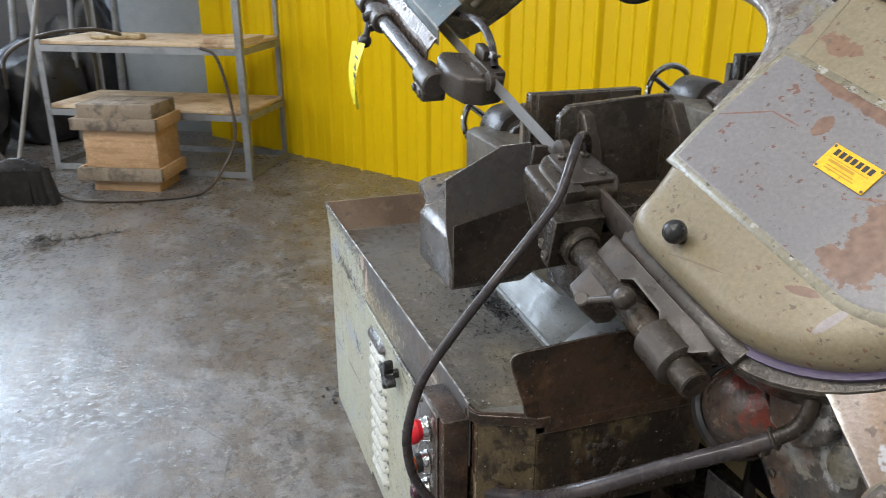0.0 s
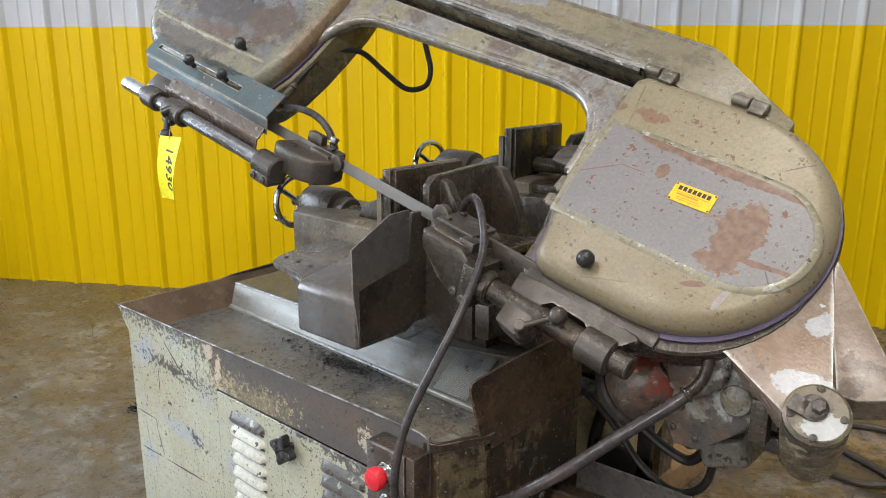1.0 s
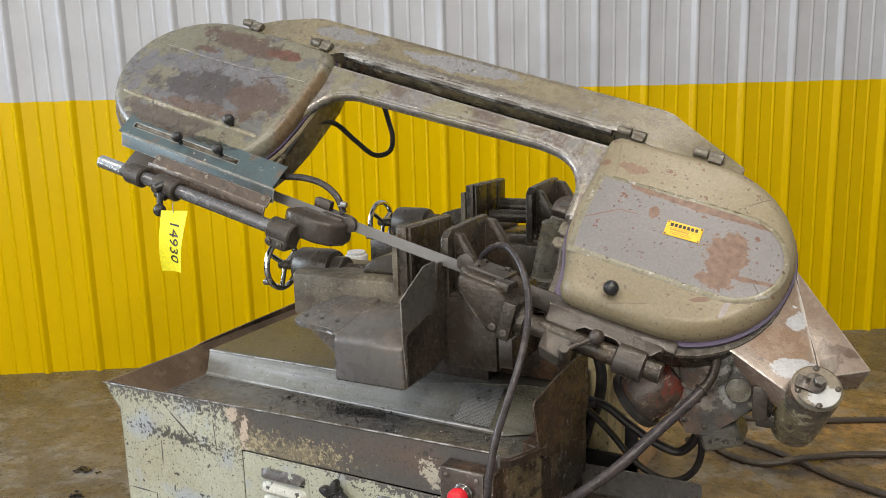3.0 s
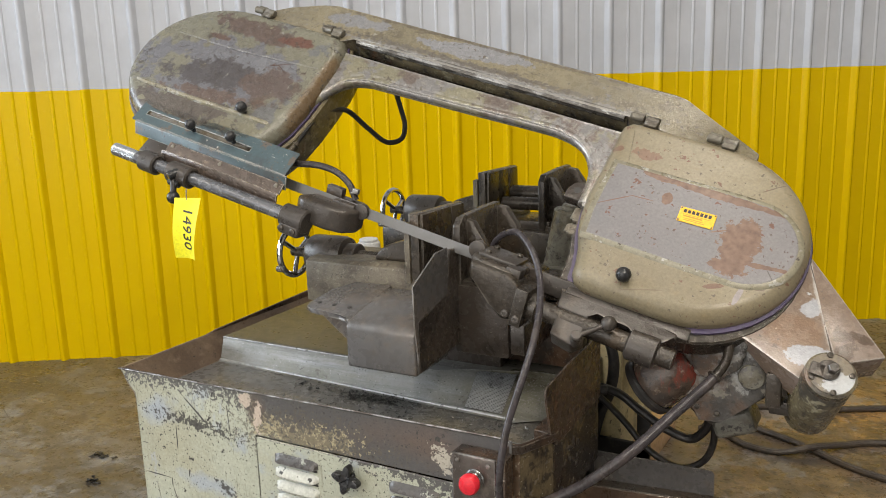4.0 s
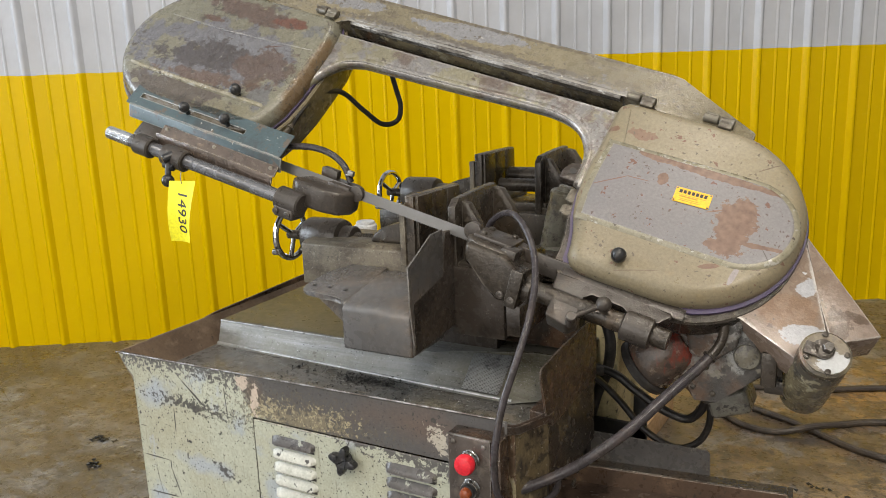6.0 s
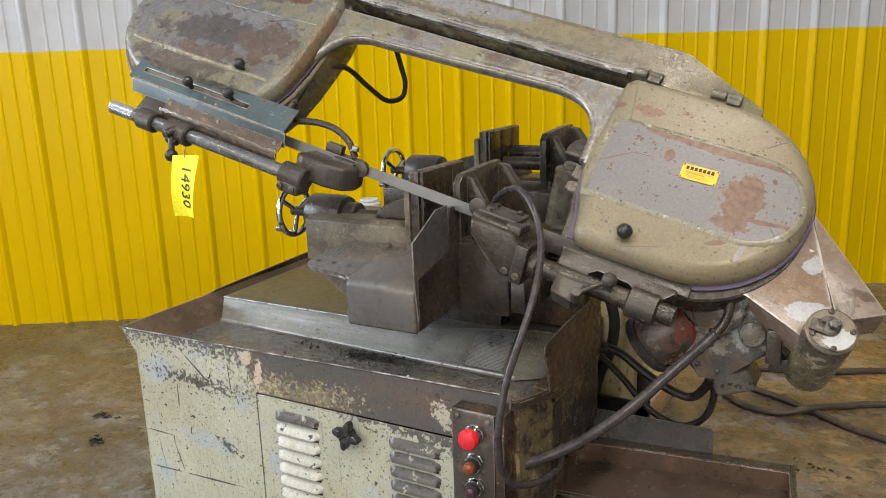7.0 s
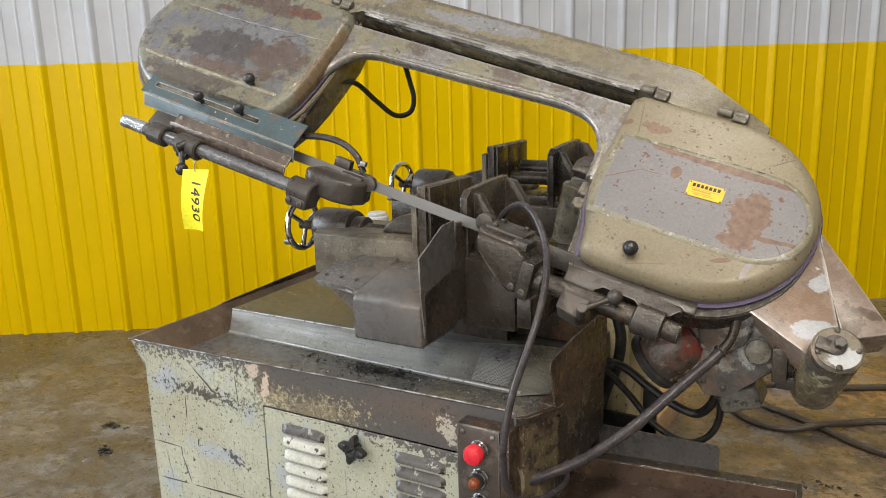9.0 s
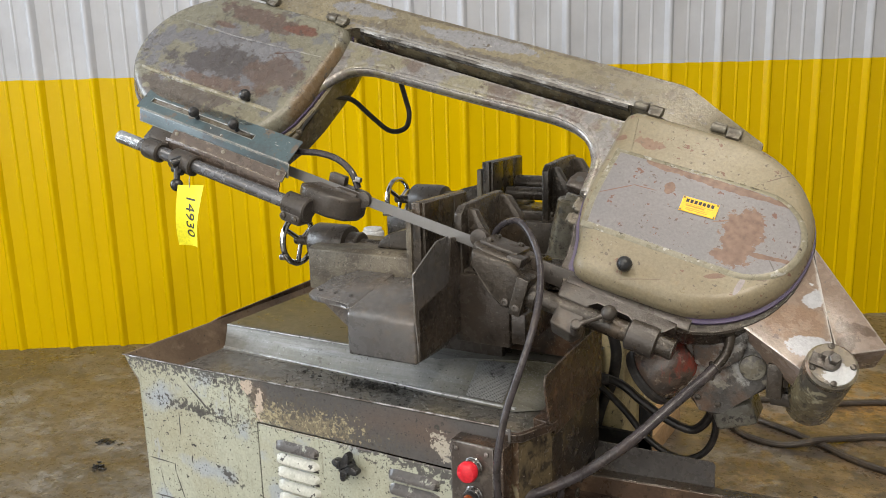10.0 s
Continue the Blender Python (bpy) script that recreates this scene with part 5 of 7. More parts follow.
def band_paint_grey():
    """Grey enamel worn through to brown primer in one large and several small places."""
    mat = material("grey_enamel_band", (0.184, 0.173, 0.176), 0.38, layers=[
        ((0.156, 0.152, 0.158), 6.0, 0.5, 0.68, 0.7), ((0.212, 0.202, 0.198), 12.0, 0.56, 0.68, 0.5)], bump=0.10,
        spots=[((0.17, 0.085, 0.062), (-0.095, 0.182, 0), (0.045, 0.0016, 9), (0, 0, 36), 30, 1.5, 0.2, 0.9),
               ((0.17, 0.085, 0.062), (-0.042, 0.206, 0), (0.026, 0.0014, 9), (0, 0, 4), 30, 1.5, 0.2, 0.9),
               ((0.20, 0.115, 0.08), (0.135, 0.185, 0), (0.022, 0.0022, 9), (0, 0, 30), 30, 1.5, 0.2, 0.9),
               ((0.10, 0.09, 0.08), (0.262, 0.120, 0), (0.018, 0.0012, 9), (0, 0, -50), 30, 1.5, 0.2, 0.9)],
        chips=[((0.15, 0.078, 0.056), 30, 0.07, 0.34, 0.6), ((0.145, 0.075, 0.055), 72, 0.18, 0.40, 0.6), ((0.11, 0.08, 0.07), 140, 0.16, 0.44, 0.6)], edge=((0.33, 0.31, 0.25), 0.005, 0.03, 0.08, 0.6, 0.35, 0.0))
    nt = mat.node_tree
    bsdf = nt.nodes["Principled BSDF"]
    link = nt.links.new
    tc = nt.nodes.new("ShaderNodeTexCoord")
    nz = nt.nodes.new("ShaderNodeTexNoise")
    nz.inputs["Scale"].default_value = 38.0
    nz.inputs["Detail"].default_value = 9.0
    nz.inputs["Roughness"].default_value = 0.68
    link(tc.outputs["Object"], nz.inputs["Vector"])
    col = bsdf.inputs["Base Color"].links[0].from_socket
    grain = nt.nodes.new("ShaderNodeTexNoise")
    grain.inputs["Scale"].default_value = 70.0
    grain.inputs["Detail"].default_value = 8.0
    link(tc.outputs["Object"], grain.inputs["Vector"])
    ramp = nt.nodes.new("ShaderNodeValToRGB")
    ramp.color_ramp.elements[0].position, ramp.color_ramp.elements[0].color = 0.30, (0.115, 0.066, 0.046, 1)
    ramp.color_ramp.elements[1].position, ramp.color_ramp.elements[1].color = 0.70, (0.20, 0.122, 0.084, 1)
    link(grain.outputs["Fac"], ramp.inputs[0])
    rust = ramp.outputs[0]
    for cx, cy, rx, ry, turn in ((0.184, 0.166, 0.041, 0.078, 0), (0.172, 0.110, 0.036, 0.016, 0), (0.10, 0.272, 0.150, 0.010, 0), (0.01, 0.225, 0.012, 0.018, 0), (0.24, 0.135, 0.055, 0.006, 8), (-0.04, 0.275, 0.026, 0.009, 0)):
        mp = nt.nodes.new("ShaderNodeMapping")
        mp.vector_type = "TEXTURE"
        mp.inputs["Location"].default_value = (cx, cy, 0)
        mp.inputs["Rotation"].default_value = (0, 0, radians(turn))
        mp.inputs["Scale"].default_value = (rx, ry, 1)
        link(tc.outputs["Object"], mp.inputs["Vector"])
        xyz = nt.nodes.new("ShaderNodeVectorMath")
        xyz.operation = "MULTIPLY"
        xyz.inputs[1].default_value = (1, 1, 0)
        link(mp.outputs[0], xyz.inputs[0])
        ln = nt.nodes.new("ShaderNodeVectorMath")
        ln.operation = "LENGTH"
        link(xyz.outputs[0], ln.inputs[0])
        wob = nt.nodes.new("ShaderNodeMath")
        wob.operation = "MULTIPLY_ADD"
        wob.inputs[1].default_value = 1.9
        link(nz.outputs["Fac"], wob.inputs[0])
        link(ln.outputs["Value"], wob.inputs[2])
        mr = nt.nodes.new("ShaderNodeMapRange")
        for k, v in (("From Min", 1.90), ("From Max", 1.95), ("To Min", 1.0), ("To Max", 0.0)):
            mr.inputs[k].default_value = v
        link(wob.outputs[0], mr.inputs["Value"])
        mx = nt.nodes.new("ShaderNodeMix")
        mx.data_type = "RGBA"
        link(mr.outputs[0], mx.inputs["Factor"])
        link(col, mx.inputs[6])
        link(rust, mx.inputs[7])
        col = mx.outputs[2]
    link(col, bsdf.inputs["Base Color"])
    return mat


BAND_LO = [(-0.121, 0.078), (0.20, 0.080)] + arc(0.195, 0.182, 0.102, -80, 80, 14) + [(0.15, 0.284), (-0.128, 0.278), (-0.130, 0.20), (-0.129, 0.14)]
part("panel_bevel", moved(dome(BAND_LO, [(-0.0125, -0.002), (-0.0105, 0.0004), (-0.0015, 0.0036), (0.003, 0.0038)]), Matrix.Translation((0, 0, -0.018))), ridge_paint, lower, "pale khaki sloping border", HEAD)
part("raised_panel", moved(raised_band(BAND_LO, 0.0), Matrix.Translation((0, 0, -0.018))), band_paint_grey(), lower, "grey raised panel with a large brown bare patch", HEAD)
part("panel_ridge", moved(tube([(-1.532, 0.150, -0.016), (-1.522, 0.110, -0.010), (-1.500, 0.086, -0.005), (-1.455, 0.076, 0.000), (-1.25, 0.073, 0.003), (-1.04, 0.075, 0.002), (-1.015, 0.076, -0.004)], 0.0078, 8, 4), Matrix.Translation((0, 0, -0.0225))), ridge_paint, upper, "bright worn ridge", HEAD)
part("panel_ridge", moved(tube([(-1.48, 0.272, -0.001), (-1.25, 0.270, 0.001), (-0.99, 0.288, -0.001)], 0.0035, 8, 4), Matrix.Translation((0, 0, -0.0195))), upper_mix, upper, "", HEAD)


def knob(u, v, n, r):
    return merged(ball((u, v, n - r), r), rod((u, v, n - 2 * r - 0.012), (u, v, n - r), r * 0.45))


part("ball_knob", knob(-0.003, 0.002, 0.020, 0.0165), bakelite, lower, "black ball knob", HEAD)
part("ball_knob", knob(-1.097, 0.084, 0.020, 0.0155), bakelite, upper, "black ball knob", HEAD)


def hinge(u, v):
    return merged(rod((u - 0.036, v, -0.024), (u - 0.002, v, -0.024), 0.0095), rod((u + 0.001, v, -0.024), (u + 0.034, v, -0.024), 0.0105), box(u - 0.034, u - 0.004, v, v + 0.018, -0.032, -0.024, 0.002), box(u + 0.002, u + 0.032, v - 0.020, v, -0.026, -0.017, 0.002))


hinge_steel = material("worn_hinge_steel", (0.165, 0.150, 0.118), 0.34, 0.3, layers=[((0.07, 0.058, 0.045), 16.0, 0.45, 0.56, 0.85), ((0.30, 0.29, 0.27), 40.0, 0.57, 0.63, 0.7)], bump=0.25)
for u, v, cover in ((-0.118, 0.426, lower), (0.066, 0.426, lower), (-1.03, 0.431, upper), (-1.275, 0.431, upper)):
    part("hinge", hinge(u, v), hinge_steel, cover, "worn steel barrel hinge", HEAD)

lug = part("hinge_lug", prism([(-0.222, 0.180), (-0.160, 0.180), (-0.160, 0.232), (-0.190, 0.236), (-0.212, 0.226), (-0.222, 0.206)], -0.095, -0.065, 0.005, 3), black_oil, saw, "dark iron lug with a bored hole", HEAD)
part("lug_hole", spin([(0, 0.0085), (0.0012, 0.0085)], (-0.197, 0.206, -0.0652), (-0.197, 0.206, 1), 16), black_rubber, lug, "", HEAD)
for v0, v1 in ((0.128, 0.168), (0.092, 0.122)):
    part("knuckle", merged(box(-0.178, -0.150, v0, v1, -0.105, -0.070, 0.005, 3), rod((-0.176, v0 + 0.004, -0.078), (-0.176, v1 - 0.004, -0.078), 0.009)), tan_iron, lug, "grimy khaki hinge knuckle", HEAD)

# nameplate with its lettering
name_m = HEAD @ pose(0.083, 0.199, -0.0122, 0, 0, 3.0)
nameplate = part("nameplate", prism([(-0.0385, -0.019), (0.0385, -0.019), (0.0385, 0.019), (-0.0385, 0.019)], 0, 0.0012, 0.0004, 1), name_yellow, lower, "yellow metal nameplate with black lettering", name_m)


def letters(text, size, material_of, name, m, parent, shear=0.0):
    cu = bpy.data.curves.new("text", "FONT")
    cu.body, cu.size, cu.extrude, cu.align_x, cu.align_y, cu.shear = text, size, 0.00025, "CENTER", "CENTER", shear
    cu.resolution_u = 3
    tmp = new("text", cu)
    deps = bpy.context.evaluated_depsgraph_get()
    me = bpy.data.meshes.new_from_object(tmp.evaluated_get(deps))
    bpy.data.objects.remove(tmp)
    bm = bmesh.new()
    bm.from_mesh(me)
    return part(name, bm, material_of, parent, "", m, smooth=0)


def bars(rows, z):
    bm = bmesh.new()
    for x0, x1, y, h in rows:
        bm.faces.new([bm.verts.new(p) for p in ((x0, y - h, z), (x1, y - h, z), (x1, y + h, z), (x0, y + h, z))])
    return bm


# the maker's line stands as plain bars
part("maker_mark", bars([(-0.030 + 0.0088 * k, -0.0236 + 0.0088 * k, 0.0095, 0.0045) for k in range(7)], 0.0016), ink, nameplate, m=name_m, smooth=0)
part("small_print", bars([(-0.030, 0.030, 0.001, 0.0006), (-0.028, 0.012, -0.003, 0.0018), (-0.026, 0.016, -0.009, 0.0008), (-0.026, 0.020, -0.013, 0.0008)], 0.0016), faint_ink, nameplate, m=name_m, smooth=0)
for x, y in ((-0.0355, -0.016), (0.0355, -0.016), (0.0355, 0.016), (-0.0355, 0.016)):
    part("rivet", spin([(0, 0.0022), (0.001, 0.0018), (0.0016, 0.0004)], (x, y, 0.001), (x, y, 1), 10), iron, nameplate, m=name_m)

# castings under the covers, gasket, the back beam and the inner rib


def flared(pts, side, foot, v0, v1):
    """The outline pushed outwards, more so towards its foot."""
    unit = inset_ring(pts, -1.0)
    out = []
    for (x, y), (a, b) in zip(pts, unit):
        k = side + (foot - side) * min(1.0, max(0.0, (v1 - y) / (v1 - v0)))
        out.append((x + (a - x) * k, y + (b - y) * k))
    return out


part("gasket", dome(flared(LOWER, 0.005, 0.0105, -0.02, 0.15), [(0, -0.069), (0, -0.062)]), purple, saw, "violet gasket line", HEAD)
part("gasket", dome(inset_ring(UPPER, -0.0050), [(0, -0.069), (0, -0.062)]), purple, saw, "violet gasket line", HEAD)
part("lower_casting", dome(flared(LOWER, 0.008, 0.031, -0.02, 0.15), [(0.02, -0.140), (0.004, -0.132), (0, -0.120), (0, -0.073), (0.004, -0.069)]), oily, saw, "oily dark casting under the cover", HEAD)
part("upper_casting", dome(inset_ring(UPPER, -0.013), [(0.02, -0.175), (0.004, -0.168), (0, -0.155), (0, -0.073), (0.004, -0.069)]), khaki_dirty, saw, "oily khaki casting", HEAD)
part("back_beam", prism([(-1.30, 0.428), (-1.22, 0.480), (-1.12, 0.522), (-1.08, 0.528), (-0.075, 0.530), (-0.050, 0.522), (0.150, 0.426), (0.150, 0.395), (0.02, 0.395), (-0.16, 0.432), (-0.965, 0.432), (-1.0, 0.40), (-1.25, 0.40)], -0.155, -0.032, 0.005, 2), beam_paint, saw, "khaki back beam cover joining the two wheel housings", HEAD)
RIB_EDGE = [(-0.972, 0.19), (-0.960, 0.225), (-0.940, 0.265), (-0.908, 0.300), (-0.860, 0.318), (-0.80, 0.322), (-0.55, 0.332), (-0.36, 0.341), (-0.30, 0.340), (-0.250, 0.328), (-0.212, 0.303), (-0.188, 0.272), (-0.174, 0.235), (-0.166, 0.16)]
RIB_LINE = smooth_path([(u, v, 0) for u, v in RIB_EDGE], 5)
part("inner_rib", merged(prism([(p.x, p.y) for p in RIB_LINE] + [(-0.12, 0.16), (-0.12, 0.388), (-1.02, 0.388), (-1.02, 0.19)], -0.080, -0.0475, 0),
    tube([(p.x, p.y + 0.009, -0.0610) for p in RIB_LINE], 0.0145, 14, 1)), rib_paint, saw, "khaki and grey cast frame rib with a rubbed rounded edge", HEAD)
part("groove_floor", box(-1.0, -0.12, 0.388, 0.431, -0.115, -0.095, 0.001), oily, saw, "", HEAD)
part("groove_side", box(-0.955, -0.165, 0.4285, 0.4315, -0.095, -0.046, 0.001), khaki_dirty, saw, "dark greasy side of the groove", HEAD)
streaked = material("streaked_rubbed_edge", (0.27, 0.265, 0.255), 0.26, 0.5, layers=[((0.075, 0.066, 0.055), 16.0, 0.47, 0.55, 0.9, (0.35, 1, 1)), ((0.50, 0.50, 0.48), 34.0, 0.54, 0.60, 0.8, (0.3, 1, 1))], bump=0.25)
part("beam_edge", tube([(-0.955, 0.4340, -0.0450), (-0.56, 0.4340, -0.0450), (-0.170, 0.4340, -0.0450)], 0.0135, 10, 6), streaked, saw, "bright streaked worn edge of the beam", HEAD)

# belt guard beyond the lower wheel, and the round shaft housing
part("belt_guard", merged(prism([(0.12, 0.02), (0.262, 0.002), (0.390, -0.054), (0.424, 0.030), (0.352, 0.152), (0.322, 0.235), (0.15, 0.25)], -0.150, -0.071, 0.006, 3), prism([(0.424, 0.024), (0.455, 0.030), (0.512, 0.068), (0.325, 0.236), (0.30, 0.22), (0.350, 0.146)], -0.170, -0.077, 0.004, 2)), guard_pink, saw, "worn pinkish-grey belt guard", HEAD)
part("shaft_housing", spin([(0, 0.036), (0.004, 0.045), (0.012, 0.047), (0.195, 0.047), (0.201, 0.045), (0.205, 0.047), (0.220, 0.0465), (0.224, 0.042), (0.225, 0.001)], (0.423, -0.036, -0.243), (0.423, -0.036, 1)), khaki_dirty, saw, "greasy khaki round shaft housing", HEAD)
cap_paint = material("half_painted_cap", (0.155, 0.125, 0.085), 0.34, layers=[(DARK, 40.0, 0.52, 0.62, 0.7)], bump=0.2,
    spots=[((0.41, 0.42, 0.43), (0.452, -0.055, 0), (0.038, 0.030, 9), N0, 40, 1.6, 0.06, 0.95)])
part("housing_cap", spin([(0, 0.041), (0.0025, 0.041), (0.003, 0.0005)], (0.423, -0.036, -0.019), (0.423, -0.036, 1)), cap_paint, saw, "", HEAD)
part("housing_bolt", merged(spin([(0, 0.020), (0.006, 0.020), (0.008, 0.016)], (0.416, -0.032, -0.017), (0.416, -0.032, 1), 24), spin([(0, 0.011), (0.012, 0.011), (0.014, 0.009)], (0.422, -0.030, -0.010), (0.422, -0.030, 1), 6), box(0.384, 0.410, -0.052, -0.026, -0.017, -0.009, 0.002)), iron, saw, "dark hexagon bolt and strap", HEAD)
for du, dv in ((0.034, 0.010), (-0.030, -0.020), (0.012, -0.036), (-0.012, 0.036)):
    part("cap_screw", spin([(0, 0.006), (0.004, 0.0055), (0.005, 0.003)], (0.423 + du, -0.036 + dv, -0.017), (0.423 + du, -0.036 + dv, 1), 12), oily, saw, "", HEAD)

# gear case and motor end under the lower wheel
part("gear_case", merged(prism([(1.345, 0.775), (1.362, 0.700), (1.381, 0.646), (1.378, 0.612), (1.408, 0.600), (1.424, 0.580), (1.445, 0.592), (1.500, 0.636), (1.549, 0.672), (1.540, 0.712), (1.515, 0.745), (1.475, 0.800)], 0.318, 0.48, 0.010, 3, axis="y"),
    prism([(1.372, 0.790), (1.500, 0.790), (1.486, 0.724), (1.440, 0.690), (1.392, 0.700)], 0.300, 0.33, 0.008, 3, axis="y")), gear_grey, saw, "oil-stained pale grey gear case")
part("inspection_cover", spin([(0, 0.024), (0.003, 0.027), (0.006, 0.025), (0.009, 0.015), (0.010, 0.001)], (1.506, 0.318, 0.706), (1.515, 0.10, 0.740), 20), cyl_paint, saw, "grimy round inspection cover")
part("gear_bracket", merged(box(1.535, 1.565, 0.300, 0.420, 0.650, 0.725, 0.004), box(1.535, 1.575, 0.320, 0.345, 0.670, 0.790, 0.004), box(1.54, 1.62, 0.33, 0.40, 0.625, 0.655, 0.004)), oily, saw, "black greasy bracket")
for bx, bz in ((1.398, 0.622), (1.440, 0.612)):
    part("case_bolt", spin([(0, 0.0065), (0.003, 0.006), (0.004, 0.003)], (bx, 0.318, bz), (bx, 0, bz), 10), oily, saw)
part("motor_end", spin([(0, 0.040), (0.004, 0.060), (0.020, 0.064), (0.030, 0.064), (0.050, 0.063), (0.080, 0.060), (0.105, 0.052), (0.125, 0.038)], (1.284, 0.345, 0.640), (1.384, 0.345, 0.728)), red_paint, saw, "dirty red bell casting with its highlight streaks and shade painted in")
part("motor_rim", spin([(0, 0.060), (0.003, 0.069), (0.016, 0.070), (0.022, 0.066)], (1.278, 0.345, 0.635), (1.378, 0.345, 0.723)), black_rubber, saw, "black rubber rim")
part("junction_box", moved(box(-0.045, 0.045, -0.05, 0.05, -0.028, 0.028, 0.010, 3), pose(1.462, 0.44, 0.560, 0, -20, 0)), cyl_paint, saw, "dirty grey-khaki junction box")

# blade with its teeth
bl = bmesh.new()
n_teeth = 150
for k in range(n_teeth):
    u0, u1 = -1.02 + 0.78 * k / n_teeth, -1.02 + 0.78 * (k + 1) / n_teeth
    a = [bl.verts.new((u, 0.0215, w)) for u, w in ((u0, -0.066), (u1, -0.066), (u1, -0.093), (u0, -0.0905))]
    b = [bl.verts.new((v.co.x, 0.0228, v.co.z)) for v in a]
    bl.faces.new(a)
    bl.faces.new(b[::-1])
    for i in range(4):
        bl.faces.new((a[i], a[(i + 1) % 4], b[(i + 1) % 4], b[i]))
part("saw_blade", bl, blade_steel, saw, "dull steel band saw blade", BLADE, smooth=0)
part("blade_shield", box(-0.235, -0.055, 0.018, 0.026, -0.105, -0.060, 0.002), iron, saw, "dark flat blade shield", BLADE)

tip_steel = material("polished_rod_end", (0.62, 0.63, 0.64), 0.24, 0.9, layers=[((0.35, 0.34, 0.33), 14.0, 0.5, 0.64, 0.5)])
# upper guide: rod with clamps, cast guide block, cover plate and coolant hose
part("guide_rod", merged(rod((-1.405, -0.064, -0.132), (-0.76, -0.058, -0.128), 0.0175, 0.002)), rod_steel, saw, "oily steel guide rod", BLADE)
part("rod_tip", rod((-1.4055, -0.064, -0.132), (-1.318, -0.0632, -0.1315), 0.0179, 0.002), tip_steel, saw, "bright clean end of the guide rod", BLADE)
for u0, u1, lug in ((-1.300, -1.245, 0), (-1.200, -1.125, 1)):
    part("rod_clamp", merged(spin([(0, 0.024), (0.004, 0.028), (u1 - u0 - 0.004, 0.028), (u1 - u0, 0.024)], (u0, -0.063, -0.131), (u1, -0.063, -0.131)), box(u0 + 0.004, u1 - 0.004, -0.060, -0.02, -0.140, -0.108, 0.006)), iron, saw, "dark cast rod clamp", BLADE)
part("clamp_lever", merged(rod((-1.165, -0.088, -0.140), (-1.150, -0.098, -0.172), 0.008), ball((-1.144, -0.103, -0.182), 0.0165), rod((-1.18, -0.085, -0.150), (-1.145, -0.085, -0.150), 0.010), rod((-1.172, -0.10, -0.135), (-1.160, -0.075, -0.120), 0.012)), bakelite, saw, "black ball lever", BLADE)
part("guide_block", merged(
    prism([(-0.815, -0.030), (-0.790, -0.048), (-0.715, -0.048), (-0.672, -0.030), (-0.655, 0.010), (-0.665, 0.055), (-0.70, 0.070), (-0.765, 0.062), (-0.80, 0.030)], -0.135, -0.076, 0.010, 4),
    spin([(0, 0.026), (0.004, 0.030), (0.066, 0.030), (0.070, 0.026)], (-0.825, -0.058, -0.129), (0, -0.052, -0.126)), box(-0.820, -0.760, -0.085, -0.030, -0.168, -0.140, 0.006, 3),
    box(-0.735, -0.672, 0.005, 0.060, -0.085, -0.068, 0.004)), iron, saw, "dark grey cast blade guide block", BLADE)
part("guide_roller", spin([(0, 0.012), (0.002, 0.019), (0.016, 0.019), (0.018, 0.012)], (-0.655, 0.010, -0.078), (-0.655, 1, -0.078)), iron, saw, "", BLADE)
part("guide_clip", merged(box(-0.775, -0.728, 0.030, 0.050, -0.075, -0.046, 0.003), rod((-0.768, 0.035, -0.048), (-0.735, 0.035, -0.048), 0.004)), iron, saw, "", BLADE)
for u in (-0.810, -0.775):
    part("guide_bolt", spin([(0, 0.008), (0.004, 0.008), (0.005, 0.005)], (u, -0.085, -0.154), (u, -1, -0.154), 12), oily, saw, "", BLADE)
part("coolant_hose", tube([(-0.93, 0.035, -0.040), (-0.88, 0.037, -0.026), (-0.82, 0.040, -0.012), (-0.765, 0.042, -0.012), (-0.720, 0.042, -0.030), (-0.692, 0.042, -0.064)], 0.0085, 10, 8), rubber, saw, "grey rubber coolant hose", BLADE)
part("hose_clamp", merged(ring((-0.700, 0.042, -0.046), (0.5, 0, -1), 0.010, 0.003, 20), box(-0.700, -0.684, 0.030, 0.040, -0.046, -0.034, 0.001)), steel, saw, "", BLADE)

# the pale edge colour also stands in for highlights on the bends
angle_bronze = material("bronze_angle_lit_edges", (0.098, 0.075, 0.060), 0.24, 0.35, layers=[((0.075, 0.058, 0.05), 12.0, 0.46, 0.58, 0.85), ((0.24, 0.18, 0.135), 30.0, 0.57, 0.65, 0.6), ((0.045, 0.036, 0.03), 60.0, 0.56, 0.61, 0.8)], bump=0.4, bump_scale=110, edge=((0.50, 0.44, 0.38), 0.004, 0.03, 0.09, 0.85, 0.28, 0.6))
# slotted blue-grey blade cover with two knobs and brown angle under it


def slotted_plate():
    bm = bmesh.new()
    v0, v1, s0, s1 = -0.048, 0.024, -0.020, -0.007
    us = [-1.400, -1.368, -1.005, -0.870]
    for z in (-0.021, -0.018):
        for i in range(3):
            cols = [(v0, s0), (s1, v1)] if i == 1 else [(v0, v1)]
            for a, b in cols:
                bm.faces.new([bm.verts.new(p) for p in ((us[i], a, z), (us[i + 1], a, z), (us[i + 1], b, z), (us[i], b, z))])
    for u, v in ((us[1], 0), (us[2], 0)):
        bm.faces.new([bm.verts.new(p) for p in ((u, s0, -0.021), (u, s1, -0.021), (u, s1, -0.018), (u, s0, -0.018))])
    for v in (s0, s1):
        bm.faces.new([bm.verts.new(p) for p in ((us[1], v, -0.021), (us[2], v, -0.021), (us[2], v, -0.018), (us[1], v, -0.018))])
    bmesh.ops.remove_doubles(bm, verts=bm.verts, dist=1e-5)
    return bm


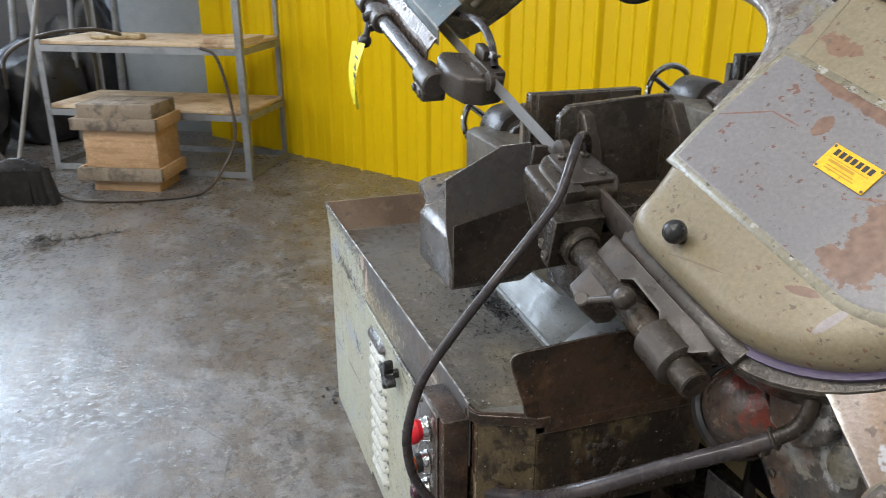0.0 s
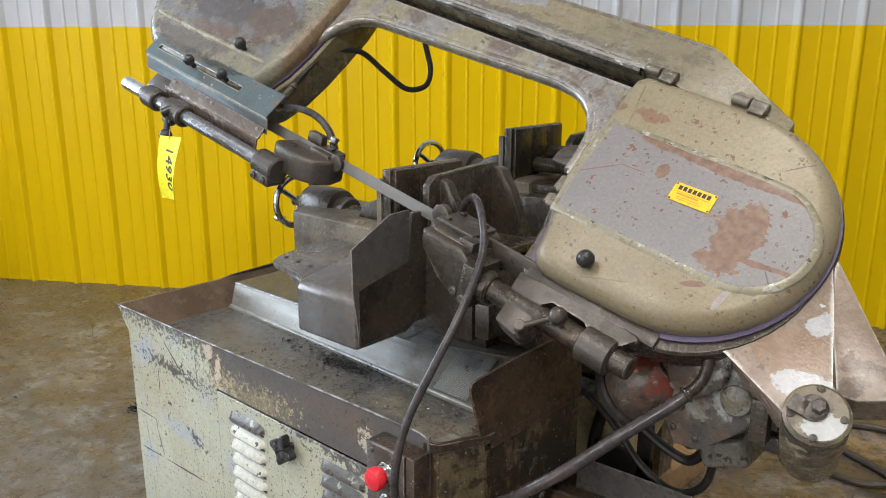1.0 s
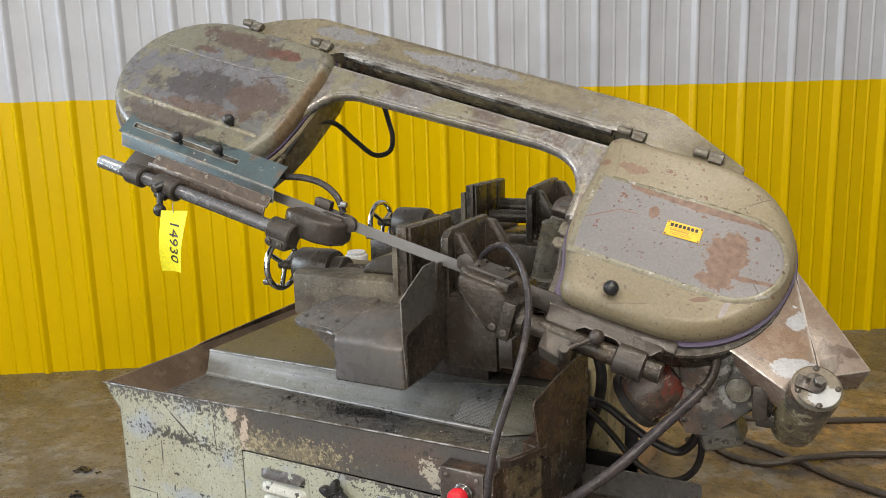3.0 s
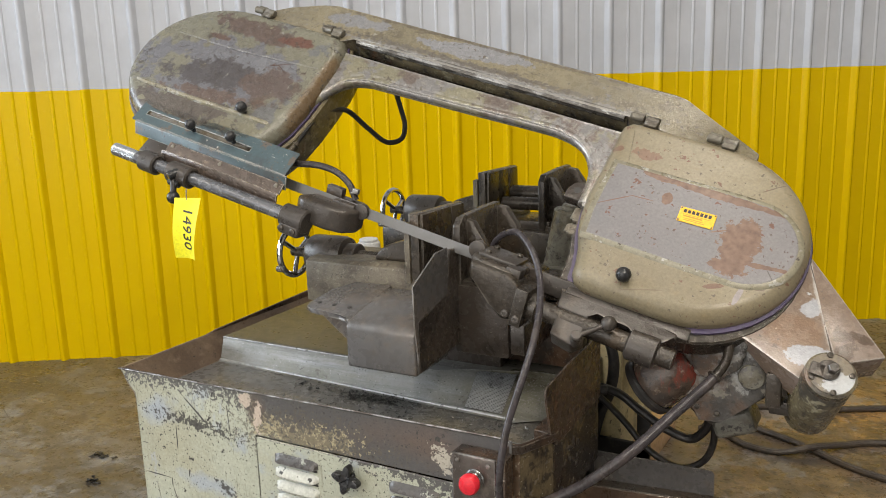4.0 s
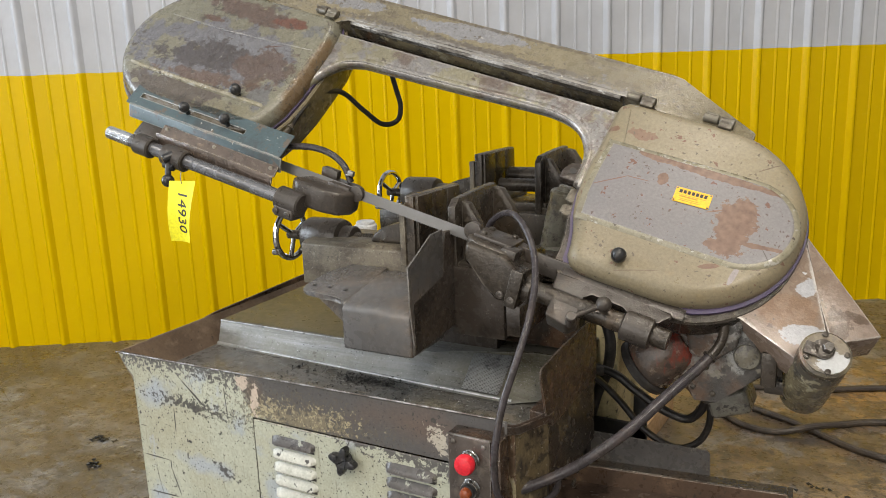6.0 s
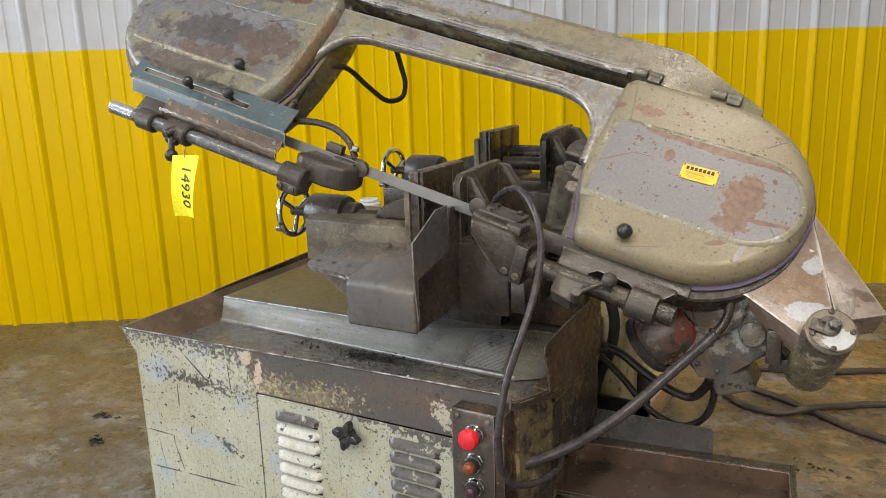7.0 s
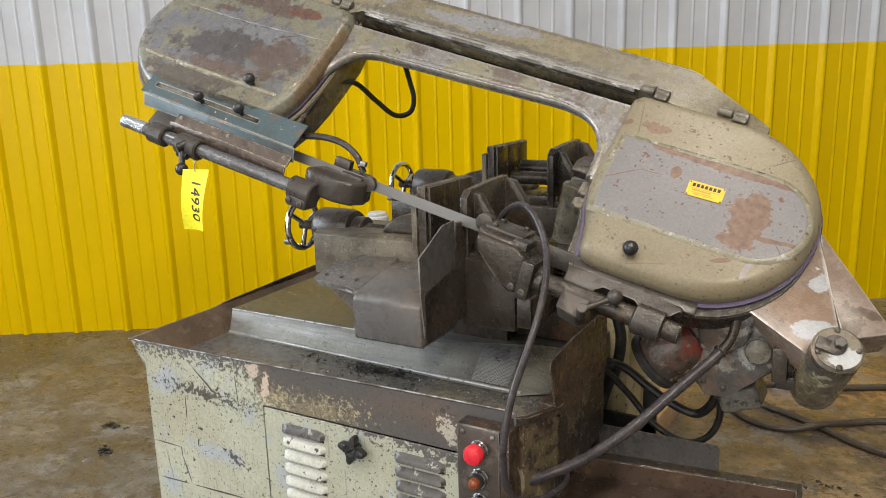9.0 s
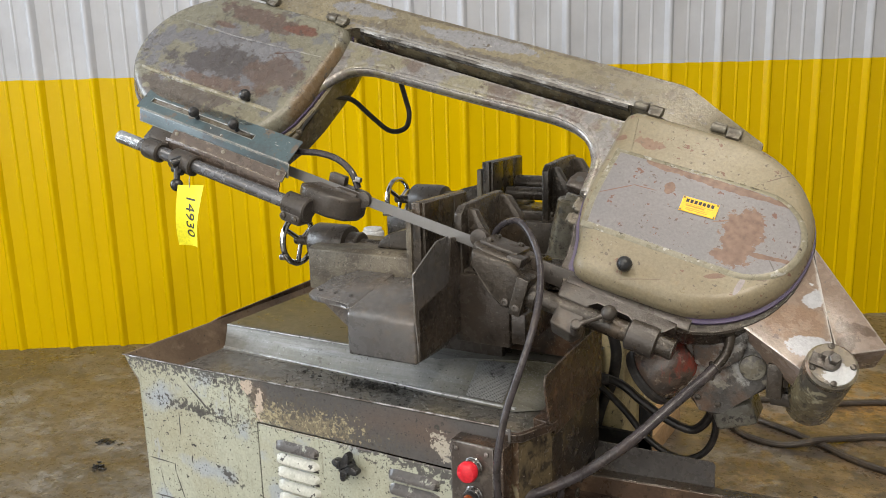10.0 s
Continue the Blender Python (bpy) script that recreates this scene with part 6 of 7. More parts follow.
tealp = part("blade_cover", merged(slotted_plate(), prism([(-0.048, -0.018), (-0.052, -0.018), (-0.074, -0.046), (-0.071, -0.048), (-0.048, -0.021)], -1.385, -0.862, 0.0006, 1, axis="x")), teal, saw, "chipped blue-grey slotted blade cover", HEAD)
part("slot_edge", tube([(-1.366, -0.0065, -0.0175), (-1.18, -0.0065, -0.0175), (-1.007, -0.0065, -0.0175)], 0.0012, 6, 3), galv, tealp, "", HEAD)
for u, v in ((-1.191, -0.020), (-1.058, -0.013)):
    part("ball_knob", knob(u, v, 0.026, 0.0145), bakelite, tealp, "black ball knob", HEAD)
part("cover_angle", merged(prism([(-0.064, -0.036), (-0.093, -0.042), (-0.0935, -0.038), (-0.066, -0.032)], -1.250, -0.865, 0.0006, 1, axis="x"), prism([(-0.0936, -0.044), (-0.100, -0.048), (-0.133, -0.080), (-0.136, -0.077), (-0.101, -0.043), (-0.094, -0.038)], -1.262, -0.870, 0.0006, 1, axis="x")), angle_bronze, saw, "greasy bronze-brown steel angle with rubbed edges and painted highlights", HEAD)
for u in (-1.235, -1.07, -0.885):
    part("angle_bolt", spin([(0, 0.007), (0.004, 0.006), (0.005, 0.003)], (u, -0.075, -0.037), (u, -0.5, 0.6), 10), tan_iron, saw, "", HEAD)
part("cover_bracket", box(-1.335, -1.25, -0.118, -0.07, -0.075, -0.045, 0.004), iron, saw, "", HEAD)

# lower guide: block, rod and the bracket with its ball lever
part("lower_guide_block", merged(
    prism([(-0.335, -0.020), (-0.300, -0.048), (-0.225, -0.050), (-0.205, -0.020), (-0.205, 0.050), (-0.245, 0.075), (-0.320, 0.065)], -0.112, -0.060, 0.010, 4),
    prism([(-0.318, -0.066), (-0.222, -0.066), (-0.196, -0.080), (-0.184, -0.100), (-0.184, -0.160), (-0.222, -0.168), (-0.250, -0.134), (-0.310, -0.108)], -0.066, 0.020, 0.009, 4, axis="y")), oily, saw, "oily dark lower blade guide block", BLADE)
part("guide_roller", spin([(0, 0.012), (0.002, 0.021), (0.016, 0.021), (0.018, 0.012)], (-0.335, 0.005, -0.062), (-0.335, 1, -0.062)), iron, saw, "", BLADE)
part("guide_nut", spin([(0, 0.014), (0.008, 0.014), (0.010, 0.010)], (-0.255, 0.025, -0.060), (-0.255, 0.025, 1), 6), iron, saw, "", BLADE)
part("guide_lid", box(-0.318, -0.225, -0.024, 0.052, -0.062, -0.052, 0.003), iron, saw, "", BLADE)
for gu, gp in ((-0.300, 0.036), (-0.300, -0.008), (-0.242, 0.036)):
    part("lid_bolt", spin([(0, 0.008), (0.006, 0.008), (0.008, 0.005)], (gu, gp, -0.053), (gu, gp, 1), 6), oily, saw, "", BLADE)
part("guide_flange", box(-0.196, -0.168, -0.076, 0.010, -0.168, -0.082, 0.003), oily, saw, "", BLADE)
for gu in (-0.210, -0.180):
    part("flange_bolt", spin([(0, 0.009), (0.004, 0.0085), (0.005, 0.005), (0.003, 0.004)], (gu, -0.0665 if gu < -0.2 else -0.0762, -0.150), (gu, -1, -0.150), 12), iron, saw, "", BLADE)
part("guide_cap", box(-0.240, -0.205, -0.045, -0.010, -0.085, -0.055, 0.003), iron, saw, "", BLADE)
part("lower_guide_rod", merged(rod((-0.262, -0.030, -0.128), (0.150, -0.032, -0.122), 0.0215), spin([(0, 0.028), (0.004, 0.032), (0.054, 0.032), (0.058, 0.028)], (-0.205, -0.030, -0.1275), (1, -0.032, -0.118))), oily, saw, "oily brown lower guide rod", BLADE)
bracket = part("guide_bracket", prism([(-0.116, -0.058), (-0.060, -0.060), (0.05, -0.059), (0.10, -0.057), (0.138, -0.058), (0.140, -0.072), (0.122, -0.076), (0.116, -0.084), (0.112, -0.098), (0.055, -0.098), (0.045, -0.078), (-0.030, -0.076), (-0.040, -0.100), (-0.112, -0.098)], -0.085, -0.046, 0.005, 3), iron, saw, "dark grey cast guide bracket under the wheel cover", HEAD)
part("bracket_web", prism([(-0.112, -0.035), (0.16, -0.030), (0.16, -0.060), (-0.112, -0.060)], -0.130, -0.060, 0.004, 2), iron, bracket, "", HEAD)
part("rod_socket", spin([(0, 0.027), (0.004, 0.033), (0.060, 0.033), (0.064, 0.027)], (0.052, -0.031, -0.1235), (1, -0.034, -0.118)), iron, bracket, "", BLADE)
part("lever_block", prism([(-0.106, -0.096), (-0.040, -0.096), (-0.036, -0.150), (-0.050, -0.168), (-0.100, -0.160)], -0.100, -0.048, 0.005, 3), iron, bracket, "", HEAD)
part("ball_lever", merged(rod((-0.042, -0.152, -0.030), (0.004, -0.110, -0.020), 0.0055), ball((0.009, -0.105, -0.018), 0.0165), rod((-0.045, -0.155, -0.060), (-0.042, -0.152, -0.022), 0.011)), iron, bracket, "steel ball lever", HEAD)

# hoses
part("guide_hose", tube([(0.930, 0.275, 0.935), (0.950, 0.262, 0.968), (0.985, 0.238, 0.992), (1.031, 0.202, 1.003), (1.075, 0.166, 0.980), (1.110, 0.128, 0.934), (1.134, 0.070, 0.885), (1.143, 0.013, 0.828), (1.138, -0.040, 0.760), (1.128, -0.083, 0.689), (1.121, -0.104, 0.610), (1.119, -0.104, 0.560), (1.119, -0.094, 0.515), (1.126, -0.068, 0.472), (1.140, -0.030, 0.448), (1.160, 0.020, 0.438), (1.172, 0.080, 0.440), (1.160, 0.130, 0.450), (1.145, 0.150, 0.455)], 0.0074, 12, 8), rubber, saw, "grey rubber coolant hose in a long bow")
part("drain_hose", tube([(1.080, 0.016, 0.444), (1.115, 0.032, 0.456), (1.155, 0.050, 0.474), (1.211, 0.070, 0.506), (1.268, 0.080, 0.553), (1.316, 0.106, 0.594), (1.369, 0.169, 0.646), (1.418, 0.238, 0.690), (1.442, 0.272, 0.715)], 0.0112, 14, 8), rubber, saw, "thick grey rubber hose from the cabinet to the head")
part("hose_elbow", merged(tube([(1.437, 0.264, 0.710), (1.454, 0.284, 0.733), (1.462, 0.292, 0.765), (1.463, 0.294, 0.815)], 0.0100, 12, 6), ring((1.439, 0.268, 0.713), (0.5, 0.6, 0.5), 0.0125, 0.003, 20), ring((1.463, 0.294, 0.795), (0, 0, 1), 0.012, 0.004, 20), box(1.428, 1.440, 0.252, 0.268, 0.688, 0.704, 0.002)), oily, saw, "oily pipe elbow with a hose clamp")

# ---- things round the saw ----
# more of the saw's right side: cream louvred cabinet, cables
cream_box = part("rear_cabinet", prism([(0.60, 0.29), (0.70, 0.31), (0.77, 0.33), (0.97, 0.46), (0.97, 0.72), (0.60, 0.72)], 0.86, 1.15, 0.004, 2, axis="x"), cream, saw, "dirty cream louvred motor cabinet")
for k in range(9):
    part("louvre", moved(prism([(0.0, 0.0), (0.010, 0.004), (0.012, 0.010), (0.0, 0.016)], -0.05, 0.05, 0, axis="x"), Matrix.Translation((1.150, 0.74 + 0.006 * k, 0.68 - 0.036 * k)) @ Matrix.Rotation(radians(90), 4, "Z") @ Matrix.Rotation(radians(180), 4, "Z")), cream, cream_box)
part("pump_bracket", merged(box(1.09, 1.235, 0.575, 0.59, 0.325, 0.385, 0.003), box(1.20, 1.235, 0.575, 0.59, 0.325, 0.47, 0.003)), black_rubber, saw, "black steel bracket")
part("cable_loop", tube([(1.07, 0.46, 0.560), (1.120, 0.48, 0.545), (1.183, 0.50, 0.481), (1.242, 0.50, 0.418), (1.299, 0.50, 0.386), (1.347, 0.50, 0.383), (1.388, 0.50, 0.414), (1.408, 0.49, 0.470), (1.408, 0.47, 0.540)], 0.0085, 10, 8), black_rubber, saw, "black cable hanging in a loop")
part("cable_loop", tube([(1.09, 0.46, 0.580), (1.168, 0.50, 0.550), (1.226, 0.50, 0.513), (1.290, 0.50, 0.476), (1.349, 0.50, 0.460), (1.384, 0.49, 0.490), (1.405, 0.47, 0.540)], 0.011, 10, 8), black_rubber, saw, "thick black cable hanging in a loop")
part("cable_drop", tube([(1.10, 0.58, 0.72), (1.116, 0.60, 0.655), (1.131, 0.60, 0.590), (1.121, 0.60, 0.510), (1.094, 0.60, 0.441), (1.076, 0.60, 0.355), (1.07, 0.60, 0.25)], 0.015, 12, 8), black_rubber, saw, "thick black hose")
part("cable_gland", merged(rod((1.10, 0.44, 0.572), (1.14, 0.455, 0.570), 0.018), rod((1.13, 0.45, 0.570), (1.155, 0.46, 0.568), 0.012)), black_rubber, saw)
lump_rng = random.Random(21)
for k in range(16):
    f = lump_rng.random()
    c = Vector((1.1515, 0.165 + 0.09 * f + lump_rng.gauss(0, 0.020), 0.560 - 0.15 * f + lump_rng.gauss(0, 0.022)))
    gob = bmesh.new()
    bmesh.ops.create_icosphere(gob, subdivisions=2, radius=1)
    for v in gob.verts:
        d = v.co.normalized()
        v.co = c + Vector((d.x * 0.004, d.y * 0.010, d.z * 0.011)) * (1 + 0.6 * noise.noise(d * 2.5 + Vector((k * 3.1, 0, 0)))) * (0.5 + 0.6 * f)
    part("grease_gob", gob, black_oil, saw)
# hose loop behind the head
part("tension_hose", tube([(0.330, 0.32, 1.170), (0.352, 0.345, 1.212), (0.360, 0.40, 1.252), (0.366, 0.47, 1.268), (0.372, 0.53, 1.258), (0.398, 0.58, 1.210), (0.428, 0.63, 1.166), (0.450, 0.68, 1.172), (0.452, 0.70, 1.212), (0.440, 0.70, 1.260), (0.425, 0.69, 1.330)], 0.0075, 10, 8), black_rubber, saw, "black rubber hose in a loop")
part("hose_fitting", merged(rod((0.318, 0.300, 1.150), (0.338, 0.328, 1.190), 0.011), ring((0.334, 0.322, 1.182), (0.3, 0.5, 0.8), 0.0125, 0.003, 18)), tan_iron, saw)

# chip pan sliding out of the cabinet
pan = thing("chip_pan", "greasy rust-brown steel chip pan pulled out of the cabinet", "chip pan", (1.33, 0.35, 0.0))
PAN = Matrix.Translation((1.585, 0.500, 0)) @ Matrix.Rotation(radians(7), 4, "Z")
part("pan_floor", box(-0.55, -0.004, -0.278, -0.040, 0.284, 0.288, 0.001, 1), pan_steel, pan, "smooth grey-brown oily pan floor", PAN)
part("pan_wall", box(-0.55, 0.0, -0.040, -0.036, 0.284, 0.333, 0.001, 1), brown_steel, pan, "", PAN)
part("pan_wall", box(-0.55, 0.0, -0.282, -0.278, 0.284, 0.333, 0.001, 1), brown_steel, pan, "", PAN)
part("pan_wall", box(-0.004, 0.0, -0.2775, -0.0405, 0.284, 0.333, 0.001, 1), brown_steel, pan, "", PAN)
part("pan_flange", box(-0.55, 0.0, -0.0355, 0.0, 0.329, 0.334, 0.001, 1), oily, pan, "greasy folded rim", PAN)
part("pan_flange", box(-0.55, 0.0, -0.294, -0.2825, 0.329, 0.334, 0.001, 1), oily, pan, "", PAN)
part("pan_flange", box(0.0005, 0.012, -0.294, 0.0, 0.329, 0.334, 0.001, 1), oily, pan, "", PAN)
part("back_plate", prism([(-0.46, 0.300), (-0.172, 0.300), (-0.172, 0.388), (-0.178, 0.397), (-0.46, 0.410)], 0.0, 0.004, 0.001, 1, axis="y"), guard_steel, pan, "greasy grey-brown upright plate", PAN)
for px in (-0.50, -0.03):
    part("pan_runner", box(px - 0.015, px + 0.015, -0.25, -0.06, 0.0, 0.283, 0.002), oily, pan, "", PAN)
pr = random.Random(5)
crumbs = bmesh.new()
for k in range(40):
    q = pr.uniform(0.0015, 0.005)
    c = PAN @ Vector((-0.05 + pr.gauss(0, 0.06) if k % 2 else pr.uniform(-0.35, -0.02), pr.uniform(-0.25, -0.05), 0.288 + q * 0.4))
    if (PAN.inverted() @ c).x > -0.012:
        continue
    vs = [crumbs.verts.new(c + Vector((pr.uniform(-1, 1), pr.uniform(-1, 1), pr.uniform(-0.4, 0.6))) * q) for _ in range(5)]
    for f in ((0, 1, 2), (0, 2, 3), (0, 3, 1), (4, 2, 1), (4, 3, 2), (4, 1, 3)):
        crumbs.faces.new([vs[i] for i in f])
solid("pan_swarf", crumbs, swarf, "few dark metal crumbs in the chip pan", "metal chips", kind="stuff", smooth=0)

# numbered tag on the clamp lever
tag = thing("paper_tag", "yellow paper tag with a handwritten number, hung on the clamp lever", "tag", (0.17, 0.06, 1.06))


def tag_point(a, b):
    """a across, b down the tag; it twists and curls towards its foot."""
    f = b / 0.155
    w = radians(9 - 20 * f)
    across, out = Vector((math.cos(w), math.sin(w), 0)), Vector((math.sin(w), -math.cos(w), 0))
    return Vector((0.204 - 0.010 * f * f, 0.055, 1.068 - b)) + across * a + out * (0.012 * math.sin(b * 20) + 8.0 * a * a * f)


tb = bmesh.new()
grid = [[tb.verts.new(tag_point(-0.039 + 0.078 * i / 6 - 0.004 * math.sin(6 * b), b)) for i in range(7)] for b in (0.155 * k / 14 for k in range(15))]
for r0, r1 in zip(grid, grid[1:]):
    for i in range(6):
        tb.faces.new((r0[i], r0[i + 1], r1[i + 1], r1[i]))
part("paper", tb, tag_paper, tag)
digits = letters("14930", 0.047, ink, "handwriting", Matrix.Identity(4), tag, 0.15)
for v in digits.data.vertices:
    x, y, z = v.co
    p = tag_point(0.004 + y * 0.9, 0.075 + x * 0.92)
    v.co = p + Vector((-0.10, -0.99, 0)) * (0.0012 + z)
part("tie", tube([(0.204, 0.052, 1.062), (0.200, 0.055, 1.075), (0.196, 0.062, 1.090)], 0.0012, 6, 4), tan_iron, tag)

# floor cables
cord = material("dark_rubber_cord", (0.062, 0.050, 0.041), 0.42, layers=[((0.11, 0.085, 0.06), 20.0, 0.5, 0.62, 0.6)], bump=0.05)
solid("power_cable", tube([(2.6, 2.45, 0.013), (2.2, 2.25, 0.013), (1.798, 2.069, 0.013), (1.568, 1.956, 0.013), (1.354, 1.892, 0.013), (1.265, 1.80, 0.013), (1.245, 1.69, 0.013), (1.272, 1.591, 0.013), (1.356, 1.508, 0.013), (1.472, 1.496, 0.013), (1.577, 1.548, 0.030), (1.68, 1.655, 0.013), (1.798, 1.724, 0.013), (2.2, 1.85, 0.013), (2.7, 1.80, 0.013)], 0.0125, 10, 8), cord, "dark rubber power cable looped on the concrete floor", "cable", group="floor cables")
solid("power_cable", tube([(1.20, 1.50, 0.05), (1.24, 1.70, 0.030), (1.294, 1.714, 0.013), (1.393, 1.662, 0.013), (1.497, 1.612, 0.013), (1.595, 1.547, 0.013), (1.687, 1.482, 0.013), (1.799, 1.433, 0.013), (2.2, 1.30, 0.013), (2.6, 1.1, 0.013)], 0.0125, 10, 8), cord, "dark rubber power cable crossing another on the floor", "cable", group="floor cables")

wood = material("bare_softwood", (0.50, 0.32, 0.175), 0.6, layers=[((0.36, 0.22, 0.10), 6.0, 0.45, 0.62, 0.8, (1, 8, 8)), ((0.62, 0.47, 0.29), 20.0, 0.55, 0.66, 0.5), ((0.20, 0.12, 0.06), 40.0, 0.63, 0.67, 0.7)], bump=0.1)
old_wood = material("weathered_wood", (0.25, 0.20, 0.145), 0.65, layers=[((0.42, 0.37, 0.28), 4.0, 0.54, 0.66, 0.8, (8, 1, 1)), ((0.085, 0.068, 0.052), 11.0, 0.49, 0.60, 0.85)], bump=0.2)
solid("wood_block", moved(box(-0.040, 0.040, -0.27, 0.27, 0.0, 0.085, 0.004), pose(1.045, 1.27, 0, 0, 0, -3)), wood, "orange-brown wooden block on the floor under the saw", "wood block")

# shelving unit: posts of perforated angle, frames, plywood shelves
SHELF = Matrix(((-0.5, -0.866, 0, -2.544), (-0.866, 0.5, 0, 0.02), (0, 0, 1, 0), (0, 0, 0, 1)))
SW, SD = 1.30, 0.57
angle_steel = material("dull_grey_angle", (0.26, 0.27, 0.28), 0.45, 0.4, layers=[((0.15, 0.15, 0.15), 12.0, 0.5, 0.62, 0.7)], bump=0.08)
plywood = material("pale_plywood", (0.56, 0.43, 0.28), 0.6, layers=[((0.66, 0.54, 0.38), 3.0, 0.50, 0.62, 0.8), ((0.30, 0.19, 0.10), 6.0, 0.50, 0.62, 0.8), ((0.16, 0.11, 0.07), 30.0, 0.63, 0.67, 0.8)], bump=0.08)
shelf_unit = thing("shelving_unit", "grey perforated steel angle shelving unit with worn plywood shelves", "shelving unit", SHELF @ Vector((SW / 2, SD / 2, 0)))


def post(x, y, sx, sy):
    bms = [box(min(x, x + sx * 0.038), max(x, x + sx * 0.038), min(y, y + sy * 0.003), max(y, y + sy * 0.003), 0, 1.95, 0), box(min(x, x + sx * 0.003), max(x, x + sx * 0.003), min(y + sy * 0.0031, y + sy * 0.038), max(y + sy * 0.0031, y + sy * 0.038), 0, 1.95, 0)]
    for k in range(38):
        z = 0.04 + 0.05 * k
        bms.append(box(x + sx * 0.012 if sx > 0 else x - 0.026, x + 0.026 if sx > 0 else x - 0.012, y - sy * 0.0008 if sy > 0 else y, y if sy > 0 else y + 0.0008, z, z + 0.022, 0))
    return merged(*bms)


for x, y, sx, sy in ((0, 0, 1, 1), (SW, 0, -1, 1), (0, SD, 1, -1), (SW, SD, -1, -1)):
    part("post", post(x, y, sx, sy), angle_steel, shelf_unit, m=SHELF, smooth=0)
for z in (0.05, 0.385, 0.760, 1.45):
    for x0, x1, y0, y1 in ((0.004, SW - 0.004, -0.003, 0.0), (0.004, SW - 0.004, SD, SD + 0.003), (-0.003, 0.0, 0.004, SD - 0.004), (SW, SW + 0.003, 0.004, SD - 0.004)):
        part("shelf_rail", box(x0, x1, y0, y1, z - 0.038, z, 0), angle_steel, shelf_unit, m=SHELF, smooth=0)
for z in (0.389, 0.764, 1.454):
    part("shelf_board", box(0.006, SW - 0.006, 0.006, SD - 0.006, z - 0.002, z + 0.018, 0.002), plywood, shelf_unit, "worn pale plywood shelf", m=SHELF)
solid("plywood_offcut", box(0.015, 0.24, 0.03, 0.36, 0.7825, 0.807, 0.002), plywood, "pale plywood offcut on the shelf", "board", m=SHELF)
solid("work_glove", merged(box(0.78, 0.90, 0.13, 0.24, 0.7825, 0.810, 0.012, 3), box(0.88, 1.03, 0.14, 0.23, 0.7825, 0.803, 0.009, 3), box(0.90, 0.97, 0.10, 0.15, 0.7825, 0.805, 0.009, 3), box(0.70, 0.80, 0.15, 0.22, 0.7825, 0.815, 0.010, 3)), material("dusty_leather", (0.46, 0.36, 0.20), 0.7, layers=[((0.25, 0.18, 0.10), 20.0, 0.5, 0.62, 0.7)], bump=0.3), "crumpled tan leather offcuts on the shelf", "leather", m=SHELF)

# hive-shaped wooden crate in front of the shelf
CR = Matrix(((0.432, -0.901, 0, -2.635), (0.901, 0.432, 0, -0.905), (0, 0, 1, 0), (0, 0, 0, 1)))
crate = thing("wooden_crate", "old wooden box with battens standing on the concrete floor", "crate", CR @ Vector((0.24, 0.15, 0)))
part("body", box(0.03, 0.455, 0.02, 0.30, 0.06, 0.40, 0.004), wood, crate, m=CR)
part("lid", box(0.02, 0.455, 0.01, 0.30, 0.40, 0.492, 0.004), old_wood, crate, "weathered grey-brown lid", m=CR)
part("foot", box(0.05, 0.44, 0.03, 0.29, 0.0, 0.06, 0.003), wood, crate, m=CR)
for z0, z1 in ((0.352, 0.418), (0.068, 0.142)):
    part("batten", box(-0.015, 0.480, -0.018, 0.012, z0, z1, 0.004), old_wood, crate, m=CR)
    part("batten", box(0.456, 0.480, 0.0125, 0.31, z0, z1, 0.004), wood, crate, m=CR)
    part("batten", box(-0.015, 0.009, 0.0125, 0.31, z0, z1, 0.004), wood, crate, m=CR)

# broom
broom = thing("broom", "black angled push broom with a long grey handle", "broom", (-2.45, -1.18, 0))
part("handle", rod((-2.452, -1.178, 0.22), (-2.712, -0.872, 1.48), 0.011), material("grey_handle", (0.24, 0.235, 0.23), 0.4, 0.3), broom)
part("socket", prism([(-0.16, 0.19), (0.14, 0.19), (0.10, 0.23), (0.02, 0.26), (-0.03, 0.26), (-0.11, 0.23)], -0.025, 0.025, 0.006, 2, axis="y"), bakelite, broom, m=pose(-2.452, -1.185, 0, 0, 0, 74))
brs = random.Random(3)
bb = bmesh.new()
for k in range(420):
    u = brs.uniform(-1, 1)
    w = brs.uniform(-0.02, 0.02)
    top = Vector((0.15 * u, w, 0.20))
    foot = Vector((0.185 * u + brs.gauss(0, 0.006), w * 1.5, brs.uniform(0.0, 0.012)))
    s = 0.0035
    a = [bb.verts.new(top + Vector(d) * s) for d in ((1, 0, 0), (-0.5, 0.8, 0), (-0.5, -0.8, 0))]
    b = [bb.verts.new(foot + Vector(d) * s * 0.7) for d in ((1, 0, 0), (-0.5, 0.8, 0), (-0.5, -0.8, 0))]
    for i in range(3):
        bb.faces.new((a[i], a[(i + 1) % 3], b[(i + 1) % 3], b[i]))
part("bristles", bb, black_rubber, broom, "black splayed bristles", m=pose(-2.452, -1.185, 0, 0, 0, 74), smooth=0)

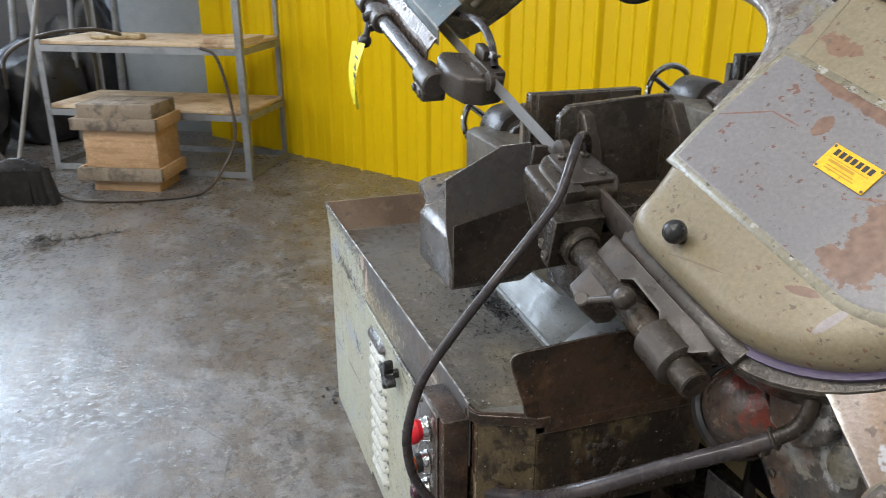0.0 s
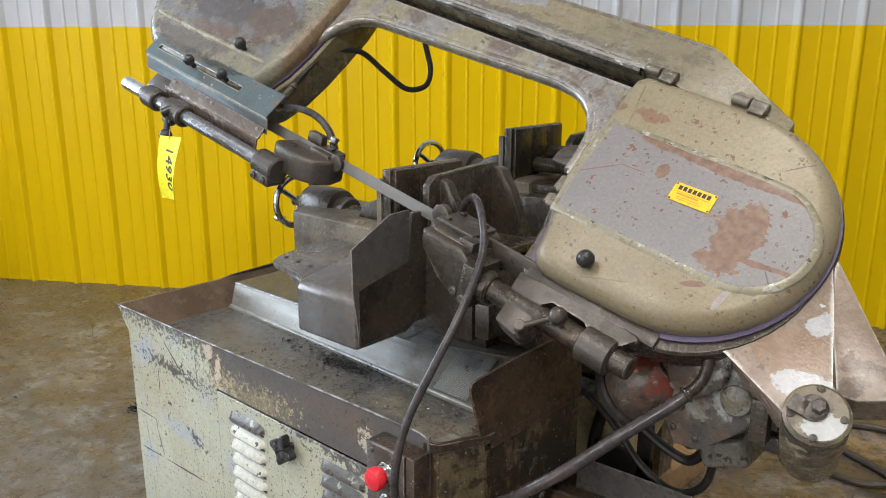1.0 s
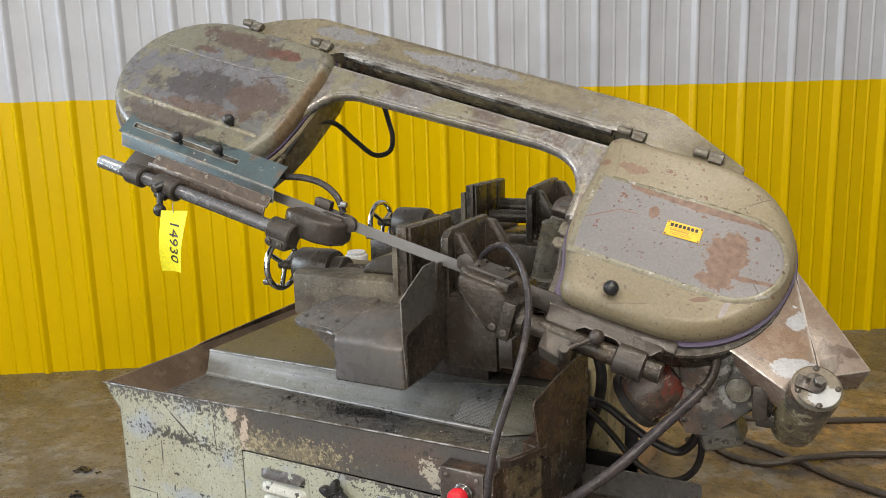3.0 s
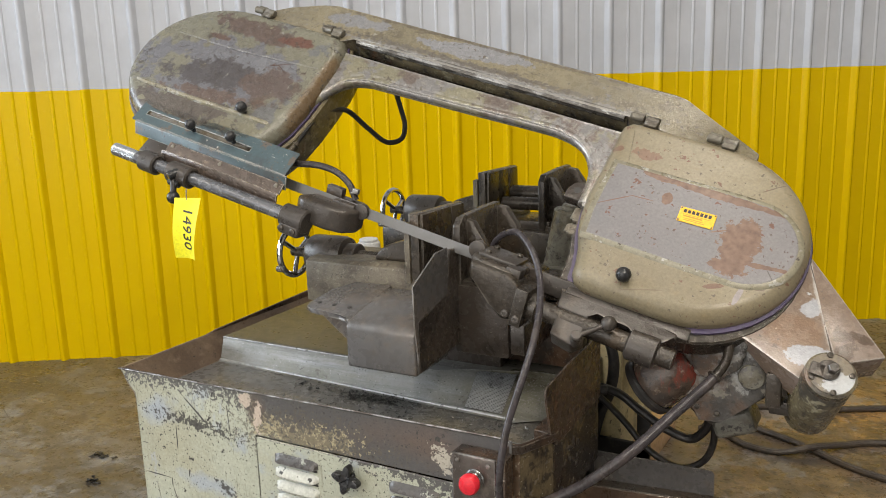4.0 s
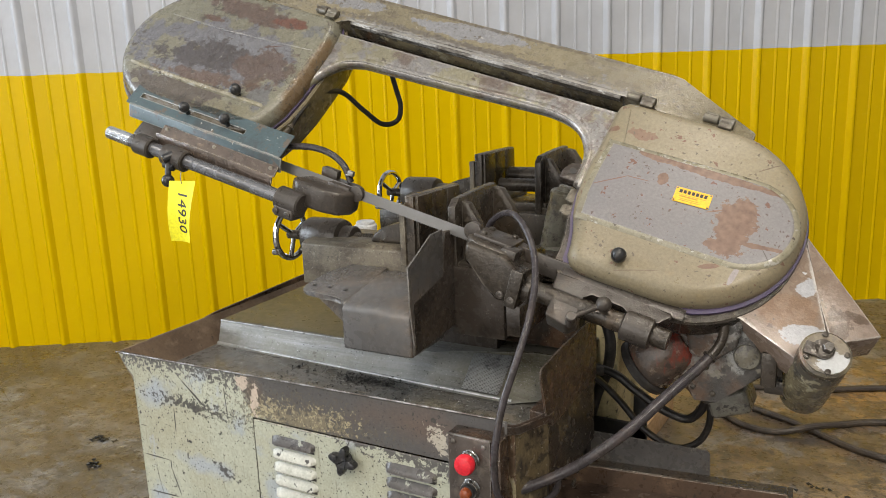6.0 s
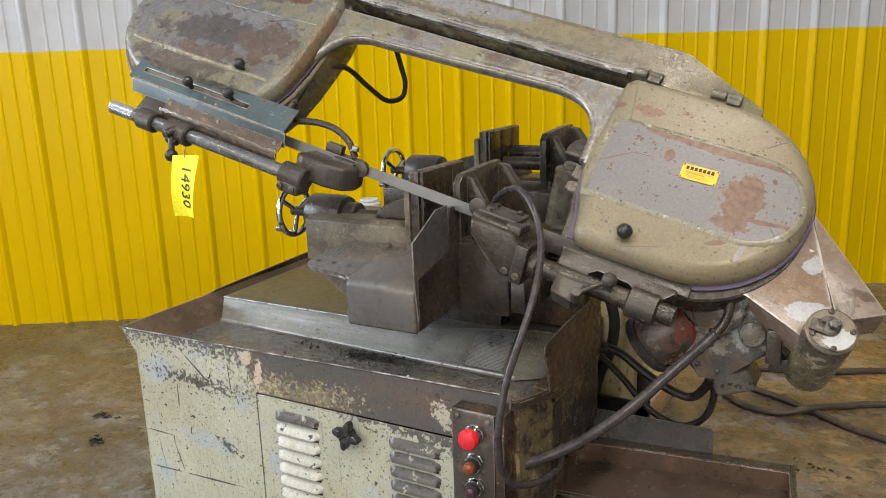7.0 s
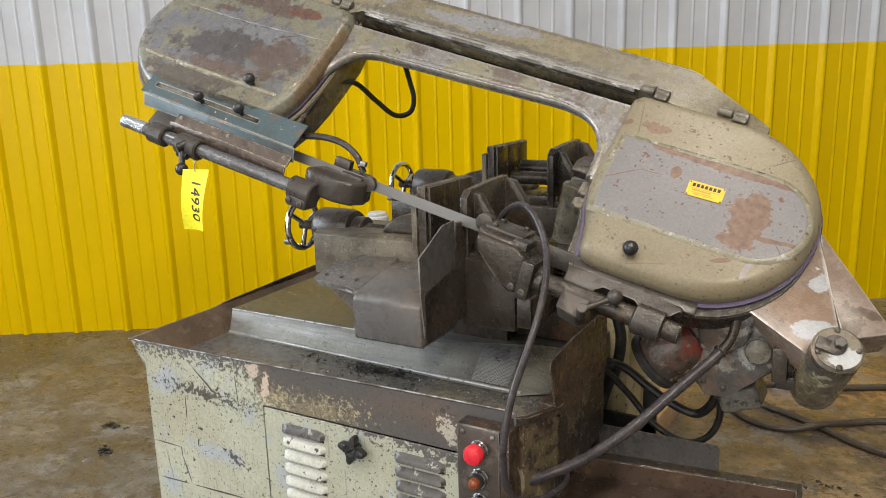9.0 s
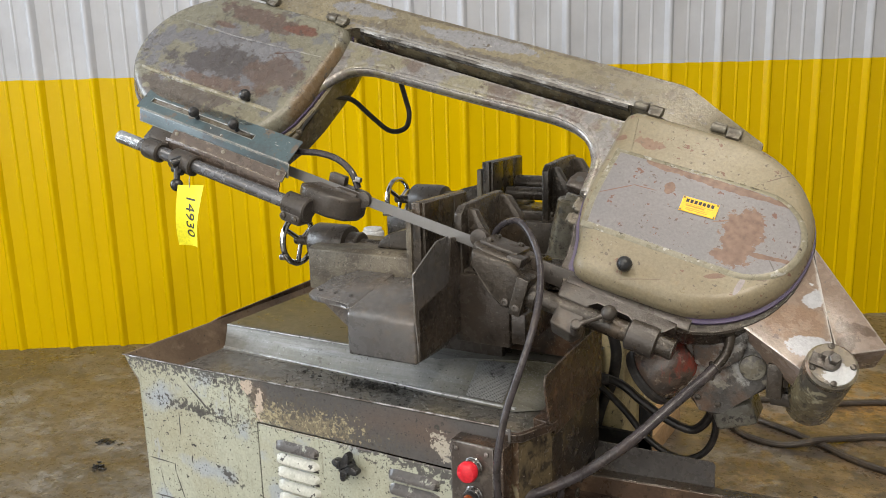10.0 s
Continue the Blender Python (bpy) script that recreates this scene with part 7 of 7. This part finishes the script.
# air hose hung over the shelf down to the floor
solid("air_hose", tube([(-2.95, -1.25, 0.55), (-2.80, -1.20, 0.74), (-2.80, -1.02, 0.84), (-2.90, -0.78, 0.86), (-3.05, -0.62, 0.815)], 0.011, 10, 8), cord, "dark air hose lying over the shelf", "hose", group="hoses")
solid("air_hose", tube([(-2.95, -1.30, 0.62), (-2.72, -1.36, 0.45), (-2.58, -1.25, 0.20), (-2.46, -1.00, 0.035), (-2.36, -0.80, 0.013), (-2.30, -0.55, 0.013), (-2.33, -0.28, 0.016), (-2.46, -0.14, 0.12), (-2.50, -0.06, 0.28), (-2.53, -0.07, 0.50), (-2.56, -0.12, 0.72), (-2.58, -0.2, 0.77)], 0.0095, 10, 8), cord, "dark air hose in a wide bow in front of the crate", "hose", group="hoses")

# dim corner behind the shelf: grey sheet partition, dark bags, bin, leaning bars
solid("partition_grey", moved(box(0, 0.62, -0.02, 0.02, 0, 2.4, 0.004), Matrix.Translation((-4.30, -0.66, 0)) @ Matrix.Rotation(radians(64), 4, "Z")), grey_sheet, "blue-grey sheet partition", "wall", kind="structure")
black_bag = material("black_plastic", (0.018, 0.018, 0.020), 0.35, layers=[((0.05, 0.05, 0.055), 6.0, 0.5, 0.62, 0.6)], bump=0.4, bump_scale=14)


def lumpy(c, rx, ry, rz, seed, amount=0.16):
    bm = bmesh.new()
    bmesh.ops.create_icosphere(bm, subdivisions=4, radius=1)
    for v in bm.verts:
        d = v.co.normalized()
        k = 1 + amount * noise.noise(d * 2.2 + Vector((seed, 0, 0))) + amount * 0.5 * noise.noise(d * 6 + Vector((0, seed, 0)))
        v.co = Vector((c[0] + d.x * k * rx, c[1] + d.y * k * ry, max(0.0, c[2] + d.z * k * rz)))
    return bm


for c, rx, ry, rz, seed in (((-3.75, -1.72, 0.36), 0.34, 0.32, 0.50, 1.0), ((-3.25, -1.95, 0.32), 0.30, 0.30, 0.44, 2.0), ((-4.2, -1.25, 0.30), 0.30, 0.32, 0.42, 3.0), ((-4.55, -0.95, 0.45), 0.28, 0.30, 0.60, 5.0)):
    solid("rubbish_bag", lumpy(c, rx, ry, rz, seed), black_bag, "full black plastic rubbish bag on the floor", "rubbish bag", group="rubbish bags")
solid("paper_bundle", lumpy((-3.55, -1.72, 0.88), 0.16, 0.14, 0.09, 9.0, 0.4), material("crumpled_pale_paper", (0.55, 0.60, 0.68), 0.6, bump=0.4, bump_scale=30), "crumpled pale blue paper on a rubbish bag", "paper")
dark_box = material("dark_steel_cabinet", (0.055, 0.055, 0.06), 0.5, layers=[((0.11, 0.10, 0.09), 5.0, 0.5, 0.62, 0.6)])
solid("steel_cabinet", moved(box(0, 1.5, 0, 0.5, 0, 1.9, 0.01), Matrix.Translation((-4.95, -2.35, 0)) @ Matrix.Rotation(radians(66), 4, "Z")), dark_box, "dark steel cabinet in the dim corner", "cabinet")
for k, (x, y, lean) in enumerate(((-4.05, -1.02, 0.10), (-4.12, -1.42, 0.16), (-3.85, -1.55, -0.12), (-4.20, -0.72, 0.05))):
    solid("leaning_bar", rod((x, y, 0), (x - 0.25, y + lean, 1.9), 0.02 + 0.006 * (k % 2)), angle_steel, "grey steel bar leaning in the corner", "steel bar", group="leaning bars")

# swept heap and specks on the floor
hr = random.Random(11)
heap = bmesh.new()
for k in range(520):
    if k < 380:
        a, r = hr.uniform(0, 2 * math.pi), abs(hr.gauss(0, 0.055))
        x, y = -1.75 + r * math.cos(a) * 1.2, -1.02 + r * math.sin(a)
        z = max(0.0, 0.045 - r * 0.55) * hr.uniform(0.3, 1.1)
    else:
        s = hr.random()
        x, y, z = -1.78 - 0.05 * s + hr.gauss(0, 0.012), -0.98 + 0.30 * s + hr.gauss(0, 0.015), 0.0
    q = hr.uniform(0.003, 0.011)
    c = Vector((x, y, z + q * 0.5))
    vs = [heap.verts.new(c + Vector((hr.uniform(-1, 1), hr.uniform(-1, 1), hr.uniform(-0.5, 0.8))) * q) for _ in range(5)]
    for f in ((0, 1, 2), (0, 2, 3), (0, 3, 1), (4, 2, 1), (4, 3, 2), (4, 1, 3)):
        heap.faces.new([vs[i] for i in f])
solid("sweepings", heap, material("grey_sweepings", (0.16, 0.155, 0.15), 0.8, layers=[((0.07, 0.065, 0.06), 30.0, 0.45, 0.6, 0.8)]), "swept heap of grey grit on the concrete floor", "grit", kind="stuff", smooth=0)
specks = bmesh.new()
for cx, cy, n, sp in ((-0.777, 0.435, 26, 0.022), (-0.643, 0.285, 22, 0.018), (-0.2, 0.9, 8, 0.1), (1.95, 0.9, 10, 0.2), (-1.3, -0.4, 14, 0.4), (1.62, 1.15, 12, 0.05), (0.01, -0.02, 10, 0.02)):
    for k in range(n):
        q = hr.uniform(0.004, 0.011)
        c = Vector((cx + hr.gauss(0, sp), cy + hr.gauss(0, sp * 0.6), q * 0.4))
        vs = [specks.verts.new(c + Vector((hr.uniform(-1.4, 1.4), hr.uniform(-1, 1), hr.uniform(-0.4, 0.6))) * q) for _ in range(5)]
        for f in ((0, 1, 2), (0, 2, 3), (0, 3, 1), (4, 2, 1), (4, 3, 2), (4, 1, 3)):
            specks.faces.new([vs[i] for i in f])
solid("floor_debris", specks, swarf, "small dark scraps on the concrete floor", "scraps", kind="stuff", smooth=0)
